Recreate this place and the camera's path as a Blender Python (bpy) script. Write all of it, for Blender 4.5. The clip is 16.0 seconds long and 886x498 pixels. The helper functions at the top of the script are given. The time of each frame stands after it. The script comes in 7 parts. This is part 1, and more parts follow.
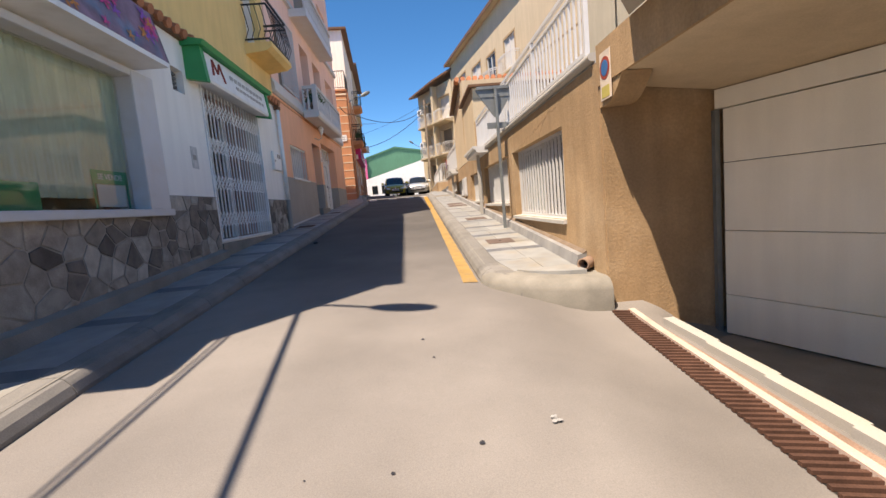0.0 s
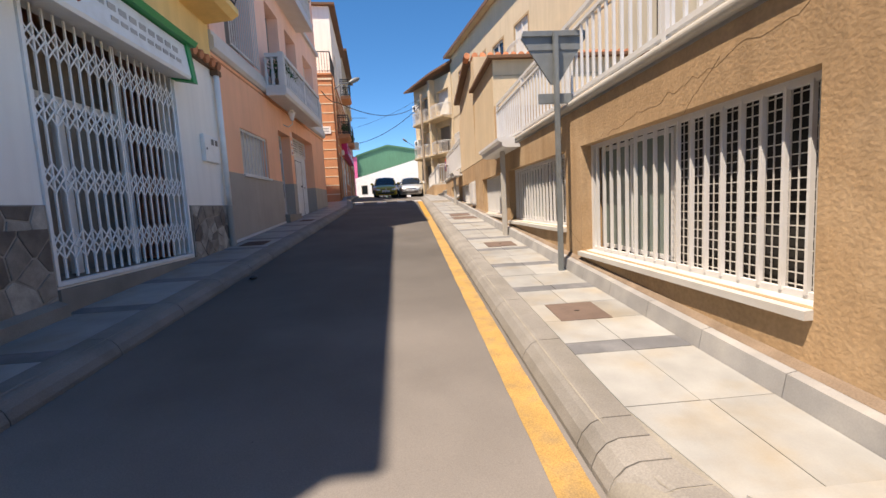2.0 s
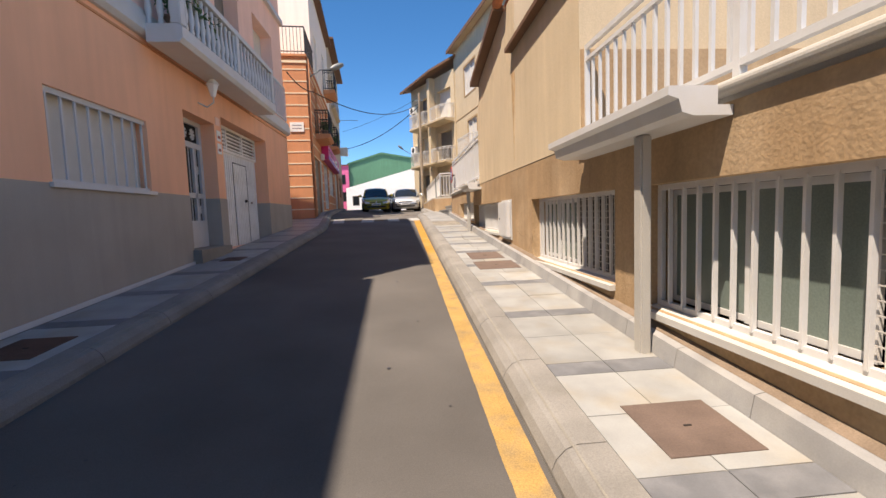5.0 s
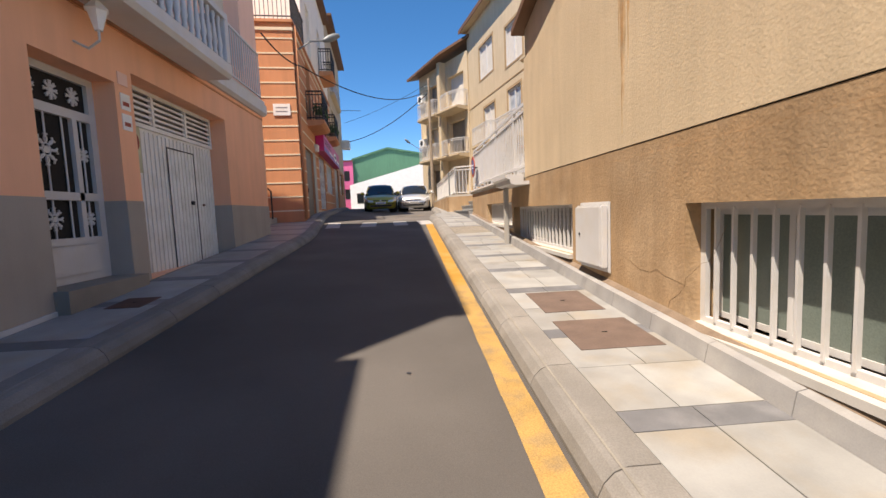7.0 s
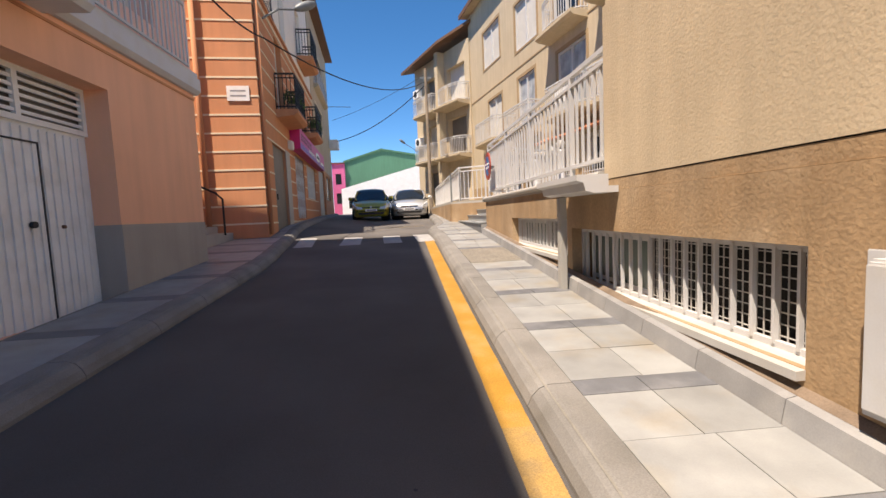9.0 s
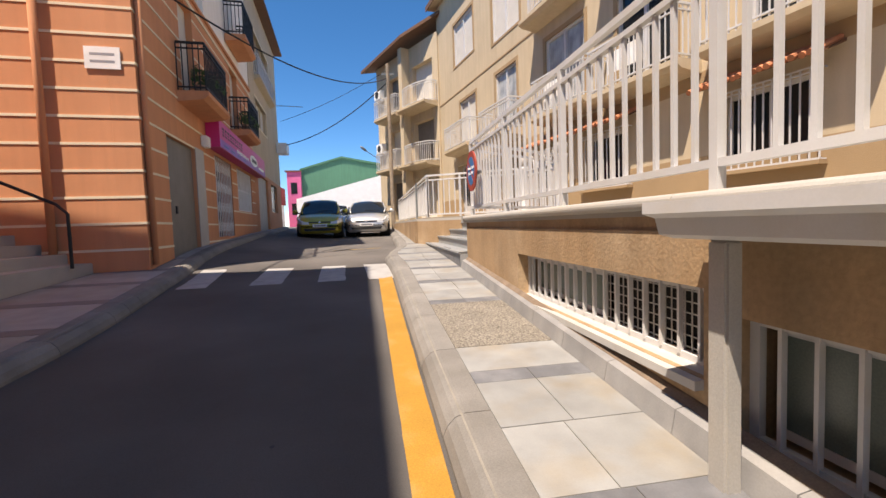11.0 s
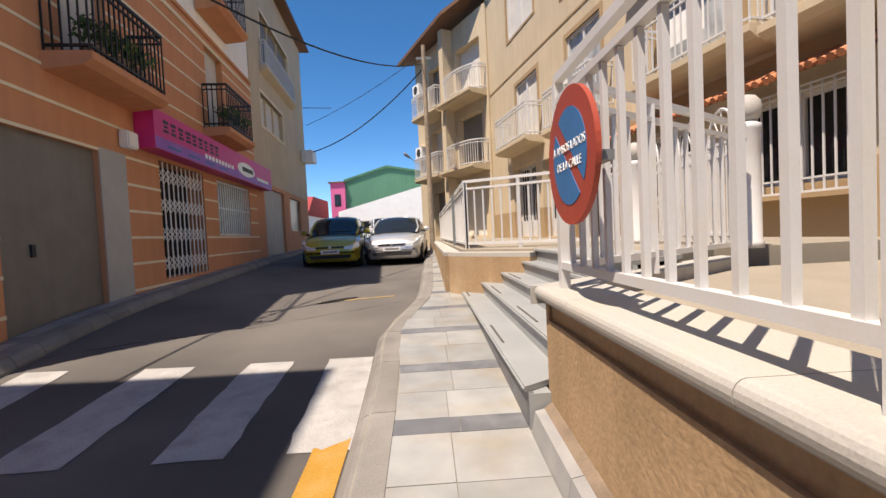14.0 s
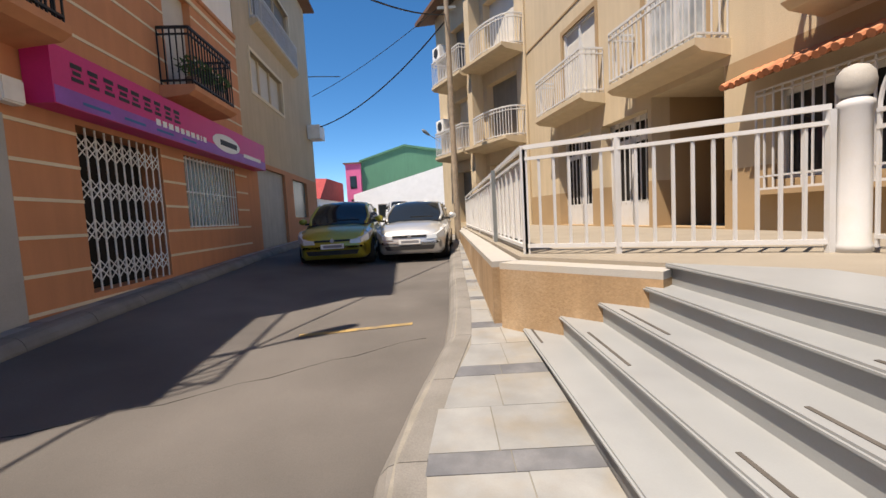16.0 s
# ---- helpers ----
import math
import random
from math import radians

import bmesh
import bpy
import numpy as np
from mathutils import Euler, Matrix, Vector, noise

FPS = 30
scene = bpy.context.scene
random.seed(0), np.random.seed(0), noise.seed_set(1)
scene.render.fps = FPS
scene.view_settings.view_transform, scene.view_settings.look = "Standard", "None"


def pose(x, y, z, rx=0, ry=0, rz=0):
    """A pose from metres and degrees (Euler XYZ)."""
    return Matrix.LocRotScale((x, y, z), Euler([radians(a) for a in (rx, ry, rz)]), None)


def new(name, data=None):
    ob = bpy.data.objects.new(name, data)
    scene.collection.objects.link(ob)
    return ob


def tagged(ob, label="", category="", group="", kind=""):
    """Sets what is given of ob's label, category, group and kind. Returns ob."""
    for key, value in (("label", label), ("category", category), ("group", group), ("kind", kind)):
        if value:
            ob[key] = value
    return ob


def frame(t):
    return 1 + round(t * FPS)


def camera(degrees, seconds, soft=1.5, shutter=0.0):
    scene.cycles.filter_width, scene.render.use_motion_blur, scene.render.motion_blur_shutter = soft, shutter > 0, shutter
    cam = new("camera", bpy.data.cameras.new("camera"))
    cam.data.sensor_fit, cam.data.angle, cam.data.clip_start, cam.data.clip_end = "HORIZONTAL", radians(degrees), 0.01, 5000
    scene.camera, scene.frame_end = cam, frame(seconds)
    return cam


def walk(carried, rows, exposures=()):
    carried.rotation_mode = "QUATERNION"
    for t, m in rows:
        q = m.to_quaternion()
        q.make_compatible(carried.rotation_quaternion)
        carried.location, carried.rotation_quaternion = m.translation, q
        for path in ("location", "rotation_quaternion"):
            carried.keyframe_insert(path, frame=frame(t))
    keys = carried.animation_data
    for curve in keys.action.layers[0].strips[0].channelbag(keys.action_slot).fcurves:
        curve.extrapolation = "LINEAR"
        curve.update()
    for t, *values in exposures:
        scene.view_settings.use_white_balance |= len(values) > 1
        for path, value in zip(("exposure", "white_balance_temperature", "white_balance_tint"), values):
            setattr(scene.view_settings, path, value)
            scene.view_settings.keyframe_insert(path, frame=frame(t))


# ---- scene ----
cam = camera(91.5, 16.0)
METRES, EYE, TILT, LEAN, TURN = 25.0, 1.3, 0.0, 0.0, -2.9
ROWS = [
    (0.0, 0.0, 0.0, 0.0, -0.53, -6.07, 5.01),
    (0.5, -0.0017, 0.0335, 0.0027, -0.02, -6.14, 4.68),
    (1.0, -0.0052, 0.0675, 0.0059, -0.18, -6.07, 4.05),
    (1.5, -0.008, 0.1012, 0.0082, -0.91, -6.0, 3.43),
    (2.0, -0.0098, 0.1363, 0.0105, -1.7, -5.98, 3.06),
    (2.5, -0.0088, 0.17, 0.0134, -2.29, -5.91, 2.86),
    (3.0, -0.0101, 0.203, 0.0161, -2.62, -5.51, 2.68),
    (3.5, -0.0102, 0.2356, 0.0188, -2.68, -5.04, 2.49),
    (4.0, -0.0123, 0.2683, 0.0216, -2.6, -4.64, 2.22),
    (6.5, -0.0223, 0.429, 0.0315, -1.77, -4.78, 2.32),
    (7.0, -0.0255, 0.4609, 0.0333, -1.44, -5.03, 2.33),
    (7.5, -0.0251, 0.4921, 0.0357, -1.08, -5.17, 2.32),
    (8.0, -0.0268, 0.5226, 0.0384, -1.02, -5.16, 2.31),
    (8.5, -0.027, 0.5543, 0.0404, -1.31, -4.98, 2.43),
    (9.0, -0.0301, 0.5854, 0.0431, -2.0, -4.68, 2.56),
    (11.5, -0.019, 0.7401, 0.054, -7.04, -2.92, 1.95),
    (12.0, -0.0126, 0.7705, 0.057, -6.29, -2.42, 2.24),
    (12.5, -0.0045, 0.7991, 0.0626, -4.72, -2.03, 2.55),
    (13.0, -0.0003, 0.8282, 0.0649, -2.89, -1.83, 2.78),
    (13.5, 0.0028, 0.8577, 0.0665, -1.09, -1.83, 2.78),
    (14.0, 0.0016, 0.886, 0.0699, 0.49, -2.03, 2.79),
    (14.5, 0.0008, 0.9127, 0.0743, 1.79, -2.51, 2.88),
    (15.0, -0.0028, 0.9395, 0.0753, 2.51, -3.16, 3.1),
    (15.5, -0.0062, 0.9661, 0.0763, 2.77, -3.84, 3.22),
    (16.0, -0.0103, 0.9917, 0.077, 2.98, -4.32, 3.16),
]
walk(cam, [(t, pose(0, 0, EYE, TILT, LEAN, TURN) @ pose(METRES * x, METRES * y, METRES * z, 90 + pitch, roll, yaw)) for t, x, y, z, yaw, pitch, roll in ROWS],
     exposures=((0.0, 1.02, 7900, 16), (5.0, 1.01, 7800, 16), (8.5, 0.94, 7700, 16), (12.0, 0.9, 7600, 17), (16.0, 0.76, 7500, 14)))

# ---- world and sun ----
SUN_EL, SUN_AZ = 65.0, 44.5          # the light travels towards +x +y
world = bpy.data.worlds.new("world")
scene.world = world
world.use_nodes = True
wn = world.node_tree
sky = wn.nodes.new("ShaderNodeTexSky")
sky.sky_type = "NISHITA"
sky.sun_disc = False
sky.sun_elevation = radians(SUN_EL)
sky.sun_rotation = radians(180 + 90 - SUN_AZ)
sky.altitude = 3000
sky.air_density, sky.dust_density, sky.ozone_density = 1.0, 0.0, 6.0
deep = wn.nodes.new("ShaderNodeHueSaturation")
deep.inputs["Hue"].default_value = 0.497
deep.inputs["Saturation"].default_value = 1.22
wn.links.new(sky.outputs[0], deep.inputs["Color"])
wn.links.new(deep.outputs[0], wn.nodes["Background"].inputs[0])
wn.nodes["Background"].inputs[1].default_value = 0.119
sun_data = bpy.data.lights.new("sun", "SUN")
sun_data.energy, sun_data.angle, sun_data.color = 4.3, radians(0.55), (1.0, 0.945, 0.865)
sun = new("sun", sun_data)
SUN_WAY = Vector((math.cos(radians(SUN_AZ)) * math.cos(radians(SUN_EL)), math.sin(radians(SUN_AZ)) * math.cos(radians(SUN_EL)), -math.sin(radians(SUN_EL))))
sun.matrix_world = Matrix.Translation((-20, -20, 60)) @ SUN_WAY.to_track_quat("-Z", "Y").to_matrix().to_4x4()


# ---- materials ----
def mat(name, col, rough=0.8, metal=0.0, vary=0.15, scale=3.0, grain=0.1, grain_scale=120.0, bump=0.0, bump_scale=80.0, tint=None, tint_scale=0.7,
        tint_amount=0.5, spec=0.4, piece=0.0, streak=0.0, coat=0.0):
    """Painted, plastered or stone surface: blotches, grain, stains, streaks and relief."""
    m = bpy.data.materials.new(name)
    m.use_nodes = True
    nt = m.node_tree
    N, L = nt.nodes, nt.links
    b = N["Principled BSDF"]
    b.inputs["Roughness"].default_value = rough
    b.inputs["Metallic"].default_value = metal
    b.inputs["Specular IOR Level"].default_value = spec
    b.inputs["Coat Weight"].default_value = coat
    b.inputs["Coat Roughness"].default_value = 0.06
    tc = N.new("ShaderNodeTexCoord")
    geo = N.new("ShaderNodeNewGeometry")
    pos = geo.outputs["Position"]

    def noise_tex(sc, detail=4.0, vec=None):
        n = N.new("ShaderNodeTexNoise")
        n.inputs["Scale"].default_value = sc
        n.inputs["Detail"].default_value = detail
        L.new(vec or pos, n.inputs["Vector"])
        return n.outputs["Fac"]

    def ramp(fac, a, c):
        r = N.new("ShaderNodeMapRange")
        r.inputs["From Min"].default_value, r.inputs["From Max"].default_value = 0.3, 0.7
        r.inputs["To Min"].default_value, r.inputs["To Max"].default_value = a, c
        L.new(fac, r.inputs["Value"])
        return r.outputs[0]

    def mult(x, y):
        q = N.new("ShaderNodeMath")
        q.operation = "MULTIPLY"
        L.new(x, q.inputs[0])
        L.new(y, q.inputs[1])
        return q.outputs[0]

    val = mult(ramp(noise_tex(scale), 1 - vary, 1 + vary), ramp(noise_tex(grain_scale, 2.0), 1 - grain, 1 + grain))
    if piece:
        oi = N.new("ShaderNodeObjectInfo")
        r = N.new("ShaderNodeMapRange")
        r.inputs["To Min"].default_value, r.inputs["To Max"].default_value = 1 - piece, 1 + piece
        L.new(oi.outputs["Random"], r.inputs["Value"])
        val = mult(val, r.outputs[0])
    if streak:
        mp = N.new("ShaderNodeMapping")
        mp.inputs["Scale"].default_value = (3.0, 3.0, 0.25)
        L.new(pos, mp.inputs["Vector"])
        val = mult(val, ramp(noise_tex(2.0, 5.0, mp.outputs[0]), 1 - streak, 1 + streak * 0.4))
    base = N.new("ShaderNodeRGB")
    base.outputs[0].default_value = (*col, 1)
    out = base.outputs[0]
    if tint:
        mx = N.new("ShaderNodeMix")
        mx.data_type = "RGBA"
        mx.inputs["B"].default_value = (*tint, 1)
        L.new(out, mx.inputs["A"])
        r = N.new("ShaderNodeMapRange")
        r.inputs["From Min"].default_value, r.inputs["From Max"].default_value = 0.48, 0.72
        r.inputs["To Max"].default_value = tint_amount
        L.new(noise_tex(tint_scale, 6.0), r.inputs["Value"])
        L.new(r.outputs[0], mx.inputs["Factor"])
        out = mx.outputs["Result"]
    vm = N.new("ShaderNodeVectorMath")
    vm.operation = "SCALE"
    L.new(out, vm.inputs[0])
    L.new(val, vm.inputs["Scale"])
    L.new(vm.outputs[0], b.inputs["Base Color"])
    if bump:
        bp = N.new("ShaderNodeBump")
        bp.inputs["Strength"].default_value = min(1.0, bump)
        bp.inputs["Distance"].default_value = 0.01
        L.new(noise_tex(bump_scale, 5.0), bp.inputs["Height"])
        L.new(bp.outputs[0], b.inputs["Normal"])
    return m


def glass_mat(name, col=(0.9, 0.95, 0.95), rough=0.02):
    m = bpy.data.materials.new(name)
    m.use_nodes = True
    b = m.node_tree.nodes["Principled BSDF"]
    b.inputs["Base Color"].default_value = (*col, 1)
    b.inputs["Transmission Weight"].default_value = 1.0
    b.inputs["Roughness"].default_value = rough
    b.inputs["IOR"].default_value = 1.45
    return m


M = dict(
    asphalt=mat("asphalt", (0.088, 0.081, 0.075), 0.9, vary=0.2, scale=0.7, grain=0.12, grain_scale=160, bump=0.22, bump_scale=220, tint=(0.13, 0.121, 0.113), tint_scale=0.5),
    kerb=mat("kerb_stone", (0.21, 0.2, 0.185), 0.85, vary=0.15, scale=2.5, grain=0.12, bump=0.25, bump_scale=150, tint=(0.15, 0.14, 0.12), tint_scale=3, piece=0.08),
    marble=mat("marble_tile", (0.285, 0.29, 0.284), 0.5, vary=0.13, scale=4, grain=0.03, tint=(0.28, 0.245, 0.19), tint_scale=2.6, tint_amount=0.8, piece=0.13),
    greyband=mat("grey_marble", (0.14, 0.145, 0.155), 0.5, vary=0.12, scale=6, grain=0.05, tint=(0.25, 0.25, 0.255), tint_scale=3, tint_amount=0.5, piece=0.1),
    skirt=mat("skirting_marble", (0.27, 0.27, 0.27), 0.5, vary=0.12, scale=5, grain=0.05, tint=(0.38, 0.37, 0.35), tint_scale=3, tint_amount=0.6, piece=0.1),
    fillet=mat("mortar_fillet", (0.2, 0.15, 0.11), 0.95, vary=0.2, scale=6, grain=0.12, bump=0.3),
    joint=mat("paving_joint", (0.24, 0.225, 0.195), 0.95, vary=0.15, scale=5, grain=0.1),
    aggregate=mat("exposed_aggregate", (0.22, 0.198, 0.165), 0.9, vary=0.1, scale=3, grain=0.6, grain_scale=60, bump=1.0, bump_scale=90),
    plate=mat("cover_plate", (0.14, 0.1, 0.082), 0.75, metal=0.1, vary=0.15, scale=5, grain=0.1, bump=0.2, bump_scale=60),
    yellow=mat("yellow_paint", (0.38, 0.2, 0.03), 0.75, vary=0.1, scale=3, grain=0.15, tint=(0.36, 0.24, 0.1), tint_scale=3, tint_amount=0.7),
    worn_yellow=mat("worn_yellow_paint", (0.36, 0.225, 0.075), 0.8, vary=0.12, scale=4, grain=0.2, tint=(0.15, 0.128, 0.1), tint_scale=7, tint_amount=0.5),
    white_line=mat("road_white", (0.36, 0.355, 0.345), 0.75, vary=0.12, scale=3, grain=0.18, tint=(0.26, 0.255, 0.245), tint_scale=5, tint_amount=0.8),
    brown=mat("brown_render", (0.385, 0.257, 0.145), 0.9, vary=0.14, scale=1.2, grain=0.1, grain_scale=38, bump=0.45, bump_scale=45, tint=(0.48, 0.355, 0.23), tint_scale=1.3, tint_amount=0.8, streak=0.14),
    beige=mat("beige_render", (0.6, 0.485, 0.335), 0.9, vary=0.06, scale=1.0, grain=0.06, grain_scale=70, bump=0.3, bump_scale=50, tint=(0.54, 0.425, 0.285), tint_scale=0.8, streak=0.08),
    cream=mat("cream_render", (0.56, 0.46, 0.32), 0.9, vary=0.06, scale=1.0, grain=0.05, bump=0.3, bump_scale=60, streak=0.08),
    tan=mat("tan_render", (0.38, 0.265, 0.15), 0.9, vary=0.07, scale=1.0, grain=0.05, bump=0.3, bump_scale=60),
    coping=mat("coping_stone", (0.42, 0.405, 0.375), 0.7, vary=0.1, scale=2.5, grain=0.06, bump=0.15, bump_scale=90, tint=(0.36, 0.31, 0.24), tint_scale=2.5),
    sill=mat("sill_stone", (0.5, 0.49, 0.465), 0.6, vary=0.07, scale=3, grain=0.04, tint=(0.42, 0.39, 0.34), tint_scale=4),
    white_wall=mat("white_wall", (0.94, 0.895, 0.82), 0.9, vary=0.05, scale=1.0, grain=0.03, bump=0.15, bump_scale=60, tint=(0.82, 0.78, 0.7), tint_scale=1.0, streak=0.06),
    ochre=mat("ochre_wall", (0.86, 0.6, 0.25), 0.9, vary=0.07, scale=1.2, grain=0.04, bump=0.2, streak=0.08),
    pink=mat("salmon_wall", (0.95, 0.505, 0.315), 0.9, vary=0.05, scale=1.0, grain=0.03, bump=0.15, streak=0.06),
    pale_pink=mat("pale_pink_wall", (0.92, 0.62, 0.52), 0.9, vary=0.05, scale=1.0, grain=0.03, bump=0.15, streak=0.06),
    grey_dado=mat("grey_dado", (0.4, 0.36, 0.31), 0.85, vary=0.06, scale=1.5, grain=0.04, bump=0.15, streak=0.06),
    orange=mat("orange_wall", (0.62, 0.282, 0.142), 0.85, vary=0.06, scale=1.0, grain=0.04, bump=0.2, streak=0.08),
    cream_line=mat("cream_band", (0.78, 0.68, 0.5), 0.85, vary=0.05),
    white_paint=mat("white_gloss_paint", (0.6, 0.605, 0.61), 0.4, vary=0.04, scale=3, grain=0.02, tint=(0.58, 0.54, 0.47), tint_scale=5, tint_amount=0.4),
    white_metal=mat("white_metal", (0.86, 0.86, 0.84), 0.45, vary=0.04, scale=3, grain=0.02, tint=(0.62, 0.6, 0.55), tint_scale=4, tint_amount=0.4),
    galv=mat("galvanised_steel", (0.2, 0.22, 0.225), 0.55, metal=0.35, vary=0.12, scale=7, grain=0.05),
    iron=mat("black_iron", (0.02, 0.02, 0.02), 0.5, vary=0.1),
    # near black: painted shade of interiors and hollows, also crack fill and door glass
    dark=mat("near_black_shade_and_fill", (0.02, 0.018, 0.016), 0.9, vary=0.1),
    blind=mat("roller_blind", (0.62, 0.6, 0.55), 0.7, vary=0.05),
    frosted=mat("frosted_pane", (0.15, 0.19, 0.17), 0.25, vary=0.1, scale=1.5, spec=0.6),
    grey_door=mat("grey_metal_door", (0.2, 0.185, 0.165), 0.6, vary=0.08, streak=0.08),
    garage=mat("garage_panel", (0.86, 0.81, 0.7), 0.6, vary=0.05, scale=1.5, grain=0.02, streak=0.06),
    rust=mat("rusty_grate", (0.12, 0.06, 0.042), 0.8, metal=0.3, vary=0.25, scale=6, grain=0.2),
    stone=mat("grey_field_stone", (0.3, 0.26, 0.215), 0.8, vary=0.3, scale=7, grain=0.12, bump=0.5, bump_scale=25, piece=0.25),
    stone_dark=mat("dark_field_stone", (0.15, 0.125, 0.105), 0.75, vary=0.3, scale=7, grain=0.12, bump=0.5, bump_scale=25, piece=0.3),
    stone_pale=mat("pale_field_stone", (0.38, 0.345, 0.295), 0.8, vary=0.25, scale=7, grain=0.12, bump=0.5, bump_scale=25, piece=0.2),
    mortar=mat("mortar", (0.33, 0.295, 0.25), 0.95, vary=0.25, scale=4, grain=0.1, bump=0.4, bump_scale=60),
    green_trim=mat("green_plastic", (0.02, 0.3, 0.1), 0.5, vary=0.06),
    magenta=mat("magenta_board", (0.62, 0.03, 0.2), 0.45, vary=0.04),
    red=mat("sign_red", (0.36, 0.06, 0.035), 0.55, vary=0.1, tint=(0.28, 0.07, 0.05)),
    blue=mat("sign_blue", (0.035, 0.15, 0.36), 0.55, vary=0.12, tint=(0.06, 0.17, 0.33)),
    letter=mat("white_letter", (0.85, 0.85, 0.84), 0.5, vary=0.02),
    ink=mat("dark_print", (0.03, 0.03, 0.035), 0.6, vary=0.05),
    tile_roof=mat("clay_roof_tile", (0.5, 0.2, 0.1), 0.85, vary=0.2, scale=5, grain=0.12, piece=0.2),
    brown_eave=mat("brown_eave", (0.15, 0.075, 0.04), 0.7, vary=0.1),
    green_shed=mat("green_sheet", (0.07, 0.2, 0.125), 0.6, vary=0.08, scale=0.5, streak=0.1),
    far_white=mat("far_white", (0.9, 0.895, 0.87), 0.9, vary=0.04),
    far_pink=mat("far_magenta", (0.62, 0.13, 0.28), 0.9, vary=0.05),
    tyre=mat("tyre_rubber", (0.02, 0.02, 0.02), 0.85, vary=0.1),
    alloy=mat("alloy_wheel", (0.6, 0.6, 0.6), 0.35, metal=0.8, vary=0.04),
    car_yellow=mat("car_yellow_paint", (0.42, 0.36, 0.03), 0.3, metal=0.35, vary=0.03, coat=1.0, spec=0.5),
    car_silver=mat("car_silver_paint", (0.6, 0.6, 0.58), 0.3, metal=0.5, vary=0.03, coat=1.0, spec=0.5),
    car_dark=mat("car_dark_paint", (0.02, 0.03, 0.035), 0.25, vary=0.03, coat=1.0, spec=0.5),
    car_white=mat("car_white_paint", (0.8, 0.8, 0.79), 0.3, vary=0.03, coat=1.0, spec=0.5),
    car_glass=mat("car_dark_glass", (0.015, 0.018, 0.02), 0.08, vary=0.05, spec=0.5),
    lamp_glass=mat("headlight_lens", (0.6, 0.62, 0.62), 0.12, vary=0.1, spec=0.8, coat=1.0),
    black_plastic=mat("black_plastic", (0.025, 0.025, 0.025), 0.6, vary=0.08),
    leaf=mat("leaf", (0.05, 0.1, 0.025), 0.7, vary=0.3, scale=12, piece=0.2),
    terracotta=mat("terracotta", (0.27, 0.18, 0.13), 0.85, vary=0.1),
    cable=mat("black_cable", (0.02, 0.02, 0.022), 0.7, vary=0.05),
    porch=mat("porch_paving", (0.29, 0.255, 0.205), 0.85, vary=0.08, scale=2, grain=0.08, bump=0.2),
    concrete=mat("concrete", (0.26, 0.235, 0.2), 0.9, vary=0.2, scale=2, grain=0.12, bump=0.4, bump_scale=70),
    marble_step=mat("marble_step", (0.31, 0.325, 0.33), 0.4, vary=0.06, scale=2, grain=0.02, tint=(0.25, 0.26, 0.27), tint_scale=1.6, tint_amount=0.5),
    net=mat("net_curtain_pane", (0.42, 0.45, 0.47), 0.2, vary=0.25, scale=3, spec=0.6, streak=0.3),
    strip=mat("anti_slip_strip", (0.1, 0.09, 0.08), 0.9, vary=0.2),
    curtain=mat("pale_curtain", (0.6, 0.58, 0.38), 0.8, vary=0.08, streak=0.15),
)
# sunlit brightness put into the asphalt colour at the junction; a paler stretch past the crossing
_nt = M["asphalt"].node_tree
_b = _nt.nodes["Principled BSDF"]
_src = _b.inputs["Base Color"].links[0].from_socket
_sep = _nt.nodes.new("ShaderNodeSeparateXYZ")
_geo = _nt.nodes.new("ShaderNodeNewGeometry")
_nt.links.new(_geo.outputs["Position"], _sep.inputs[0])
# 2.4 times at the sunny foot, fading to the darker base of the shaded street
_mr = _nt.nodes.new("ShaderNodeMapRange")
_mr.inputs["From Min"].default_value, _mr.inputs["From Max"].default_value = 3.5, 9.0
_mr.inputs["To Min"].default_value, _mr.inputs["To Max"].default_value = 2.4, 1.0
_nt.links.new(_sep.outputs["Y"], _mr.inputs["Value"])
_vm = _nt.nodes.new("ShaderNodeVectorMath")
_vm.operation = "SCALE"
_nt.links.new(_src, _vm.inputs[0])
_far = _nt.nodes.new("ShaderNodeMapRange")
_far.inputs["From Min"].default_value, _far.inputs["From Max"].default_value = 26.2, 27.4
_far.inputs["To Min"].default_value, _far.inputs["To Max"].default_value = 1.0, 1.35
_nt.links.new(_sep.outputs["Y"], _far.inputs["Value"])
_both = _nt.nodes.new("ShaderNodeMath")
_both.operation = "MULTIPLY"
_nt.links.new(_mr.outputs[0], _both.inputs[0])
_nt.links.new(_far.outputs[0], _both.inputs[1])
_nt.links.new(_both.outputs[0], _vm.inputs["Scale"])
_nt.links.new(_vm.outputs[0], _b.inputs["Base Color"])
GLASS = glass_mat("window_glass")


# ---- building helpers ----
def part(name, bm, material, parent=None, label="", smooth=False):
    """Links a bmesh as one mesh object under a thing or a part."""
    me = bpy.data.meshes.new(name)
    bmesh.ops.recalc_face_normals(bm, faces=bm.faces)
    bm.to_mesh(me)
    bm.free()
    me.materials.append(material)
    if smooth:
        me.polygons.foreach_set("use_smooth", [True] * len(me.polygons))
    ob = new(name, me)
    if parent is not None:
        ob.parent = parent
        ob.matrix_parent_inverse = parent.matrix_basis.inverted()
    if label:
        tagged(ob, label)
    return ob


def thing(name, at, label, category, group="", kind=""):
    """An Empty at the base of a thing."""
    ob = new(name)
    ob.empty_display_size = 0.1
    ob.matrix_basis = Matrix.Translation(at)
    return tagged(ob, label, category, group, kind)


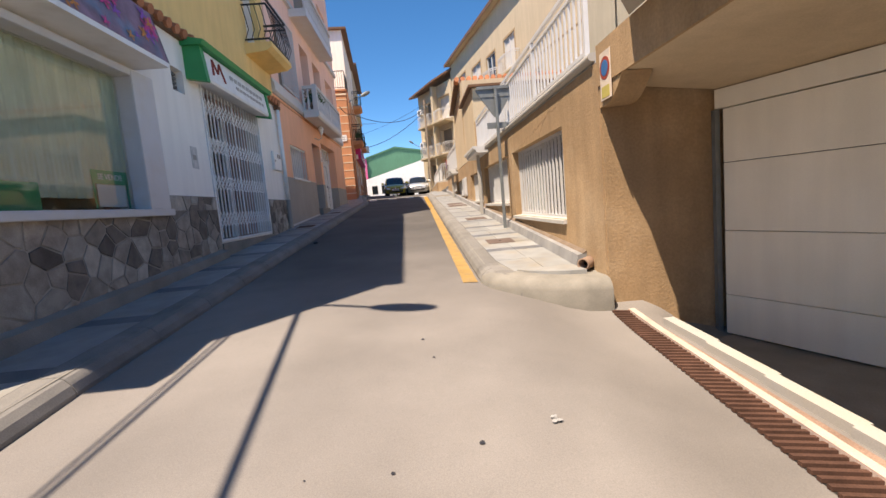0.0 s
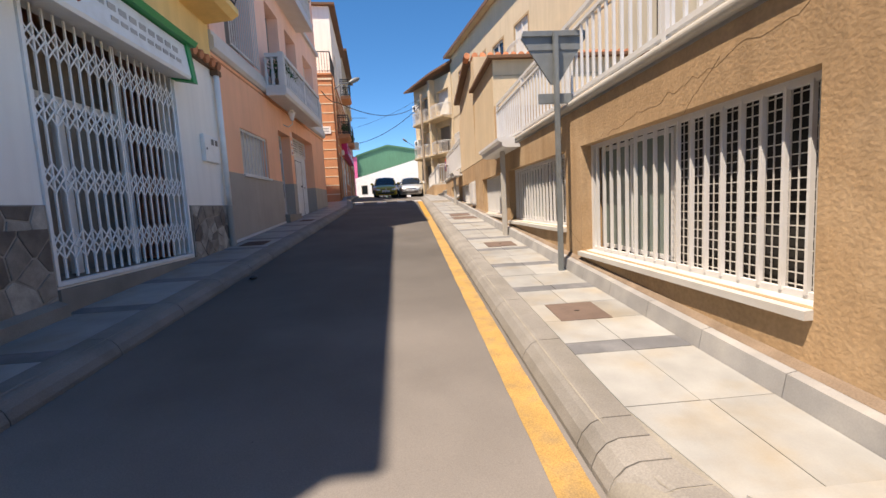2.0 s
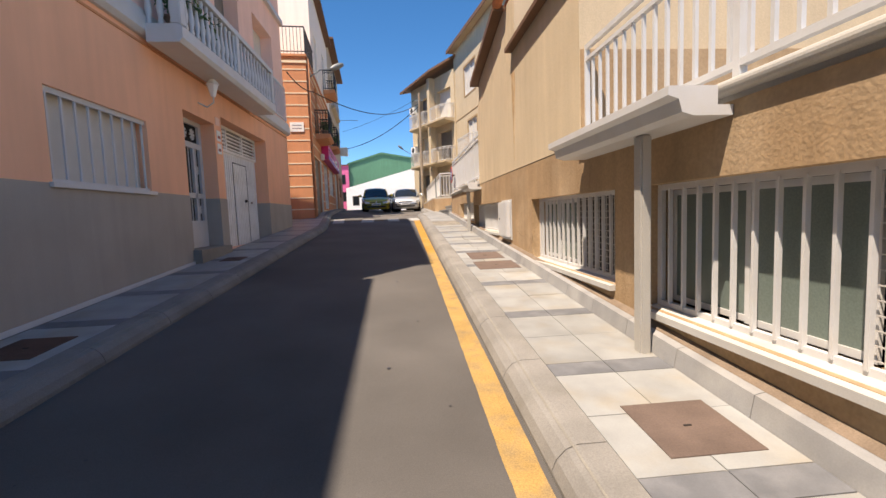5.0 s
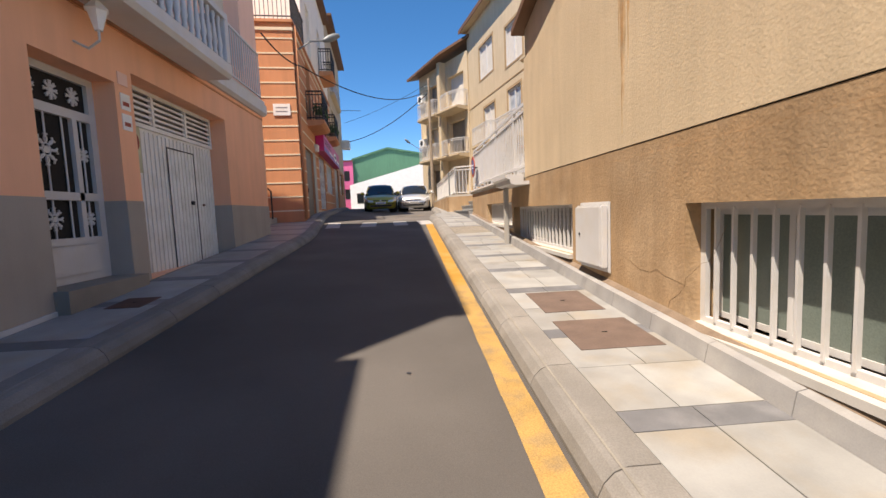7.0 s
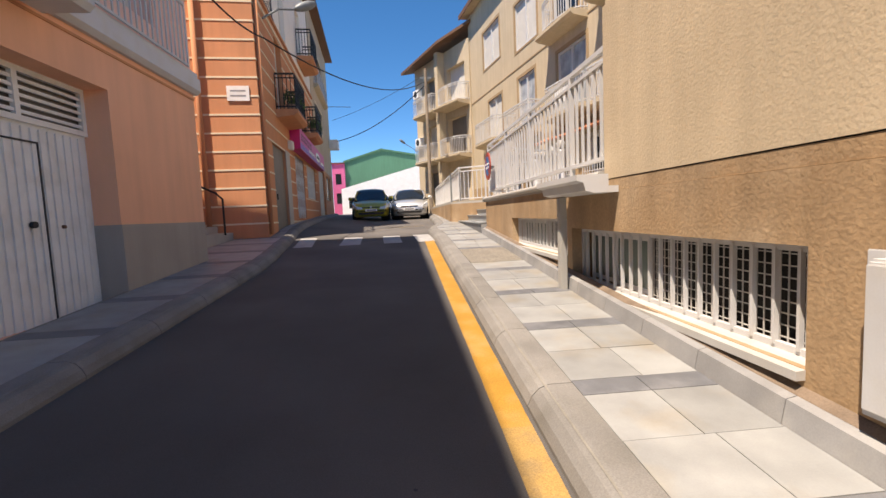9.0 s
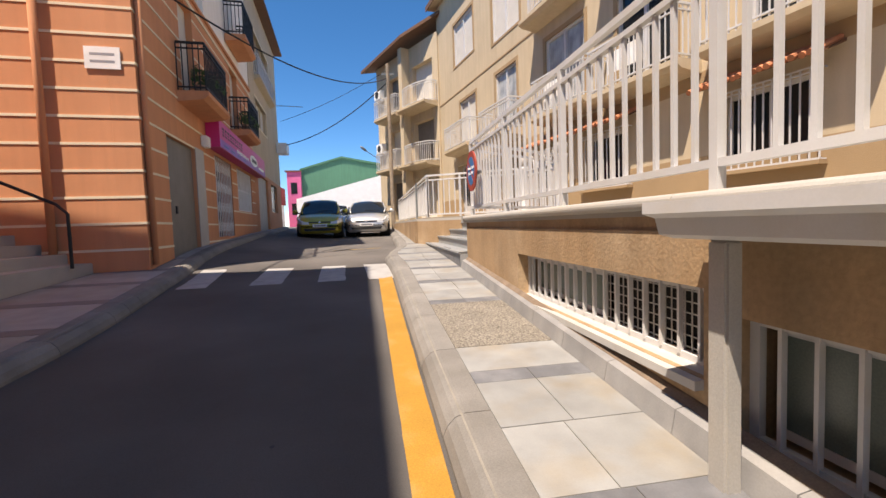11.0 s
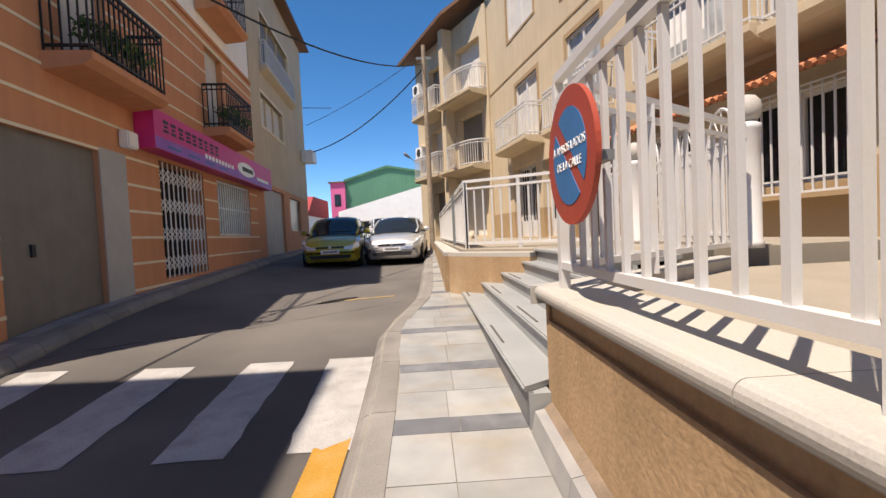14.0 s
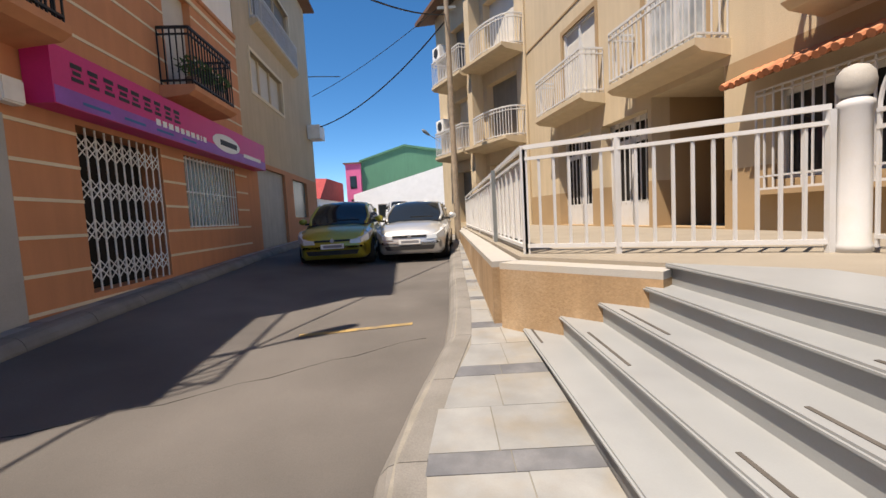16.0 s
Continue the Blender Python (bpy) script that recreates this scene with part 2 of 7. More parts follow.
def solid(name, bm, material, label, category="", kind="", group="", smooth=False):
    return tagged(part(name, bm, material, None, "", smooth), label, category, group, kind)


def BM():
    return bmesh.new()


def hexa(bm, c):
    """A six-sided solid from its 8 corners: four below, then four above, each in turn."""
    v = [bm.verts.new(p) for p in c]
    for f in ((3, 2, 1, 0), (4, 5, 6, 7), (0, 1, 5, 4), (1, 2, 6, 5), (2, 3, 7, 6), (3, 0, 4, 7)):
        bm.faces.new([v[i] for i in f])
    return bm


def box(bm, x0, x1, y0, y1, z0, z1, bevel=0.0):
    if bevel:
        t = bmesh.new()
        box(t, x0, x1, y0, y1, z0, z1)
        bmesh.ops.bevel(t, geom=t.edges[:], offset=bevel, segments=2, affect="EDGES", clamp_overlap=True)
        merge(bm, t)
        return bm
    return hexa(bm, [(x0, y0, z0), (x1, y0, z0), (x1, y1, z0), (x0, y1, z0), (x0, y0, z1), (x1, y0, z1), (x1, y1, z1), (x0, y1, z1)])


def merge(bm, other):
    idx = {}
    for v in other.verts:
        idx[v] = bm.verts.new(v.co)
    for f in other.faces:
        bm.faces.new([idx[v] for v in f.verts])
    other.free()
    return bm


def moved(bm, m):
    bmesh.ops.transform(bm, matrix=m, verts=bm.verts)
    return bm


def rod(bm, a, b, r, n=8, r2=None):
    """A round bar from a to b."""
    a, b = Vector(a), Vector(b)
    d = (b - a).normalized()
    u = d.orthogonal().normalized()
    w = d.cross(u)
    r2 = r if r2 is None else r2
    lo = [bm.verts.new(a + (u * math.cos(k * math.tau / n) + w * math.sin(k * math.tau / n)) * r) for k in range(n)]
    hi = [bm.verts.new(b + (u * math.cos(k * math.tau / n) + w * math.sin(k * math.tau / n)) * r2) for k in range(n)]
    for k in range(n):
        bm.faces.new((lo[k], lo[(k + 1) % n], hi[(k + 1) % n], hi[k]))
    bm.faces.new(lo[::-1])
    bm.faces.new(hi)
    return bm


def bar(bm, a, b, w, h=None):
    """A square bar from a to b; w across, h upright."""
    a, b = Vector(a), Vector(b)
    h = w if h is None else h
    d = (b - a).normalized()
    u = Vector((0, 0, 1)).cross(d)
    u = Vector((1, 0, 0)) if u.length < 1e-4 else u.normalized()
    v = d.cross(u)
    u, v = u * w / 2, v * h / 2
    return hexa(bm, [a - u - v, a + u - v, a + u + v, a - u + v, b - u - v, b + u - v, b + u + v, b - u + v])


def tube(bm, pts, r, n=6):
    """A round tube along a line of points, in one skin."""
    pts = [Vector(p) for p in pts]
    rings, u = [], None
    for k, p in enumerate(pts):
        d = (pts[min(k + 1, len(pts) - 1)] - pts[max(k - 1, 0)]).normalized()
        u = d.orthogonal().normalized() if u is None else (u - d * u.dot(d)).normalized()
        w = d.cross(u)
        rings.append([bm.verts.new(p + (u * math.cos(j * math.tau / n) + w * math.sin(j * math.tau / n)) * r) for j in range(n)])
    for a, b in zip(rings, rings[1:]):
        for j in range(n):
            bm.faces.new((a[j], a[(j + 1) % n], b[(j + 1) % n], b[j]))
    bm.faces.new(rings[0][::-1])
    bm.faces.new(rings[-1])
    return bm


def lathe(bm, at, profile, n=16):
    """A turned shape: (radius, height) pairs round an upright axis."""
    rings = [[bm.verts.new((at[0] + r * math.cos(k * math.tau / n), at[1] + r * math.sin(k * math.tau / n), at[2] + z)) for k in range(n)] for r, z in profile]
    for p, q in zip(rings, rings[1:]):
        for k in range(n):
            bm.faces.new((p[k], p[(k + 1) % n], q[(k + 1) % n], q[k]))
    bm.faces.new(rings[0][::-1])
    bm.faces.new(rings[-1])
    return bm


def prism(bm, poly, a, b, axis="x"):
    """A polygon pushed from a to b along an axis. poly: pairs in the other two axes, in x, y, z order."""
    def p(u, v, w):
        return {"x": (w, u, v), "y": (u, w, v), "z": (u, v, w)}[axis]
    lo = [bm.verts.new(p(u, v, a)) for u, v in poly]
    hi = [bm.verts.new(p(u, v, b)) for u, v in poly]
    n = len(poly)
    for k in range(n):
        bm.faces.new((lo[k], lo[(k + 1) % n], hi[(k + 1) % n], hi[k]))
    bm.faces.new(lo[::-1])
    bm.faces.new(hi)
    return bm


def holed(bm, x0, x1, us, z0, z1, holes):
    """A wall slab between x0 and x1, along y over us=(y0, y1), from z0 to z1, with openings (ya, yb, za, zb) cut through."""
    ys = sorted({us[0], us[1], *[h[0] for h in holes], *[h[1] for h in holes]})
    zs = sorted({z0, z1, *[h[2] for h in holes], *[h[3] for h in holes]})
    ys = [y for y in ys if us[0] <= y <= us[1]]
    zs = [z for z in zs if z0 <= z <= z1]

    def full(i, j):
        if not (0 <= i < len(ys) - 1 and 0 <= j < len(zs) - 1):
            return False
        y, z = (ys[i] + ys[i + 1]) / 2, (zs[j] + zs[j + 1]) / 2
        return not any(a < y < b and c < z < d for a, b, c, d in holes)
    vs = {}

    def vert(x, y, z):
        key = (x, y, z)
        if key not in vs:
            vs[key] = bm.verts.new(key)
        return vs[key]
    for i in range(len(ys) - 1):
        for j in range(len(zs) - 1):
            if not full(i, j):
                continue
            a, b, c, d = ys[i], ys[i + 1], zs[j], zs[j + 1]
            bm.faces.new([vert(x0, a, c), vert(x0, a, d), vert(x0, b, d), vert(x0, b, c)])
            bm.faces.new([vert(x1, a, c), vert(x1, b, c), vert(x1, b, d), vert(x1, a, d)])
            for (p, q, r_, s_), (di, dj) in (((a, c, a, d), (-1, 0)), ((b, c, b, d), (1, 0)), ((a, c, b, c), (0, -1)), ((a, d, b, d), (0, 1))):
                if not full(i + di, j + dj):
                    bm.faces.new([vert(x0, p, q), vert(x1, p, q), vert(x1, r_, s_), vert(x0, r_, s_)])
    return bm


def lerp(table, y):
    if y <= table[0][0]:
        return table[0][1]
    for (a, p), (b, q) in zip(table, table[1:]):
        if y <= b:
            return p + (q - p) * (y - a) / (b - a)
    return table[-1][1]


def ease(v):
    v = max(0.0, min(1.0, v))
    return v * v * (3 - 2 * v)


GRADE = [(-60, -4.2), (-20, -1.43), (5.0, 0.34), (25.0, 1.76), (30, 1.99), (36, 2.2), (46, 2.42), (60, 2.6), (500, 2.7)]


def road_z(x, y):
    """Height of the street's surface."""
    z = lerp(GRADE, y)
    z -= 0.21 * ease((x - 0.7) / 1.0) * ease((4.9 - y) / 1.1)
    z -= 0.42 * ease((x - 2.15) / 0.7) * ease((4.7 - y) / 0.4) * ease((8 - x) / 3) * ease((y + 8) / 3)
    z += 0.16 * ease((-1.0 - x) / 2.2) * ease((y - 25) / 4)
    return z


def text(name, words, size, m, material, parent):
    cu = bpy.data.curves.new(name, "FONT")
    cu.body, cu.size, cu.extrude, cu.align_x, cu.align_y = words, size, 0.0015, "CENTER", "CENTER"
    cu.resolution_u = 3
    tmp = bpy.data.objects.new("tmp", cu)
    me = bpy.data.meshes.new_from_object(tmp)
    bpy.data.objects.remove(tmp)
    bpy.data.curves.remove(cu)
    me.name = name
    me.transform(m)
    me.materials.append(material)
    ob = new(name, me)
    ob.parent = parent
    ob.matrix_parent_inverse = parent.matrix_basis.inverted()
    return ob


# ---- ground and road ----
def strip_bm(xs, ys, zf):
    bm = BM()
    rows = [[bm.verts.new((x, y, zf(x, y))) for x in xs] for y in ys]
    for a, b in zip(rows, rows[1:]):
        for k in range(len(xs) - 1):
            bm.faces.new((a[k], a[k + 1], b[k + 1], b[k]))
    return bm


gx = [-400, -120, -40, -14, -8, -5.5] + [-4.6 + 0.2 * k for k in range(37)] + [3.0, 3.6, 5, 9, 16, 40, 120, 400]
gy = [-400, -120, -40, -20, -10, -5] + [-2 + 0.4 * k for k in range(98)] + [38, 41, 46, 54, 60, 80, 120, 200, 500]
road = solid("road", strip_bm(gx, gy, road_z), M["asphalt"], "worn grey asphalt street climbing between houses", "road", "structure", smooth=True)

# the foot of each kerb on the road side, and the house walls
KERB_L = [(-1.0, -2.3), (2.0, -2.4), (2.9, -2.45), (22.4, -2.44), (23.5, -2.58), (27.3, -3.1), (28.5, -3.2), (42, -4.3), (60, -6.6)]
WALL_L = [(-1.0, -3.7), (1.9, -3.5), (12.0, -3.5), (22.6, -3.58), (22.7, -5.6), (25.9, -5.6), (26, -3.52), (42, -4.75), (60, -7.0)]
KERB_R = [(4.35, 1.0), (4.6, 0.8), (5.0, 0.66), (25.5, 0.64), (26.6, 0.56), (27.3, 0.6), (27.9, 0.75), (28.6, 0.92), (30, 1.0), (34, 1.06), (42, 1.25)]
WALL_R = [(3, 1.85), (42, 1.85)]
KERB_W, KERB_H = 0.27, 0.15


def side_z(y, left):
    return road_z(-2.9 if left else 0.6, y) + KERB_H - 0.01


def patch(bm, quad, off, zf, n=1):
    """A thin sheet over a quad (x, y corners in turn), draped off metres above zf."""
    (a, b, c, d) = [Vector(p) for p in quad]
    rows = []
    for k in range(n + 1):
        p, q = a.lerp(d, k / n), b.lerp(c, k / n)
        rows.append([bm.verts.new((v.x, v.y, zf(v.x, v.y) + off)) for v in (p, p.lerp(q, 0.5), q)])
    for r, s in zip(rows, rows[1:]):
        for k in range(2):
            bm.faces.new((r[k], r[k + 1], s[k + 1], s[k]))
    return bm


def wobbly(bm, amount):
    for v in bm.verts:
        o = noise.noise_vector(v.co * 5) * amount
        v.co.x += o.x
        v.co.y += o.y
    return bm


# yellow kerb line and the zebra crossing
part("yellow_line", wobbly(patch(BM(), [(0.46, 5.02), (0.63, 4.98), (0.625, 16.9), (0.45, 16.9)], 0.006, road_z, 90), 0.006), M["worn_yellow"], road, "worn yellow line along the kerb")
part("yellow_line", wobbly(patch(BM(), [(0.45, 16.9), (0.625, 16.9), (0.62, 24.9), (0.40, 24.9)], 0.006, road_z, 60), 0.004), M["yellow"], road, "bright yellow line along the kerb")
for x0, x1 in ((-2.72, -2.3), (-1.68, -1.2), (-0.66, -0.22), (0.14, 0.58)):
    sk = -0.12 if x0 < -2 else 0.0
    part("crossing_bar", wobbly(patch(BM(), [(x0 + 0.1, 24.75), (x1 + 0.1, 24.75), (x1 + sk, 26.5), (x0 + sk, 26.5)], 0.006, road_z, 14), 0.02), M["white_line"], road, "scuffed white crossing bar")
part("yellow_mark", wobbly(patch(BM(), [(-0.7, 29.5), (0.55, 29.75), (0.55, 29.85), (-0.7, 29.6)], 0.006, road_z, 4), 0.03), mat("faded_yellow", (0.36, 0.25, 0.1), 0.8, tint=(0.13, 0.125, 0.12), tint_scale=4, tint_amount=1.0), road, "faded yellow mark")
# crack along the far side of the crossing and small patches and spots
bm = BM()
tube(bm, [(-3.0 + 0.22 * k, 26.9 + 0.14 * k + 0.04 * math.sin(k * 2.1), road_z(-3 + 0.22 * k, 26.9 + 0.14 * k) - 0.001) for k in range(18)], 0.004, 5)
part("crack", bm, M["dark"], road, "dark filled crack")
random.seed(5)
for k in range(46):
    x, y = random.uniform(-1.9, 0.4), random.uniform(1.2, 25)
    r = random.choice((0.005, 0.007, 0.01, 0.015))
    bm = BM()
    c = [bm.verts.new((x + r * random.uniform(0.7, 1.3) * math.cos(a * math.tau / 9), y + r * random.uniform(0.7, 1.5) * math.sin(a * math.tau / 9), road_z(x, y) + 0.005)) for a in range(9)]
    bm.faces.new(c)
    part("tar_spot", bm, M["ink"], road)
bm = BM()
for k in range(14):
    x, y = 0.62 + random.uniform(-0.022, 0.022), 2.1 + random.uniform(-0.03, 0.03)
    r = random.uniform(0.006, 0.017)
    bm.faces.new([bm.verts.new((x + r * math.cos(a * math.tau / 7), y + r * math.sin(a * math.tau / 7), road_z(x, y) + 0.006 + 0.0006 * k)) for a in range(7)])
part("paint_splash", bm, M["white_line"], road, "white paint splash")
solid("rubbish", moved(lathe(BM(), (0, 0, 0), [(0.03, 0), (0.1, 0.02), (0.11, 0.06), (0.05, 0.1), (0.01, 0.11)], 9), Matrix.Translation((-2.28, 9.55, road_z(-2.3, 9.55))) @ Matrix.Diagonal((0.45, 0.9, 0.5, 1))), M["ink"], "small black bag lying against the kerb", "rubbish")


# ---- lane drain and garage apron ----
drain = tagged(new("drain_grate"), "rusty slatted drainage grate across the garage apron", "drain")
drain.matrix_basis = Matrix.Translation((1.7, 2.5, 0.0))
AP = 0.03


def ap_z(x, y):
    return road_z(x, y)


# flat near-black sheet painted in place of the channel's shaded depth
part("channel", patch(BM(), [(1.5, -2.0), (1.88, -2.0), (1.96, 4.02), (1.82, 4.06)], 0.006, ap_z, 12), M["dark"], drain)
for k in range(112):
    y = -1.8 + k * 0.0525
    f = (y + 2) / 6.04
    x0, x1 = 1.5 + 0.31 * f, 1.88 + 0.07 * f
    b = BM()
    hexa(b, [(x0, y, ap_z(x0, y) + 0.008), (x1, y - 0.06, ap_z(x1, y) + 0.008), (x1, y - 0.034, ap_z(x1, y) + 0.008), (x0, y + 0.026, ap_z(x0, y) + 0.008),
             (x0, y, ap_z(x0, y) + 0.03), (x1, y - 0.06, ap_z(x1, y) + 0.03), (x1, y - 0.034, ap_z(x1, y) + 0.03), (x0, y + 0.026, ap_z(x0, y) + 0.03)])
    part("slat", b, M["rust"], drain)
b = BM()
for y in [-2 + 0.5 * k for k in range(12)]:
    f, g = (y + 2) / 6.04, (y + 2.5) / 6.04
    x0, x1 = 1.88 + 0.07 * f, 1.88 + 0.07 * g
    hexa(b, [(x0, y, -0.4), (x0 + 0.06, y, -0.4), (x1 + 0.06, y + 0.5, -0.4), (x1, y + 0.5, -0.4),
             (x0, y, ap_z(x0, y) + 0.05), (x0 + 0.06, y, ap_z(x0, y) + 0.05), (x1 + 0.06, y + 0.5, ap_z(x1, y + 0.5) + 0.05), (x1, y + 0.5, ap_z(x1, y + 0.5) + 0.05)])
part("edge_strip", b, mat("pinkish_mortar", (0.55, 0.42, 0.35), 0.9, vary=0.15, scale=6, bump=0.3), drain, "pinkish mortar edge")
b = patch(BM(), [(1.95, -2.0), (2.14, -2.0), (2.06, 3.7), (2.0, 3.9)], 0.01, ap_z, 10)
part("second_grate", b, mat("rust_dust", (0.3, 0.2, 0.15), 0.95, vary=0.2, scale=5, grain=0.2), drain, "rust-stained strip behind the grate")
for y in [-2 + 0.57 * k for k in range(10)]:
    b = hexa(BM(), [(2.14, y, -0.4), (2.24, y, -0.4), (2.22, y + 0.57, -0.4), (2.12, y + 0.57, -0.4),
             (2.14, y, ap_z(2.1, y) + 0.06), (2.24, y, ap_z(2.1, y) + 0.06), (2.22, y + 0.57, ap_z(2.1, y + 0.57) + 0.06), (2.12, y + 0.57, ap_z(2.1, y + 0.57) + 0.06)])
    part("threshold", b, M["coping"], drain, "pale stone garage threshold")


# ---- right side: retaining wall with barred basement windows ----
WIN = [(5.316, 8.1, 0.96, 2.11, 0.5), (8.58, 11.5, 1.19, 2.115, 0.52), (11.95, 14.41, 1.28, 2.118, 0.5), (16.51, 19.4, 1.56, 2.15, 0.45), (19.54, 22.17, 1.81, 2.25, 0.55)]
wall_right = solid("wall_right", holed(BM(), 1.85, 2.15, (4.22, 24.58), -0.5, 2.52, [w[:4] for w in WIN]), M["brown"], "rough brown rendered retaining wall along the pavement", "wall", "structure")
end_bm = prism(BM(), [(1.856, 24.583), (2.152, 24.583), (4.0, 25.83), (4.0, 26.1), (1.856, 24.64)], 1.4, 2.6, "z")
solid("wall_stair", end_bm, M["brown"], "brown rendered wall beside the marble stairs", "wall", "structure")
# back wall coloured near black, so the basement rooms look unlit
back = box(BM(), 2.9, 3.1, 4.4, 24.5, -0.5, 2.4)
solid("wall_basement", back, M["dark"], "basement back wall coloured near black for the unlit rooms", "wall", "structure")
for n, (ya, yb, za, zb, sp) in enumerate(WIN):
    w = thing(f"window_{n + 1}", (1.95, ya, za), "white barred basement window with wire mesh over half of it", "window", "barred basement windows", "structure")
    b = BM()
    for (p, q, r, s) in ((ya, ya + 0.05, za, zb), (yb - 0.05, yb, za, zb), (ya + 0.05, yb - 0.05, za, za + 0.045), (ya + 0.05, yb - 0.05, zb - 0.045, zb)):
        box(b, 1.965, 2.0, p, q, r, s)
    part("window_frame", b, M["white_paint"], w)
    # far part: sliding panes
    ym = yb - (yb - ya) * sp
    for k in range(2):
        p, q = ym + (yb - 0.05 - ym) * k / 2, ym + (yb - 0.05 - ym) * (k + 1) / 2
        b = BM()
        x = 2.03 + 0.03 * k
        for (c, d, e, f) in ((p, p + 0.035, za + 0.045, zb - 0.045), (q - 0.035, q, za + 0.045, zb - 0.045), (p + 0.035, q - 0.035, za + 0.045, za + 0.085), (p + 0.035, q - 0.035, zb - 0.085, zb - 0.045)):
            box(b, x, x + 0.025, c, d, e, f)
        sash = part("sash", b, M["white_paint"], w)
        part("pane", box(BM(), x + 0.008, x + 0.016, p + 0.035, q - 0.035, za + 0.085, zb - 0.085), M["frosted"], sash, "greenish frosted pane")
    b = BM()
    nm = int((ym - ya - 0.05) / 0.052)
    for k in range(1, nm):
        y = ya + 0.05 + (ym - ya - 0.05) * k / nm
        rod(b, (2.008, y, za + 0.04), (2.008, y, zb - 0.04), 0.0045, 4)
    nz = int((zb - za) / 0.062)
    for k in range(1, nz):
        z = za + (zb - za) * k / nz
        rod(b, (2.011, ya + 0.04, z), (2.011, ym, z), 0.0045, 4)
    part("mesh_screen", b, mat("grey_wire", (0.62, 0.6, 0.57), 0.5, metal=0.3), w, "galvanised wire mesh")
    # near-black sheet behind the mesh, painting the darkness of the room
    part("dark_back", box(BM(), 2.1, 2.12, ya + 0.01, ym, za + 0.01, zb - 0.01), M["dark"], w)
    nb = round((yb - ya) / 0.155)
    for k in range(1, nb):
        y = ya + (yb - ya) * k / nb
        part("bar", box(BM(), 1.955, 1.984, y - 0.009, y + 0.009, za + 0.03, zb - 0.03), M["white_paint"], w)
    if n < 5:
        b = BM()
        zs = za - 0.055
        hexa(b, [(1.8, ya - 0.002, zs), (2.02, ya - 0.002, zs), (2.02, yb + 0.02, zs), (1.8, yb + 0.02, zs), (1.8, ya - 0.002, za - 0.008), (2.02, ya - 0.002, za + 0.012), (2.02, yb + 0.02, za + 0.012), (1.8, yb + 0.02, za - 0.008)])
        part("window_sill", b, M["sill"], w, "projecting white stone sill")
# grey marble skirting along the wall's foot
random.seed(3)
y = 4.72
while y < 24.5:
    e = min(24.57, y + 0.62)
    b = BM()
    za, zb = side_z(y, False), side_z(e, False)
    hexa(b, [(1.71, y + 0.003, za - 0.05), (1.848, y + 0.003, za - 0.05), (1.848, e - 0.003, zb - 0.05), (1.71, e - 0.003, zb - 0.05),
             (1.745, y + 0.003, za + 0.13), (1.848, y + 0.003, za + 0.15), (1.848, e - 0.003, zb + 0.15), (1.745, e - 0.003, zb + 0.13)])
    part("mortar_fillet", hexa(BM(), [(1.8, y, za + 0.142), (1.849, y, za + 0.152), (1.849, e, zb + 0.152), (1.8, e, zb + 0.142), (1.838, y, za + 0.17), (1.849, y, za + 0.175), (1.849, e, zb + 0.175), (1.838, e, zb + 0.17)]), M["fillet"], wall_right, "pinkish mortar fillet")
    part("skirting_slab", b, M["skirt"], wall_right, "grey marble skirting slab")
    y = e

# hairline cracks in the brown render
crack_m = mat("hairline_crack", (0.17, 0.11, 0.06), 0.95, vary=0.2)
random.seed(17)
for (ya, za, yb, zb, n) in ((5.2, 2.43, 6.3, 2.28, 14), (6.3, 2.28, 7.7, 2.12, 16), (6.0, 2.34, 6.35, 2.07, 6), (14.0, 1.95, 14.75, 1.2, 12), (14.4, 1.55, 15.2, 1.62, 9), (7.9, 0.9, 8.5, 1.18, 8)):
    b = BM()
    pts = [(1.8494, ya + (yb - ya) * k / n + random.uniform(-0.03, 0.03), za + (zb - za) * k / n + random.uniform(-0.03, 0.03)) for k in range(n + 1)]
    tube(b, pts, random.uniform(0.0009, 0.0018), 4)
    part("crack", b, crack_m, wall_right)
# clay pipe outlet at the wall's near end
pipe = thing("drain_pipe", (1.78, 4.55, 0.515), "short clay drain pipe poking from the brown wall", "pipe")
PIPE = Matrix.Translation((1.71, 4.49, 0.515)) @ Vector((0.72, 0.69, 0.02)).to_track_quat("Z", "Y").to_matrix().to_4x4()
part("pipe_body", moved(lathe(BM(), (0, 0, 0), [(0.05, 0.2), (0.05, 0.004), (0.054, 0), (0.064, 0), (0.068, 0.004), (0.068, 0.22)], 20), PIPE), M["terracotta"], pipe, smooth=True)
# near-black disc painted as the shade inside the pipe
part("pipe_mouth", moved(lathe(BM(), (0, 0, 0), [(0.001, 0.13), (0.052, 0.13), (0.052, 0.14), (0.001, 0.14)], 16), PIPE), M["dark"], pipe)


# ---- copings, ledges and railings of the two terraces ----
def coping(y0, y1, z, x0=1.795, x1=2.2):
    t = tagged(thing("coping", (1.95, y0, z), "white stone coping along the terrace edge", "coping"), kind="structure")
    y = y0
    while y < y1 - 0.01:
        e = min(y1, y + 1.1)
        b = BM()
        box(b, x0 + 0.07, x1 - 0.01, y + 0.002, e - 0.002, z, z + 0.032)
        rim = [(x0 + 0.034 - 0.034 * math.sin(a), z + 0.071 - 0.039 * math.cos(a)) for a in [math.pi * k / 8 for k in range(9)]]
        prism(b, rim + [(x1, z + 0.11), (x1, z + 0.032)], y + 0.002, e - 0.002, "y")
        part("coping_slab", b, M["coping"], t)
        y = e
    return t


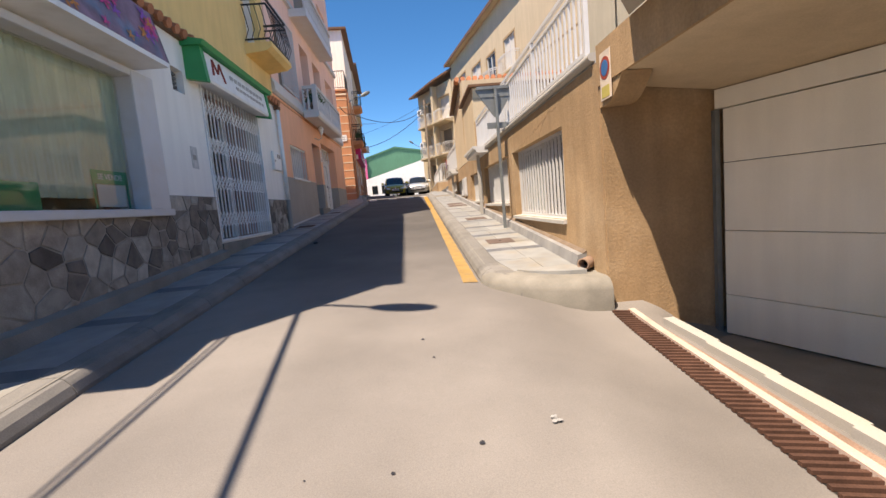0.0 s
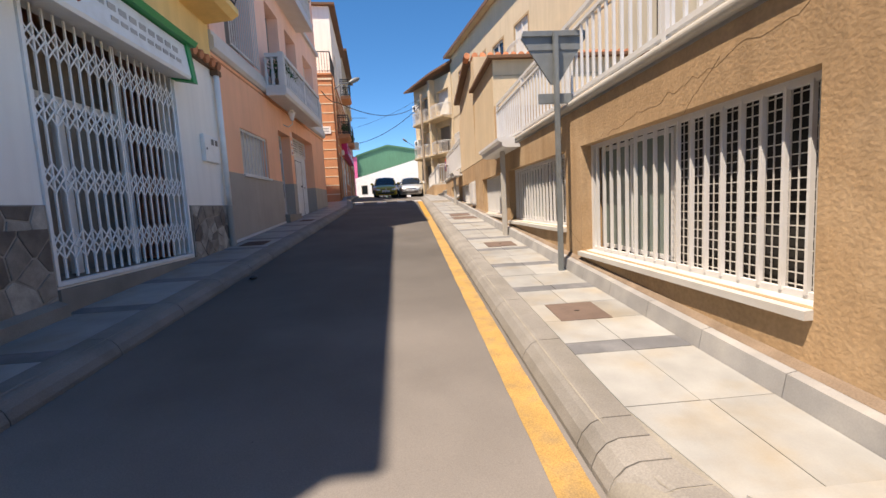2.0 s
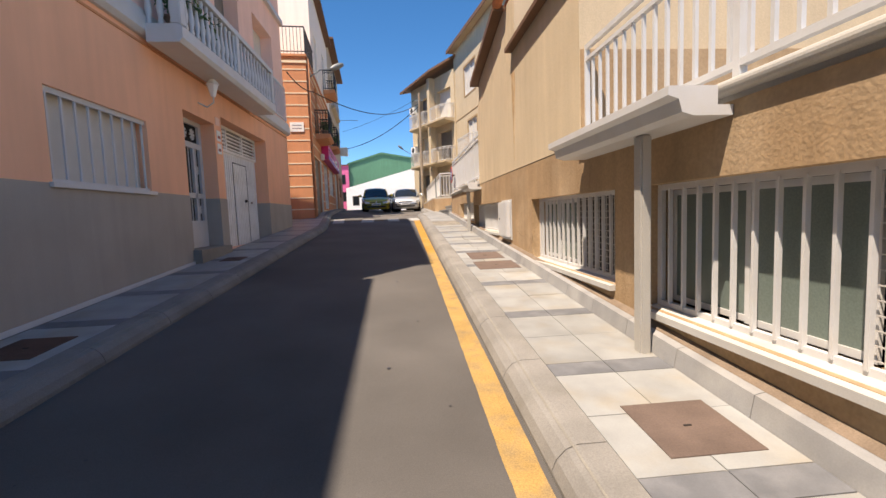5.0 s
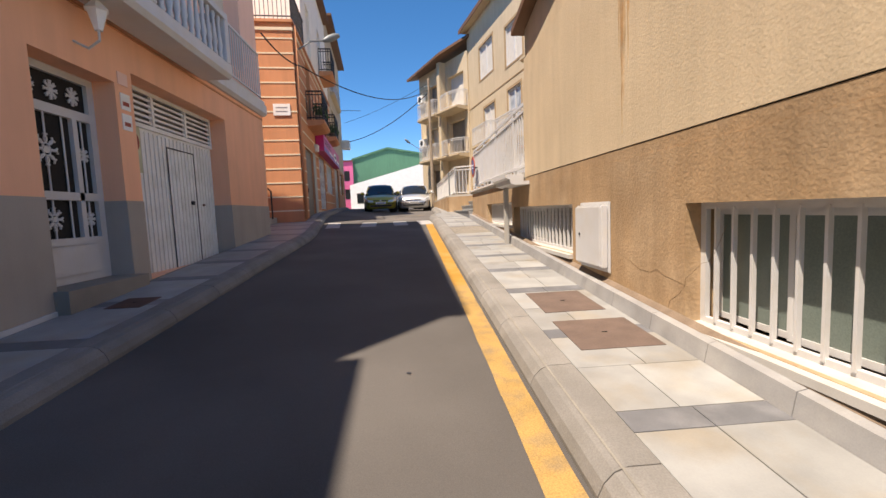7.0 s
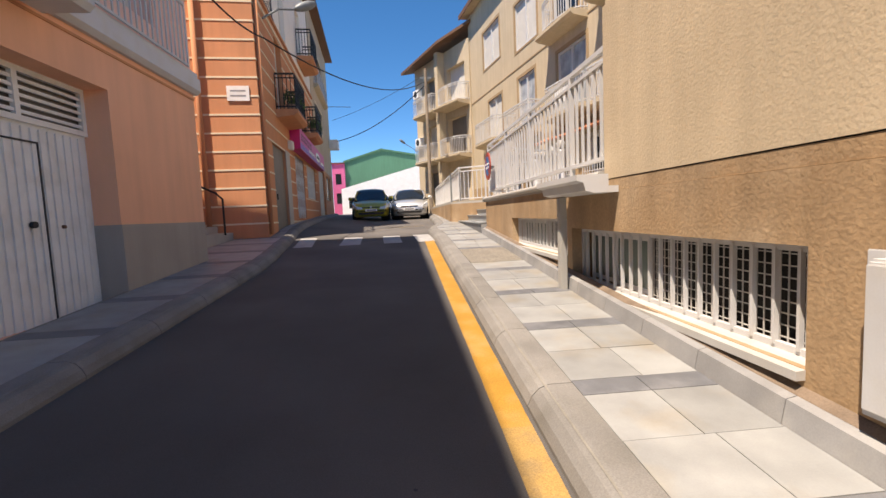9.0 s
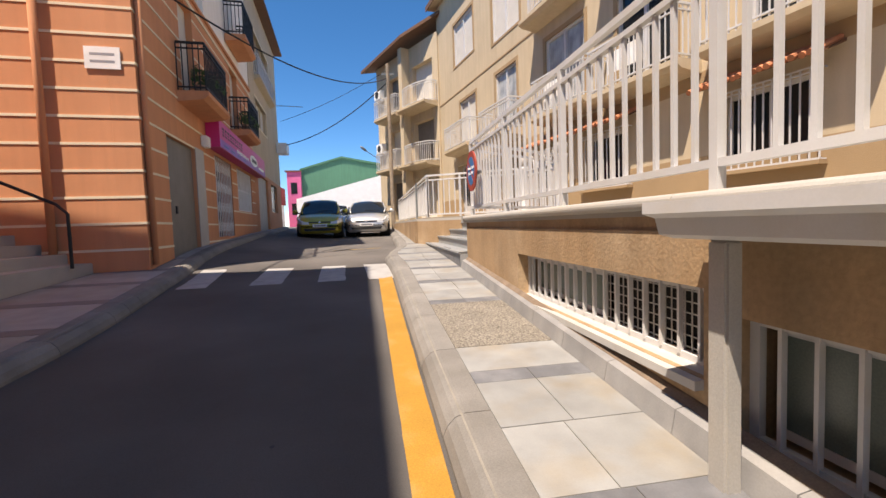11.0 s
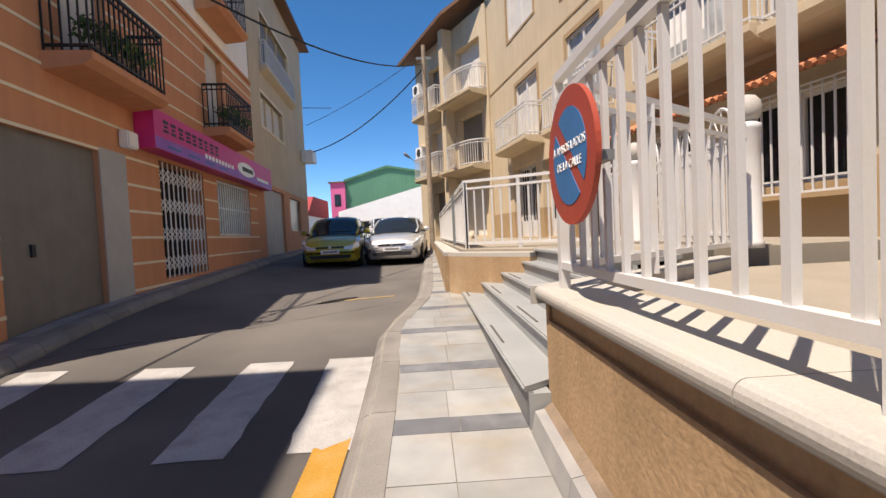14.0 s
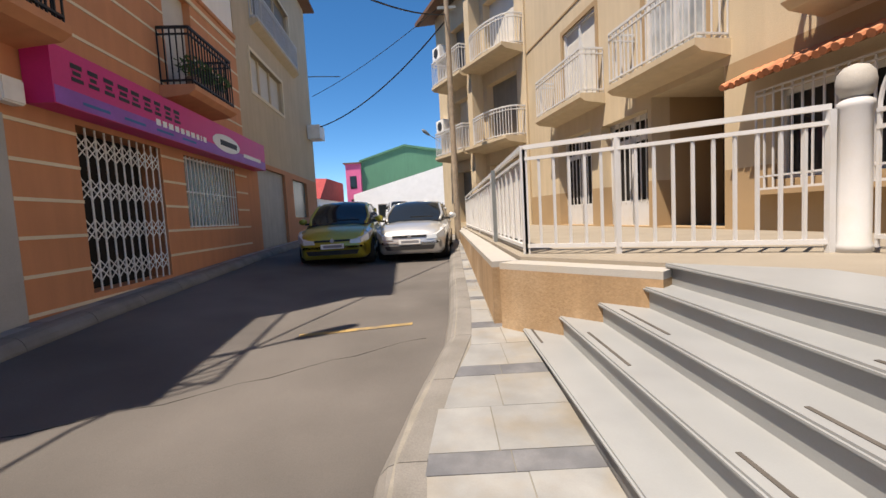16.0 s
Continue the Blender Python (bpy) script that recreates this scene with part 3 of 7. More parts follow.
coping(4.3, 12.66, 2.522)
coping(18.6, 24.66, 2.6)
solid("wall_upstand", box(BM(), 1.87, 2.15, 18.66, 24.56, 2.522, 2.6), M["brown"], "low brown upstand under the coping", "wall", "structure")
solid("floor_terrace", box(BM(), 2.16, 12, 4.3, 12.6, 2.45, 2.56), M["concrete"], "pale concrete terrace floor behind the railing", "floor", "structure")
stair_coping = tagged(thing("coping", (2.0, 25.0, 2.6), "white stone coping beside the marble stairs", "coping"), kind="structure")
for k in range(2):
    f, g = k / 2 + 0.001, (k + 1) / 2 - 0.001
    oa, ob_ = (1.77 + 2.23 * f, 24.663 + 1.5 * f), (1.77 + 2.23 * g, 24.663 + 1.5 * g)
    ia, ib = (2.2 + 1.8 * f, 24.663 + 1.22 * f), (2.2 + 1.8 * g, 24.663 + 1.22 * g)
    part("coping_slab", prism(BM(), [oa, ia, ib, ob_], 2.602, 2.71, "z"), M["coping"], stair_coping)
solid("floor_upper_terrace", prism(BM(), [(2.21, 18.6), (12, 18.6), (12, 25.9), (4.0, 25.85), (2.21, 24.6)], 2.5, 2.62, "z"), M["porch"], "sandy tiled terrace floor behind the railing", "floor", "structure")


def ledge(y0, y1, z, ym):
    t = thing("ledge", (1.7, y0, z), "projecting white moulded ledge on a slim pilaster", "ledge", "moulded ledges")
    part("ledge_slab", prism(BM(), [(1.47, z + 0.1), (1.47, z + 0.05), (1.53, z + 0.03), (1.55, z - 0.04), (1.62, z - 0.06), (1.846, z - 0.06), (1.846, z - 0.003), (1.755, z - 0.003), (1.755, z + 0.1)], y0, y1, "y"), M["white_paint"], t)
    zf = side_z(ym, False) + 0.12
    part("pilaster", box(BM(), 1.63, 1.71, ym - 0.05, ym + 0.05, zf - 0.3, z - 0.061, 0.012), M["coping"], t, "cream rendered pilaster")


ledge(10.6, 12.55, 2.5, 11.2)
ledge(18.3, 19.45, 2.56, 19.22)


def railing(a, b, z0, z1, step=0.15, gap=0.12, posts=(), name="railing", label="white painted metal railing with square balusters", za=None, foot=0.1):
    """Bottom rail at z0, two rails at the top, square balusters between, stouter posts at the given shares of the length."""
    a, b = Vector((*a, 0)), Vector((*b, 0))
    t = thing(name, (a.x, a.y, z0 - foot), label, "railing")
    L = (b - a).length
    up = Vector((0, 0, 1))
    for z, h in ((z0, 0.04), (z1 - gap, 0.034), (z1, 0.045)):
        part("rail", bar(BM(), a + up * z, b + up * z, 0.045, h), M["white_paint"], t)
    n = round(L / step)
    d = (b - a).normalized()
    proto = bar(BM(), (0, 0, z0 + 0.02), (0, 0, z1 - gap - 0.02), 0.025)
    me = bpy.data.meshes.new("baluster")
    proto.to_mesh(me)
    proto.free()
    me.materials.append(M["white_paint"])
    for k in range(1, n):
        o = new("baluster", me)
        o.parent = t
        o.matrix_parent_inverse = t.matrix_basis.inverted()
        o.location = a + d * (L * k / n)
    for s in posts:
        p = a + (b - a) * s
        part("post", bar(BM(), p + up * (z0 - foot), p + up * (z1 - 0.02), 0.05), M["white_paint"], t)
    return t


railing((1.92, 4.62), (1.92, 12.66), 2.73, 3.56, posts=(0.0, 0.25, 0.5, 0.75, 1.0), foot=0.1)
railing((1.93, 18.64), (1.93, 24.5), 2.84, 3.86, posts=(0.005, 0.155, 0.437, 0.705, 1.0), foot=0.13)
railing((1.97, 24.5), (4.0, 25.83), 2.84, 3.86, posts=(0.36, 0.97), foot=0.13, label="white painted metal railing beside the marble stairs")


# ---- round no-parking sign wired to the railing ----
SC = Vector((1.8, 23.942, 3.35))
sign = thing("no_parking_sign", SC - Vector((0, 0, 0.28)), "round red and blue no-parking sign fixed to the white railing", "road sign")
part("plate", rod(BM(), SC + Vector((0.01, 0, 0)), SC + Vector((-0.012, 0, 0)), 0.29, 48), M["red"], sign, "red rimmed disc with folded edge")


def sign_half(s):
    b = BM()
    R, t = 0.205, math.radians(9)
    pts = [(R * math.cos(a), R * math.sin(a)) for a in [math.radians(135) - s * 0 + (t + (math.pi - 2 * t) * k / 24) for k in range(25)]]
    if s < 0:
        pts = [(-p, -q) for p, q in pts]
    prism(b, [(SC.y - p, SC.z + q) for p, q in pts], SC.x - 0.0145, SC.x - 0.0122, "x")
    return b


part("blue_field", sign_half(1), M["blue"], sign, "blue half of the sign face")
part("blue_field", sign_half(-1), M["blue"], sign, "blue half of the sign face")
FACE = Matrix.Translation((SC.x - 0.0152, SC.y, SC.z)) @ Euler((radians(90), 0, radians(-90))).to_matrix().to_4x4()
text("lettering", "A AMBOS LADOS", 0.052, FACE @ Matrix.Translation((0, 0.04, 0)), M["letter"], sign)
text("lettering", "DE LA CALLE", 0.052, FACE @ Matrix.Translation((0, -0.035, 0)), M["letter"], sign)
part("bracket", box(BM(), 1.823, 1.9, 23.75, 24.1, 3.3, 3.34), M["galv"], sign)


# ---- road-sign post seen from behind ----
PX, PY = 1.655, 8.26
pz = side_z(PY, False)
post = thing("sign_post", (PX, PY, pz), "grey steel post with the back of a triangular sign", "road sign")
part("pole", box(BM(), PX - 0.028, PX + 0.028, PY - 0.028, PY + 0.028, pz - 0.02, 3.38, 0.008), M["galv"], post)
tri = BM()
prism(tri, [(PX - 0.37, 3.33), (PX - 0.33, 3.39), (PX + 0.33, 3.39), (PX + 0.37, 3.33), (PX + 0.04, 2.83), (PX - 0.04, 2.83)], PY + 0.055, PY + 0.08, "y")
tp = part("triangle_plate", tri, M["galv"], post, "back of a triangular sign")
part("rib", box(BM(), PX - 0.3, PX + 0.3, PY + 0.045, PY + 0.055, 3.2, 3.25), M["galv"], tp)
b = BM()
hexa(b, [(PX - 0.37, PY + 0.03, 3.345), (PX + 0.37, PY + 0.03, 3.345), (PX + 0.37, PY + 0.056, 3.345), (PX - 0.37, PY + 0.056, 3.345),
         (PX - 0.35, PY + 0.03, 3.4), (PX + 0.35, PY + 0.03, 3.4), (PX + 0.35, PY + 0.056, 3.4), (PX - 0.35, PY + 0.056, 3.4)])
part("plate_rim", b, M["galv"], tp)
part("small_plate", box(BM(), PX - 0.19, PX + 0.19, PY + 0.05, PY + 0.08, 2.62, 2.73, 0.004), M["galv"], post)
part("base_stain", patch(BM(), [(PX - 0.1, PY - 0.3), (PX + 0.06, PY - 0.3), (PX + 0.07, PY + 0.03), (PX - 0.07, PY + 0.03)], 0.004, lambda x, y: side_z(y, False) + 0.003, 3), mat("rust_stain", (0.55, 0.4, 0.2), 0.8, vary=0.25, scale=12), post, "rusty stain at the foot")

# ---- meter cabinet on the brown wall ----
cab = thing("meter_cabinet", (1.78, 15.6, 1.52), "white plastic meter cabinet on the brown wall", "cabinet")
part("back_frame", box(BM(), 1.836, 1.848, 15.53, 16.24, 1.47, 2.16, 0.004), M["white_paint"], cab)
part("body", box(BM(), 1.765, 1.8355, 15.56, 16.18, 1.51, 2.13, 0.012), M["white_paint"], cab)
part("door", box(BM(), 1.75, 1.7645, 15.57, 16.17, 1.53, 2.11, 0.004), M["white_paint"], cab)
part("lock", rod(BM(), (1.742, 16.05, 1.83), (1.7495, 16.05, 1.83), 0.015, 10), M["ink"], cab)


# ---- garage under the near terrace ----
gar = tagged(new("garage_house"), "brown rendered garage front with an overhanging terrace", "house")
gar.matrix_basis = Matrix.Translation((2.4, 2.0, 0))
TOPZ = 2.0
GC = Vector((3.02, 4.2, 0))
GD = Vector((0.381, -0.925, 0))
b = prism(BM(), [(1.87, 4.205), (3.7, 4.24), (3.7, 4.45), (2.156, 4.45), (2.156, 4.217), (1.87, 4.217)], -0.6, 2.4, "z")
part("wall", b, M["brown"], gar)
b = BM()
G1 = GC + GD * 5.5
n = Vector((0.925, 0.381, 0))
for k, (za, zb) in enumerate(((-0.27, 0.13), (0.136, 0.78), (0.786, 1.45), (1.456, 1.97))):
    b = BM()
    p, q = GC + GD * 0.06, G1
    hexa(b, [p + Vector((0, 0, za)), q + Vector((0, 0, za)), q + n * 0.04 + Vector((0, 0, za)), p + n * 0.04 + Vector((0, 0, za)),
             p + Vector((0, 0, zb)), q + Vector((0, 0, zb)), q + n * 0.04 + Vector((0, 0, zb)), p + n * 0.04 + Vector((0, 0, zb))])
    bmesh.ops.bevel(b, geom=b.edges[:], offset=0.004, segments=1, affect="EDGES")
    part("door_panel", b, M["garage"], gar, "cream sectional garage door panel")
b = BM()
p, q = GC + GD * 0.0, G1
hexa(b, [p + n * -0.03 + Vector((0, 0, 1.98)), q + n * -0.03 + Vector((0, 0, 1.98)), q + n * 0.05 + Vector((0, 0, 1.98)), p + n * 0.05 + Vector((0, 0, 1.98)),
         p + n * -0.03 + Vector((0, 0, 2.16)), q + n * -0.03 + Vector((0, 0, 2.16)), q + n * 0.05 + Vector((0, 0, 2.16)), p + n * 0.05 + Vector((0, 0, 2.16))])
part("lintel_panel", b, M["garage"], gar, "cream panel over the garage door")
# added near-black sheet, stops sky light leaking through the panel seams
p, q = GC + GD * 0.02 + n * 0.06, G1 + n * 0.06
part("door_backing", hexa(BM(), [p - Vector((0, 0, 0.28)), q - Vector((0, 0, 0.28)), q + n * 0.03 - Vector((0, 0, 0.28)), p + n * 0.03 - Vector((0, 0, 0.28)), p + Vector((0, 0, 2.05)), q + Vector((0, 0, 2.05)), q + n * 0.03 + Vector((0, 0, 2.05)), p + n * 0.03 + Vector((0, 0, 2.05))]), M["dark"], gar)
part("door_guide", bar(BM(), GC + Vector((-0.02, -0.01, -0.27)), GC + Vector((-0.02, -0.01, 1.97)), 0.05), M["galv"], gar, "grey steel door guide")
part("soffit", hexa(BM(), [Vector((1.87, -4, 2.3)), Vector((6.45, -4, 2.16)), Vector((3.06, 4.2, 2.165)), Vector((1.87, 4.2, 2.3)), Vector((1.87, -4, 2.56)), Vector((6.45, -4, 2.56)), Vector((6.45, 4.2, 2.56)), Vector((1.87, 4.2, 2.56))]), M["beige"], gar, "sandy soffit over the garage")
part("fascia", prism(BM(), [(1.84, 2.28), (1.868, 2.28), (1.868, 2.66), (1.84, 2.66)], -4, 4.215, "y"), M["brown"], gar)
# rounded corbel at the corner
b = BM()
pts = [(4.21, 2.08)] + [(4.21 - 0.48 * s, 2.08 + 0.21 * max(0, (s - 0.3) / 0.7) ** 2) for s in [k / 10 for k in range(1, 11)]] + [(4.21, 2.295)]
prism(b, pts, 1.852, 2.12, "x")
part("corbel", b, M["brown"], gar, "rounded rendered corbel")
# added slab out of view, outlined to cast the shadow on wall and door
b = BM()
prism(b, [(1.839, 3.55), (1.62, 3.25), (1.38, 2.5), (1.38, -4.0), (1.839, -4.0)], 2.67, 2.77, "z")
part("terrace_edge", b, M["coping"], gar, "unseen slab over the garage, added to cast its shade")
part("floor", box(BM(), 2.45, 7, -4, 4.2, -0.7, -0.29), M["concrete"], gar)
part("back_wall", box(BM(), 6.5, 6.7, -4, 4.2, -0.7, 2.42), M["dark"], gar)
part("near_wall", box(BM(), 1.87, 6.7, -4.3, -4.0, -1.2, 2.56), M["brown"], gar)
vs = thing("vado_plate", (1.835, 4.0, 2.12), "small enamel no-parking plate on the garage corner", "road sign")
part("plate", box(BM(), 1.828, 1.838, 3.9, 4.12, 2.12, 2.55, 0.003), mat("plate_cream", (0.7, 0.6, 0.5), 0.6), vs, "faded cream plate")
part("disc_rim", rod(BM(), (1.828, 4.01, 2.4), (1.825, 4.01, 2.4), 0.1, 24), M["red"], vs)
part("disc_face", rod(BM(), (1.8255, 4.01, 2.4), (1.8225, 4.01, 2.4), 0.07, 24), M["blue"], vs)
part("colour_bar", box(BM(), 1.825, 1.828, 3.93, 4.09, 2.14, 2.24), mat("faded_olive", (0.5, 0.42, 0.12), 0.7), vs)


# ---- beige house over the wall, between the terraces ----
bh = thing("beige_house", (2, 12.7, 2.52), "sandy beige rendered house side above a brown base", "house")
part("wall", box(BM(), 1.853, 7.0, 12.68, 18.58, 2.63, 4.17), M["beige"], bh)
part("base_band", box(BM(), 1.858, 7.0, 12.68, 18.58, 2.522, 2.622), M["brown"], bh)
# thin groove with its shadow painted in near black
part("shadow_joint", box(BM(), 1.87, 7.0, 12.7, 18.56, 2.622, 2.63), M["dark"], bh)
part("upper_wall", box(BM(), 1.87, 7.0, 12.7, 18.56, 4.185, 4.5), M["beige"], bh)
part("joint", box(BM(), 1.89, 7.0, 12.72, 18.54, 4.17, 4.185), M["ink"], bh)
part("parapet_cap", box(BM(), 1.75, 7.0, 12.55, 15.4, 4.5, 4.56), M["brown_eave"], bh, "thin brown coping")
part("side_strip", box(BM(), 1.862, 7.0, 12.66, 12.678, 2.63, 3.55), M["brown"], bh)


def tiled_roof(name, parent, y0, y1, x0, x1, z0, z1, step=0.22):
    """Rounded clay tiles running down a slope along y, from z1 at y0 to z0 at y1."""
    b = BM()
    hexa(b, [(x0, y0, z1 - 0.08), (x1, y0, z1 - 0.08), (x1, y1, z0 - 0.08), (x0, y1, z0 - 0.08), (x0, y0, z1), (x1, y0, z1), (x1, y1, z0), (x0, y1, z0)])
    r = part(name, b, M["brown_eave"], parent)
    x = x0 + step / 2
    while x < x1:
        part("roof_tile", rod(BM(), (x, y0, z1 + 0.01), (x, y1, z0 + 0.01), 0.08, 8), M["tile_roof"], r)
        x += step
    return r


part("rear_wall", prism(BM(), [(15.3, 4.49), (18.58, 4.49), (18.58, 4.95), (16.1, 5.42), (15.3, 5.42)], 1.9, 6.5, "x"), M["beige"], bh)
b = BM()
prism(b, [(18.75, 4.93), (16.05, 5.45), (16.05, 5.55), (18.75, 5.03)], 1.72, 6.6, "x")
rr = part("rear_roof", b, M["brown_eave"], bh, "brown eave boards under a tiled roof")
for k in range(22):
    part("roof_tile", rod(BM(), (1.8 + 0.22 * k, 16.05, 5.56), (1.8 + 0.22 * k, 15.75, 5.6), 0.09, 8), M["tile_roof"], rr)
run_tex = [(15.28, 0.13, 1.2), (15.36, 0.05, 0.75), (15.2, 0.06, 0.9), (15.31, 0.07, 1.42)]
for k, (yc, wd, ln) in enumerate(run_tex):
    stain_m = mat("rust_run", (0.56 - 0.03 * k, 0.385 - 0.035 * k, 0.22 - 0.03 * k), 0.9, vary=0.16, scale=6, tint=(0.6, 0.485, 0.335), tint_scale=5, tint_amount=0.7, streak=0.2)
    rim = [(yc + wd * (0.5 - 0.5 * q / 10) * (1 + 0.25 * math.sin(q * 2.3 + k)), 4.165 - ln * q / 10) for q in range(11)]
    lim = [(yc - wd * (0.5 - 0.5 * q / 10) * (1 + 0.25 * math.sin(q * 1.7 + k)), 4.165 - ln * q / 10) for q in range(10)][::-1]
    part("water_stain", prism(BM(), rim + lim, 1.8525 - 0.0008 * k, 1.8532, "x"), stain_m, bh, "rusty water run")


# ---- marble stairs and porch terrace ----
STX, STZ = (1.72, 1.99, 2.24, 2.49, 2.68), (2.13, 2.30, 2.46, 2.62, 2.78)


def wall_y(x):
    return 29.1 - 1.08 * (x - 1.7)


stairs = thing("marble_stairs", (2.2, 26.5, 1.9), "five white marble steps with dark anti-slip strips", "stairs")
random.seed(11)
for k in range(5):
    x0 = STX[k]
    x1 = STX[k + 1] + 0.04 if k < 4 else 3.3
    z = STZ[k]
    e0, e1 = wall_y(x0), wall_y(min(x1, 3.3))
    n0, n1 = 24.59 + 0.66 * (x0 - 1.72), 24.59 + 0.66 * (x1 - 1.72)
    b = BM()
    hexa(b, [(x0 - 0.03, n0, z - 0.035), (x1, n1, z - 0.035), (x1, e1, z - 0.035), (x0 - 0.03, e0, z - 0.035),
             (x0 - 0.03, n0, z), (x1, n1, z), (x1, e1, z), (x0 - 0.03, e0, z)])
    bmesh.ops.bevel(b, geom=[e for e in b.edges if abs(e.verts[0].co.x - x0 + 0.03) < 1e-3 and abs(e.verts[1].co.x - x0 + 0.03) < 1e-3], offset=0.012, segments=2, affect="EDGES")
    tr = part("tread", b, M["marble_step"], stairs)
    b = BM()
    hexa(b, [(x0, n0, 1.6), (x0 + 0.03, n0, 1.6), (x0 + 0.03, e0 - 0.01, 1.6), (x0, e0, 1.6), (x0, n0, z - 0.036), (x0 + 0.03, n0, z - 0.036), (x0 + 0.03, e0 - 0.01, z - 0.036), (x0, e0, z - 0.036)])
    part("riser", b, M["greyband"] if k == 0 else M["marble_step"], stairs)
    for s in ((25.6, 26.3), (27.2, 27.95), (28.3, 28.75)):
        if random.random() < 0.75 and s[1] < e0 - 0.1:
            part("anti_slip_strip", box(BM(), x0 + 0.03, x0 + 0.05, s[0] + random.uniform(-0.1, 0.1), s[1], z + 0.0005, z + 0.004), M["strip"], tr)
part("step_end", box(BM(), 1.722, 1.853, 24.583, 24.7, 1.4, 2.09), M["marble_step"], stairs)
b = BM()
prism(b, [(3.28, 25.86), (4.0, 26.26), (12, 26.26), (12, 60), (2.5, 60), (1.75, 42), (1.75, 29.15), (2.75, 28.0)], 2.3, 2.775, "z")
solid("floor_porch", b, M["porch"], "sandy paved porch terrace at the top of the stairs", "floor", "structure")
# low brown wall round the porch
porch_wall = thing("wall_porch", (1.7, 29.1, 2.0), "low brown rendered wall with a stone coping round the porch", "wall", kind="structure")


def low_wall(a, b, zt, th=0.22, name="wall_part"):
    a, b = Vector((*a, 0)), Vector((*b, 0))
    d = (b - a).normalized()
    n = Vector((d.y, -d.x, 0)) * th
    up = Vector((0, 0, 1))
    m = hexa(BM(), [a + up * 1.5, b + up * 1.5, b + n + up * 1.5, a + n + up * 1.5, a + up * zt, b + up * zt, b + n + up * zt, a + n + up * zt])
    part(name, m, M["brown"], porch_wall)
    o = -n.normalized() * 0.05
    m = hexa(BM(), [a + o + up * (zt + 0.001), b + o + up * (zt + 0.001), b + n + up * (zt + 0.001), a + n + up * (zt + 0.001), a + o + up * (zt + 0.06), b + o + up * (zt + 0.06), b + n + up * (zt + 0.06), a + n + up * (zt + 0.06)])
    part("coping_slab", m, M["coping"], porch_wall)


low_wall((1.68, 29.14), (2.72, 28.02), 2.68)
low_wall((1.72, 41.5), (1.68, 29.14), 2.68)
railing((1.88, 29.4), (4.02, 28.17), 2.86, 3.9, step=0.15, posts=(0.0, 0.37, 1.0), foot=0.1, gap=0.12, label="white painted metal railing round the porch")
pf = railing((1.86, 29.4), (1.86, 41.0), 2.86, 3.9, step=0.4, posts=(0.0, 0.25, 0.5, 0.75, 1.0), foot=0.1, gap=0.12, label="white metal railing backed with a pale sheet")
part("privacy_sheet", box(BM(), 1.893, 1.903, 29.55, 40.9, 2.9, 3.76), M["white_metal"], pf, "pale privacy sheet")
part("grey_post", box(BM(), 1.78, 1.835, 31.6, 31.66, 2.7, 3.9), M["galv"], pf, "dark grey post")


def gate_pillar(x, y):
    pil = thing("gate_pillar", (x, y, 2.78), "round white pillar with a stone ball on top", "pillar", "gate pillars")
    part("shaft", lathe(BM(), (x, y, 2.776), [(0.118, 0), (0.118, 0.06), (0.105, 0.08), (0.105, 1.08), (0.114, 1.1), (0.114, 1.14), (0.07, 1.17)], 20), M["white_paint"], pil, smooth=True)
    part("ball", lathe(BM(), (x, y, 3.94), [(0.055, 0), (0.095, 0.025), (0.117, 0.075), (0.122, 0.125), (0.11, 0.19), (0.075, 0.235), (0.02, 0.255)], 20), M["coping"], pil, "cream stone ball", smooth=True)


gate_pillar(4.16, 28.12)
gate_pillar(4.2, 26.05)
gate = thing("metal_gate", (4.2, 27.1, 2.78), "white wrought metal gate with arched tops between two pillars", "gate")
for g in range(4):
    cy = 26.39 + 0.462 * g
    b = BM()
    tube(b, [(4.2, cy + 0.2 * math.cos(a), 3.82 + 0.34 * math.sin(a)) for a in [math.pi * k / 14 for k in range(15)]], 0.016, 6)
    for a in (0.9, math.pi / 2, math.pi - 0.9):
        rod(b, (4.2, cy, 3.83), (4.2, cy + 0.19 * math.cos(a), 3.82 + 0.33 * math.sin(a)), 0.008)
    leaf = part("gate_leaf", b, M["white_paint"], gate)
    for z in (2.9, 3.7, 3.82):
        part("rail", bar(BM(), (4.2, cy - 0.21, z), (4.2, cy + 0.21, z), 0.03), M["white_paint"], leaf)
    for k in range(4):
        y = cy - 0.2 + 0.133 * k
        part("bar", bar(BM(), (4.2, y, 2.82), (4.2, y, 3.82), 0.022), M["white_paint"], leaf)


# ---- parts built in the frame of a turned house ----
def lpart(name, bm, material, parent, label="", smooth=False):
    ob = part(name, bm, material, None, label, smooth)
    ob.parent = parent
    return ob


def turned(name, at, rz, label, category):
    ob = thing(name, at, label, category)
    ob.matrix_basis = pose(*at, 0, 0, rz)
    return ob


def scissor(bm, x, y0, y1, z0, z1, bars=11, t=0.009):
    """Folding grille: upright channels tied by four rows of small crossed links."""
    n = bars
    h = z1 - z0
    ys = [y0 + (y1 - y0) * k / n for k in range(n + 1)]
    for y in ys:
        box(bm, x - t, x + t, y - 0.011, y + 0.011, z0, z1)
    d = ys[1] - ys[0]
    for f in (0.13, 0.38, 0.63, 0.88):
        zc = z0 + h * f
        for k in range(n):
            for s in (-1, 1):
                for lift in (-0.06, 0.06):
                    bar(bm, (x + t + 0.004 * s, ys[k], zc + lift - s * 0.085), (x + t + 0.004 * s, ys[k] + d, zc + lift + s * 0.085), 0.007, 0.016)
    return bm


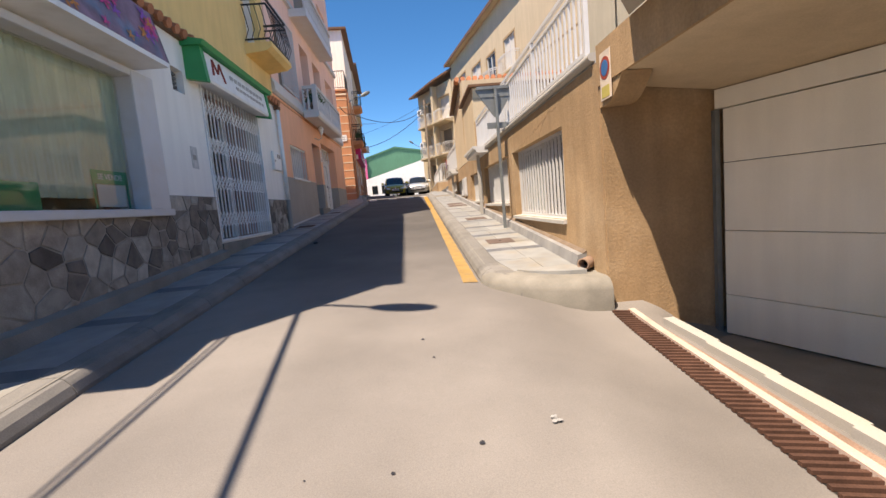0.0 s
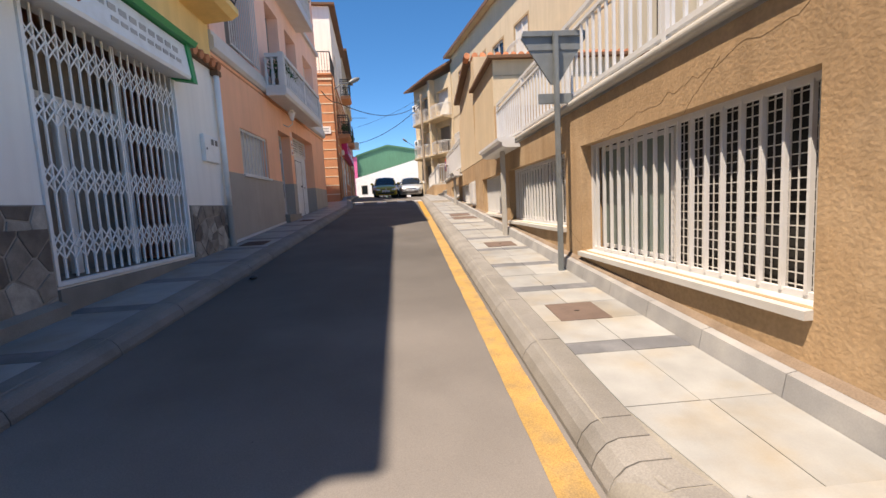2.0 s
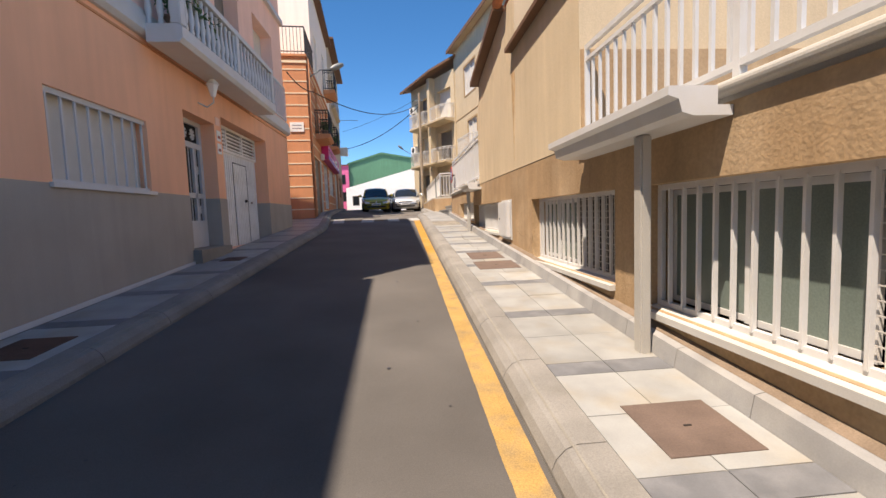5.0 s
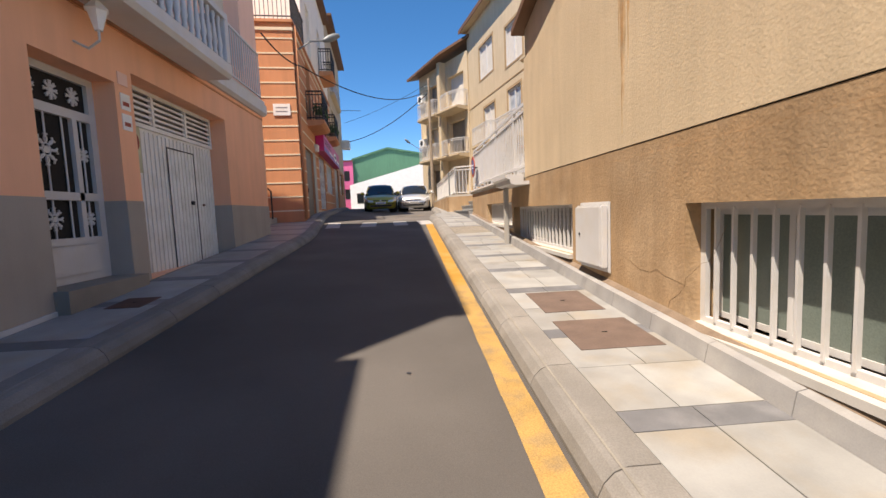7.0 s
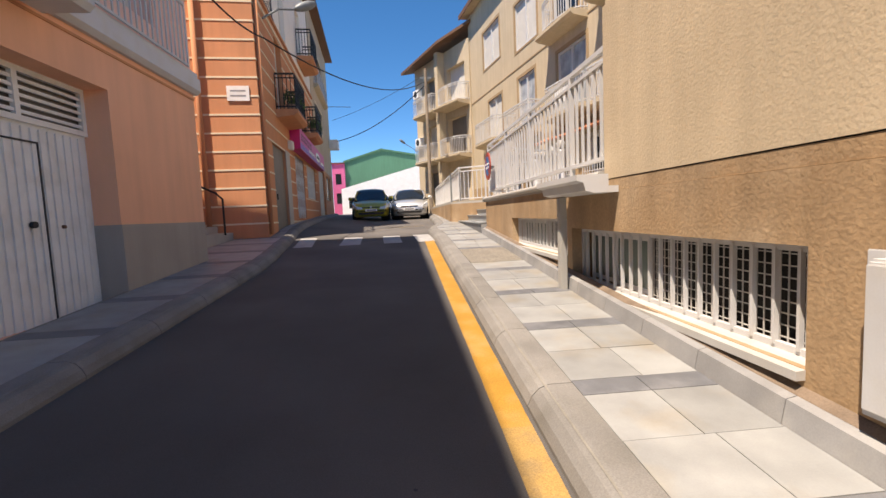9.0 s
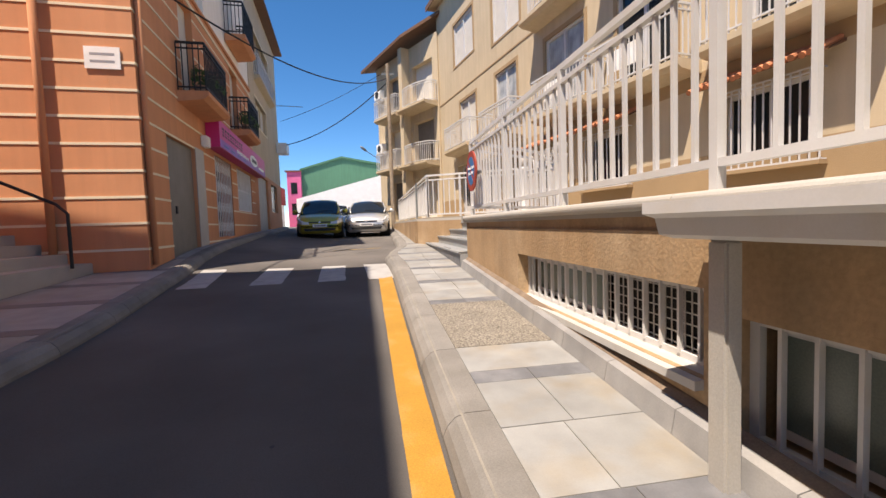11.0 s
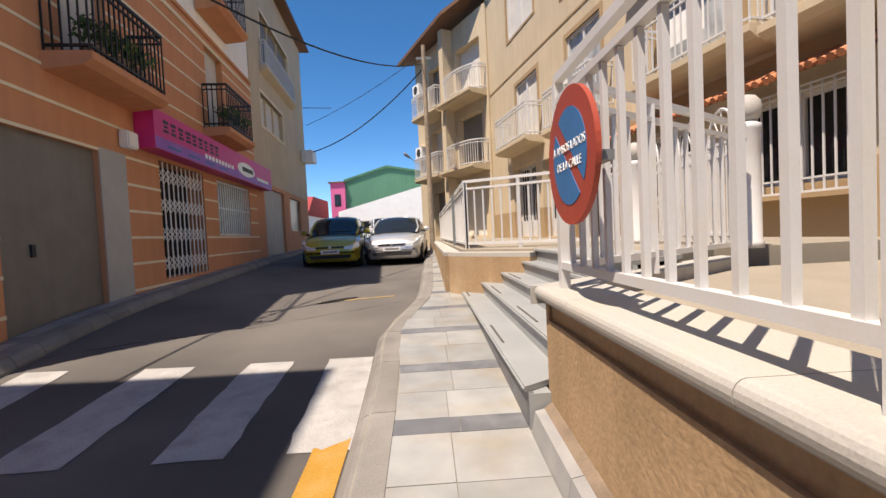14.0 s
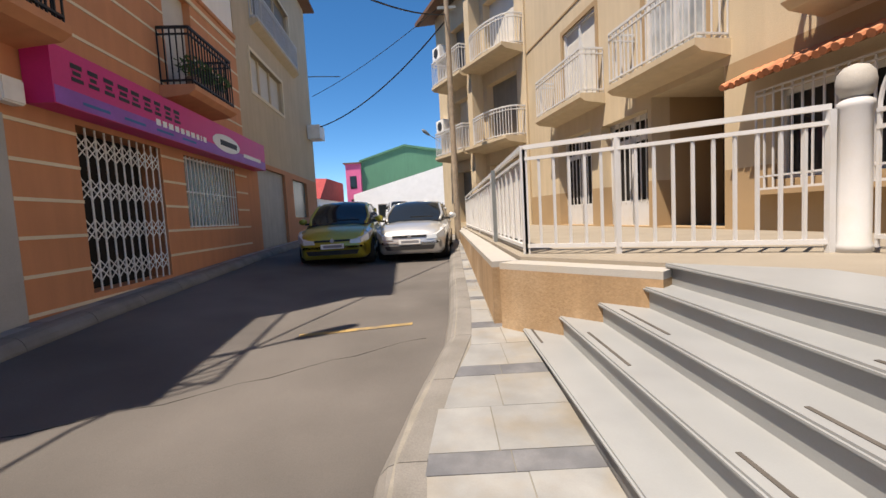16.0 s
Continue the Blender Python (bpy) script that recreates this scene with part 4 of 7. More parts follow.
def voronoi_stones(y0, y1, z0, z1, count, gap, seed):
    """Irregular stone outlines that fill a rectangle."""
    random.seed(seed)
    pts = []
    while len(pts) < count:
        c = max(((random.uniform(y0, y1), random.uniform(z0, z1)) for _ in range(6)), key=lambda p: min([9] + [math.hypot(p[0] - q[0], p[1] - q[1]) for q in pts]))
        pts.append(c)
    out = []
    for i, p in enumerate(pts):
        poly = [(y0, z0), (y1, z0), (y1, z1), (y0, z1)]
        for j, q in enumerate(pts):
            if i == j or math.hypot(p[0] - q[0], p[1] - q[1]) > 2.0:
                continue
            nx, ny = q[0] - p[0], q[1] - p[1]
            l = math.hypot(nx, ny)
            nx, ny = nx / l, ny / l
            lim = l / 2 - gap
            res = []
            for a, b in zip(poly, poly[1:] + poly[:1]):
                da, db = (a[0] - p[0]) * nx + (a[1] - p[1]) * ny - lim, (b[0] - p[0]) * nx + (b[1] - p[1]) * ny - lim
                if da <= 0:
                    res.append(a)
                if da * db < 0:
                    s = da / (da - db)
                    res.append((a[0] + (b[0] - a[0]) * s, a[1] + (b[1] - a[1]) * s))
            poly = res
            if len(poly) < 3:
                break
        if len(poly) >= 3:
            out.append(poly)
    return out


# ---- white and ochre shop house ----
sh = thing("shop_house", (-3.5, 2.3, 0), "house with white ground floor, ochre upper floor and stone base", "house")
SHOP, GATE = (2.75, 5.8, 1.56, 3.22), (7.8, 10.5, 0.95, 3.74)
part("wall", holed(BM(), -3.8, -3.5, (2.3, 11.97), -0.3, 4.2, [SHOP, GATE, (6.96, 7.3, 3.36, 3.72)]), M["white_wall"], sh)
part("upper_wall", holed(BM(), -3.85, -3.52, (2.3, 11.97), 4.26, 9.5, [(10.6, 11.5, 5.3, 7.4), (4.5, 5.6, 5.3, 7.4)]), M["ochre"], sh)
part("side_wall", box(BM(), -11, -3.801, 2.3, 2.6, -1, 9.5), M["ochre"], sh)
part("rear_wall", box(BM(), -11.3, -11, 2.3, 11.97, -1, 9.5), M["ochre"], sh)
part("roof", box(BM(), -11.3, -3.33, 2.28, 11.99, 9.5, 9.63), M["tile_roof"], sh)
led = part("tile_ledge", box(BM(), -3.85, -3.42, 2.3, 11.97, 4.2, 4.255), M["brown_eave"], sh, "narrow tiled ledge")
for k in range(44):
    y = 2.45 + k * 0.22
    part("roof_tile", rod(BM(), (-3.56, y, 4.33), (-3.36, y, 4.27), 0.075, 8), M["tile_roof"], led)
for ya, yb in ((2.3, 7.78), (10.52, 11.97)):
    b = BM()
    part("stone_base", box(b, -3.498, -3.47, ya, yb, -0.3, 1.545 if ya < 6 else 1.75), M["mortar"], sh)
bs = part("stone_base", box(BM(), -3.498, -3.47, 6.28, 7.78, 1.546, 1.75), M["mortar"], sh)
for ya, yb, za, zb, n, sd in ((2.35, 7.76, 0.5, 1.53, 95, 1), (6.3, 7.76, 1.52, 1.74, 8, 6), (10.54, 11.95, 0.85, 1.74, 28, 2)):
    for k, poly in enumerate(voronoi_stones(ya, yb, za, zb, n, 0.011, sd)):
        b = BM()
        cy, cz = sum(p[0] for p in poly) / len(poly), sum(p[1] for p in poly) / len(poly)
        d = 0.006 + 0.008 * random.random()
        lo = [b.verts.new((-3.471, *p)) for p in poly]
        mid = [b.verts.new((-3.47 + d * 0.7, *p)) for p in poly]
        top = [b.verts.new((-3.47 + d, cy + (p[0] - cy) * 0.93, cz + (p[1] - cz) * 0.93)) for p in poly]
        m = len(poly)
        for q in range(m):
            b.faces.new((lo[q], lo[(q + 1) % m], mid[(q + 1) % m], mid[q]))
            b.faces.new((mid[q], mid[(q + 1) % m], top[(q + 1) % m], top[q]))
        b.faces.new(top)
        part("stone", b, random.choice((M["stone"], M["stone"], M["stone_dark"], M["stone_pale"])), bs)
part("footing", hexa(BM(), [(-3.469, 2.3, 0.2), (-3.33, 2.3, 0.2), (-3.33, 7.75, 0.2), (-3.469, 7.75, 0.2), (-3.469, 2.3, 0.48), (-3.36, 2.3, 0.45), (-3.36, 7.75, 0.8), (-3.469, 7.75, 0.84)]), M["concrete"], sh, "worn cement footing")
# shop window
sw = part("shop_window", box(BM(), -3.62, -3.605, SHOP[0], SHOP[1], SHOP[2], SHOP[3]), GLASS, sh, "large shop window with pale curtains behind")
sw.visible_shadow = False
part("curtain", prism(BM(), [(-3.66 + 0.012 * math.sin(k * 1.1 + math.sin(k * 0.13)), 2.6 + 0.02 * k) for k in range(165)] + [(-3.7, 5.88), (-3.7, 2.6)], 1.7, 3.25, "z"), M["curtain"], sh, "pale greenish curtain")
part("shop_backing", box(BM(), -4.3, -4.28, 2.6, 6.2, 1.4, 3.4), M["curtain"], sh)
part("shop_shelf", box(BM(), -4.28, -3.81, 2.6, 6.2, 1.42, 1.5), M["green_trim"], sh, "green display shelf")
b = BM()
for (p, q, r, s, o) in ((5.796, 6.25, 1.55, 3.3, 0.1), (2.3, 2.754, 1.55, 3.3, 0.1)):
    part("window_jamb", box(BM(), -3.62, -3.5 + o, p, q, r, s, 0.008), M["white_paint"], sh, "deep white window jamb")
part("window_sill", box(BM(), -3.6, -3.38, 2.3, 6.3, 1.46, 1.549, 0.008), M["white_paint"], sh)
part("window_head", box(BM(), -3.6, -3.4, 2.756, 5.794, 3.216, 3.3, 0.006), M["white_paint"], sh)
sv = thing("window_notice", (-3.635, 5.3, 1.6), "small pale notice in a thin green frame inside the shop window", "sign")
part("card", box(BM(), -3.64, -3.636, 5.22, 5.7, 1.6, 1.86), M["blind"], sv, "pale card")
for (p, q, u, v) in ((5.16, 5.76, 2.0, 2.03), (5.16, 5.76, 1.87, 1.9), (5.16, 5.19, 1.58, 2.0), (5.73, 5.76, 1.58, 2.0)):
    part("frame_strip", box(BM(), -3.641, -3.634, p, q, u, v), M["green_trim"], sv)
R90 = Euler((radians(90), 0, radians(90))).to_matrix().to_4x4()
part("title_band", box(BM(), -3.641, -3.6385, 5.19, 5.73, 1.9, 2.0), M["green_trim"], sv, "dark green title band")
text("lettering", "SE VENDE", 0.095, Matrix.Translation((-3.636, 5.46, 1.95)) @ R90, M["letter"], sv)
part("green_panel", box(BM(), -3.645, -3.64, 2.8, 4.45, 1.565, 1.84), M["green_trim"], sw, "low green panel behind the pane")
# flower signboard over the window
fb = thing("flower_signboard", (-3.3, 2.4, 3.35), "projecting shop signboard with printed flowers and a pale soffit", "sign")
part("soffit", box(BM(), -3.5, -3.05, 2.0, 6.05, 3.36, 3.42), M["white_metal"], fb)
part("board", hexa(BM(), [(-3.1, 2.0, 3.421), (-3.05, 2.0, 3.421), (-3.05, 6.05, 3.421), (-3.1, 6.05, 3.421), (-3.25, 2.0, 4.05), (-3.2, 2.0, 4.05), (-3.2, 6.05, 4.05), (-3.25, 6.05, 4.05)]), mat("print_ground", (0.28, 0.16, 0.2), 0.5, vary=0.3, scale=5, tint=(0.1, 0.25, 0.35), tint_scale=2.0, tint_amount=0.9), fb, "dark printed board")
part("end_cap", prism(BM(), [(-3.499, 3.421), (-3.05, 3.421), (-3.2, 4.05), (-3.499, 4.05)], 6.051, 6.07, "y"), M["ink"], fb)
random.seed(21)
petal = [mat("petal_pink", (0.62, 0.06, 0.22), 0.6, vary=0.2, scale=20), mat("petal_orange", (0.7, 0.25, 0.06), 0.6, vary=0.2, scale=20), mat("petal_violet", (0.3, 0.1, 0.4), 0.6, vary=0.2, scale=20)]
for k in range(40):
    y, s = random.uniform(2.2, 5.95), random.uniform(0.1, 0.9)
    x, z = -3.05 - 0.15 * s + 0.003, 3.421 + 0.63 * s
    r = random.uniform(0.05, 0.13)
    b = BM()
    f = [b.verts.new((x + 0.238 * 0 - 0.15 / 0.63 * dz * 1.0 + 0.004 + 0.0002 * k, y + dy, z + dz)) for dy, dz in [(r * (0.6 + 0.4 * math.cos(5 * a)) * math.cos(a), r * (0.6 + 0.4 * math.cos(5 * a)) * math.sin(a)) for a in [q * math.tau / 30 for q in range(30)]]]
    b.faces.new(f)
    part("printed_flower", b, petal[k % 3], fb)
# scissor gate with sign above
part("gate_recess", box(BM(), -4.6, -4.55, 7.6, 10.7, 0.6, 3.9), mat("dim_shop_door", (0.3, 0.26, 0.22), 0.7, vary=0.2, scale=2), sh)
part("gate_floor", box(BM(), -4.55, -3.45, 7.79, 10.51, 0.3, 0.93), M["concrete"], sh, "worn cement threshold")
b = BM()
for (p, q, r, s) in ((7.9, 8.0, 0.94, 3.6), (10.3, 10.4, 0.94, 3.6), (8.0, 10.3, 3.0, 3.1), (9.1, 9.2, 0.94, 3.0)):
    box(b, -4.3, -4.22, p, q, r, s)
part("shop_door_frame", b, M["white_metal"], sh)
sg = thing("scissor_gate", (-3.52, 9.1, 0.95), "closed white folding scissor gate over a shop door", "gate")
for n, (p, q) in enumerate(((7.86, 9.12), (9.16, 10.44))):
    part("gate_leaf", scissor(BM(), -3.53, p, q, 1.02, 3.66, 9), M["white_metal"], sg)
for (p, q, r, s) in ((7.81, 7.85, 0.96, 3.73), (10.45, 10.49, 0.96, 3.73), (7.85, 10.45, 0.96, 1.0), (7.85, 10.45, 3.68, 3.73)):
    part("gate_frame", box(BM(), -3.56, -3.48, p, q, r, s), M["white_metal"], sg)
ss = thing("shop_sign", (-3.4, 9, 3.6), "white shop signboard in a green plastic frame", "sign")
prof = [(-3.498, 3.68), (-3.2, 3.66), (-3.24, 4.16), (-3.498, 4.16)]
part("board", prism(BM(), [(-3.498, 3.66), (-3.22, 3.62), (-3.2, 3.66), (-3.26, 4.12), (-3.498, 4.12)], 7.52, 10.42, "y"), M["white_metal"], ss)
part("green_end", prism(BM(), [(-3.498, 3.64), (-3.17, 3.58), (-3.23, 4.14), (-3.498, 4.14)], 7.4, 7.519, "y"), M["green_trim"], ss, "green end cap")
part("green_end", prism(BM(), [(-3.498, 3.64), (-3.17, 3.58), (-3.23, 4.14), (-3.498, 4.14)], 10.421, 10.54, "y"), M["green_trim"], ss, "green end cap")
part("green_top", prism(BM(), [(-3.498, 4.141), (-3.17, 4.141), (-3.13, 4.21), (-3.498, 4.28)], 7.34, 10.6, "y"), M["green_trim"], ss, "green top moulding")


def on_board(y, s):
    return (-3.199 - 0.06 * s + 0.004, y, 3.66 + 0.46 * s)


b = BM()
for a, c in (((7.75, 0.25), (7.82, 0.85)), ((7.82, 0.85), (7.95, 0.4)), ((7.95, 0.4), (8.08, 0.85)), ((8.08, 0.85), (8.2, 0.2))):
    bar(b, on_board(*a), on_board(*c), 0.05, 0.01)
part("red_mark", b, M["red"], ss, "red zigzag mark")
FADED = mat("faded_print", (0.45, 0.43, 0.4), 0.6)
for k in range(9):
    part("print_bar", bar(BM(), on_board(8.5 + k * 0.19, 0.62), on_board(8.63 + k * 0.19, 0.62), 0.01, 0.07), FADED, ss)
    part("print_bar", bar(BM(), on_board(8.7 + k * 0.17, 0.32), on_board(8.82 + k * 0.17, 0.32), 0.01, 0.05), FADED, ss)
# small fittings on the white wall
v = thing("wall_vent", (-3.5, 7.1, 3.36), "small square grey vent window", "vent")
part("backing", box(BM(), -3.66, -3.64, 6.96, 7.3, 3.36, 3.72), M["grey_door"], v)
for k in range(5):
    part("slat", box(BM(), -3.63, -3.6, 6.98, 7.28, 3.39 + 0.065 * k, 3.43 + 0.065 * k), M["grey_door"], v)
nt_ = thing("wall_notice", (-3.495, 7.25, 2.2), "faded paper notice pasted on the white wall", "notice")
part("sheet", box(BM(), -3.499, -3.495, 7.2, 7.4, 2.2, 2.55), mat("old_paper", (0.6, 0.57, 0.52), 0.9, vary=0.25, scale=8), nt_)
part("print_bar", box(BM(), -3.4948, -3.494, 7.24, 7.36, 2.34, 2.42), M["grey_dado"], nt_)
mb = thing("meter_box", (-3.5, 11.2, 2.5), "white electricity meter box on the white wall", "meter")
part("body", box(BM(), -3.499, -3.43, 11.15, 11.72, 2.5, 2.96, 0.01), M["white_metal"], mb)
for y in (11.4, 11.55):
    part("meter_window", box(BM(), -3.4295, -3.426, y, y + 0.1, 2.8, 2.9), M["grey_door"], mb)
part("lock", rod(BM(), (-3.43, 11.22, 2.72), (-3.422, 11.22, 2.72), 0.018, 10), M["ink"], mb)
dp = thing("downpipe", (-3.42, 11.9, 0.9), "white rainwater downpipe with a grey foot", "pipe")
part("pipe", rod(BM(), (-3.42, 11.88, 1.75), (-3.42, 11.88, 4.19), 0.05, 14), M["white_metal"], dp, smooth=True)
part("foot", rod(BM(), (-3.42, 11.88, 0.95), (-3.42, 11.88, 1.749), 0.06, 14), M["grey_dado"], dp, "grey cast foot")
part("hopper", box(BM(), -3.49, -3.36, 11.8, 11.96, 4.1, 4.19), M["brown_eave"], dp)


def balcony(parent, x, dr, y0, y1, z, depth, rail, slab, top=1.0, step=0.12, bulge=0.0, label="", round_front=False):
    """Slab and railing off a wall at x, to the side dr (+1 or -1), in the parent's own frame."""
    t = lpart("balcony", prism(BM(), [(x, z), (x + dr * depth, z), (x + dr * depth, z - 0.1), (x + dr * (depth - 0.12), z - 0.18), (x, z - 0.24)], y0, y1, "y"), slab, parent, label)
    xf = x + dr * (depth - 0.05)
    rn = []
    if round_front:
        for k in range(15):
            a = math.pi * k / 14
            rn.append((x + dr * (depth - 0.05) * math.sin(a) ** 0.6, (y0 + y1) / 2 - (y1 - y0) / 2 * math.cos(a)))
    else:
        rn = [(x + dr * 0.02, y0 + 0.04), (xf, y0 + 0.04), (xf, y1 - 0.04), (x + dr * 0.02, y1 - 0.04)]
    for zz, h in ((z + 0.08, 0.03), (z + top - 0.12, 0.025), (z + top, 0.045)):
        b = BM()
        for p, q in zip(rn, rn[1:]):
            bar(b, (*p, zz), (*q, zz), 0.04, h)
        lpart("rail", b, rail, t)
    for p, q in zip(rn, rn[1:]):
        l = math.hypot(q[0] - p[0], q[1] - p[1])
        n = max(1, round(l / step))
        for k in range(n):
            a, c = p[0] + (q[0] - p[0]) * k / n, p[1] + (q[1] - p[1]) * k / n
            if bulge:
                b = tube(BM(), [(a, c, z + 0.06), (a + dr * bulge, c, z + 0.3), (a + dr * bulge * 0.6, c, z + 0.55), (a, c, z + top - 0.1)], 0.009, 5)
            else:
                b = box(BM(), a - 0.01, a + 0.01, c - 0.01, c + 0.01, z, z + top)
            lpart("baluster", b, rail, t)
    return t


def leaf_ball(name, parent, at, r, n, seed, label, mm=None):
    """Loose foliage: many small bent leaves on an uneven cloud."""
    random.seed(seed)
    b = BM()
    for k in range(n):
        d = Vector((random.gauss(0, 1), random.gauss(0, 1), random.gauss(0, 1))).normalized() * r * random.uniform(0.35, 1.1)
        c = Vector(at) + Vector((d.x, d.y * 1.2, d.z * 0.8))
        u = Vector((random.gauss(0, 1), random.gauss(0, 1), random.gauss(0, 1))).normalized() * random.uniform(0.03, 0.07)
        w = u.orthogonal().normalized() * u.length * 0.45
        b.faces.new([b.verts.new(c - u), b.verts.new(c + w), b.verts.new(c + u * 1.1 + w * 0.2), b.verts.new(c - w)])
    ob = lpart(name, b, mm or M["leaf"], parent, label)
    return ob


def potted(at, seed, label, r=0.22):
    p = thing("potted_plant", at, label, "plant", "balcony plants")
    lpart("pot", lathe(BM(), (0, 0, 0), [(0.09, 0), (0.13, 0.2), (0.145, 0.2), (0.145, 0.24), (0.12, 0.24)], 12), M["terracotta"], p)
    leaf_ball("foliage", p, (0, 0, 0.24 + r * 0.8), r, 150, seed, "")
    return p


OB = thing("balcony_front", (-3.5, 10.5, 5.1), "black wrought iron balcony with bulging bars on the ochre wall", "balcony")
OB.matrix_basis = Matrix.Identity(4)
balcony(OB, -3.52, 1, 10.35, 11.9, 5.25, 0.6, M["iron"], M["ochre"], top=0.95, step=0.13, bulge=0.1)
for ya in (10.6, 4.5):
    part("balcony_door", box(BM(), -3.7, -3.66, ya, ya + (0.9 if ya > 6 else 1.1), 5.3, 7.4), M["blind"], sh, "closed pale shutter")

# ---- salmon pink house ----
ph = thing("pink_house", (-3.55, 12, 0.9), "salmon pink house with grey dado, garage and white balcony", "house")
PW, PD, PG = (13.15, 14.92, 2.43, 3.42), (16.0, 17.2, 1.42, 3.85), (17.54, 20.37, 1.4, 4.06)
part("wall", holed(BM(), -3.95, -3.55, (11.985, 22.6), 0.0, 4.6, [PW, PD, PG]), M["pink"], ph)
for ya, yb in ((11.99, 16.0), (17.2, 17.54), (20.37, 22.6)):
    part("dado", box(BM(), -3.549, -3.54, ya, yb, 0.2, 2.42), M["grey_dado"], ph, "grey painted dado")
for y, s in ((16.0, 1), (17.2, -1), (17.54, 1), (20.37, -1)):
    part("dado_reveal", box(BM(), -3.94, -3.545, min(y, y + s * 0.006), max(y, y + s * 0.006), 0.8, 2.42), M["grey_dado"], ph)
part("dado_end", box(BM(), -9.9, -3.541, 22.601, 22.61, 0.2, 2.42), M["grey_dado"], ph)
part("white_skirting", hexa(BM(), [(-3.54, 12.1, 0.8), (-3.52, 12.1, 0.8), (-3.52, 15.98, 0.8), (-3.54, 15.98, 0.8), (-3.54, 12.1, 1.04), (-3.52, 12.1, 1.04), (-3.52, 15.98, 1.31), (-3.54, 15.98, 1.31)]), M["white_paint"], ph)
part("side_wall", box(BM(), -10, -3.951, 22.3, 22.6, 0, 12.4), M["pink"], ph)
part("near_side_wall", box(BM(), -10, -3.951, 11.99, 12.2, 0, 12.4), M["pale_pink"], ph)
part("rear_wall", box(BM(), -10.3, -10, 11.99, 22.6, 0, 12.4), M["pink"], ph)
UP = [(12.9, 14.5, 5.05, 7.0), (15.8, 17.0, 5.0, 7.2), (17.7, 19.0, 5.0, 7.2), (20.0, 21.6, 5.3, 7.2), (12.9, 14.3, 8.6, 10.4), (15.8, 18.8, 8.2, 10.4), (20.0, 21.6, 8.6, 10.4)]
part("upper_wall", holed(BM(), -3.95, -3.56, (11.99, 22.6), 4.96, 12.4, UP), M["pale_pink"], ph)
part("cornice", prism(BM(), [(-3.95, 4.601), (-3.5, 4.601), (-3.44, 4.66), (-3.44, 4.86), (-3.48, 4.88), (-3.48, 4.96), (-3.95, 4.96)], 11.99, 22.66, "y"), M["white_paint"], ph, "white moulded cornice")
part("thin_line", box(BM(), -3.552, -3.535, 11.99, 22.6, 4.5, 4.53), M["orange"], ph)
part("roof", box(BM(), -10.3, -3.33, 11.99, 22.72, 12.4, 12.55), M["tile_roof"], ph)
part("column_trim", box(BM(), -3.56, -3.5, 12.0, 12.3, 4.96, 12.4), M["pale_pink"], ph)
for ya, yb, za, zb in UP:
    part("shaded_opening", box(BM(), -3.9, -3.87, ya, yb, za, zb), M["blind"] if ya > 19 else M["grey_door"], ph)
# first-floor balcony with turned balusters
pb = part("balcony_slab", prism(BM(), [(-3.44, 4.5), (-3.0, 4.5), (-2.95, 4.56), (-2.95, 4.72), (-3.0, 4.75), (-3.44, 4.75)], 14.9, 19.35, "y"), M["white_paint"], ph, "projecting white balcony slab")
TB = [(0.03, 0), (0.045, 0.04), (0.03, 0.1), (0.05, 0.22), (0.03, 0.4), (0.025, 0.55), (0.04, 0.64), (0.03, 0.68)]


def balustrade(parent, a, b, z, n):
    for k in range(n):
        f = k / (n - 1)
        part("baluster", lathe(BM(), (a[0] + (b[0] - a[0]) * f, a[1] + (b[1] - a[1]) * f, z), TB, 8), M["white_paint"], parent, smooth=True)
    part("handrail", bar(BM(), (*a, z + 0.73), (*b, z + 0.73), 0.14, 0.09), M["white_paint"], parent)


balustrade(pb, (-3.02, 14.98), (-3.02, 19.27), 4.75, 24)
balustrade(pb, (-3.42, 14.98), (-3.1, 14.98), 4.75, 3)
balustrade(pb, (-3.42, 19.27), (-3.1, 19.27), 4.75, 3)
for y in (14.98, 17.1, 19.27):
    part("newel", box(BM(), -3.1, -2.96, y - 0.08, y + 0.08, 4.75, 5.56, 0.01), M["white_paint"], pb)
sb = part("upper_balcony_slab", box(BM(), -3.56, -3.0, 14.9, 19.35, 7.7, 7.95), M["white_paint"], ph)
balustrade(sb, (-3.06, 14.98), (-3.06, 19.27), 7.95, 22)
part("upper_band", box(BM(), -3.56, -3.46, 12.31, 22.64, 7.96, 8.1), M["white_paint"], ph)
for y0, y1, z0, z1 in ((12.85, 14.55, 5.0, 7.05), (19.6, 22.3, 4.97, 5.95), (12.85, 14.35, 8.55, 10.4)):
    gk = part("grille", bar(BM(), (-3.45, y0, z0 + 0.02), (-3.45, y1, z0 + 0.02), 0.03), M["white_paint"], ph, "white window bars")
    part("rail", bar(BM(), (-3.45, y0, z1), (-3.45, y1, z1), 0.04), M["white_paint"], gk)
    n = round((y1 - y0) / 0.12)
    for k in range(n + 1):
        y = y0 + (y1 - y0) * k / n
        part("bar", box(BM(), -3.46, -3.44, y - 0.01, y + 0.01, z0, z1), M["white_paint"], gk)
for k, y in enumerate((15.3, 15.75, 16.3)):
    potted((-3.22, y, 4.751), 30 + k, "bushy green plant in a terracotta pot on the balcony", 0.3)
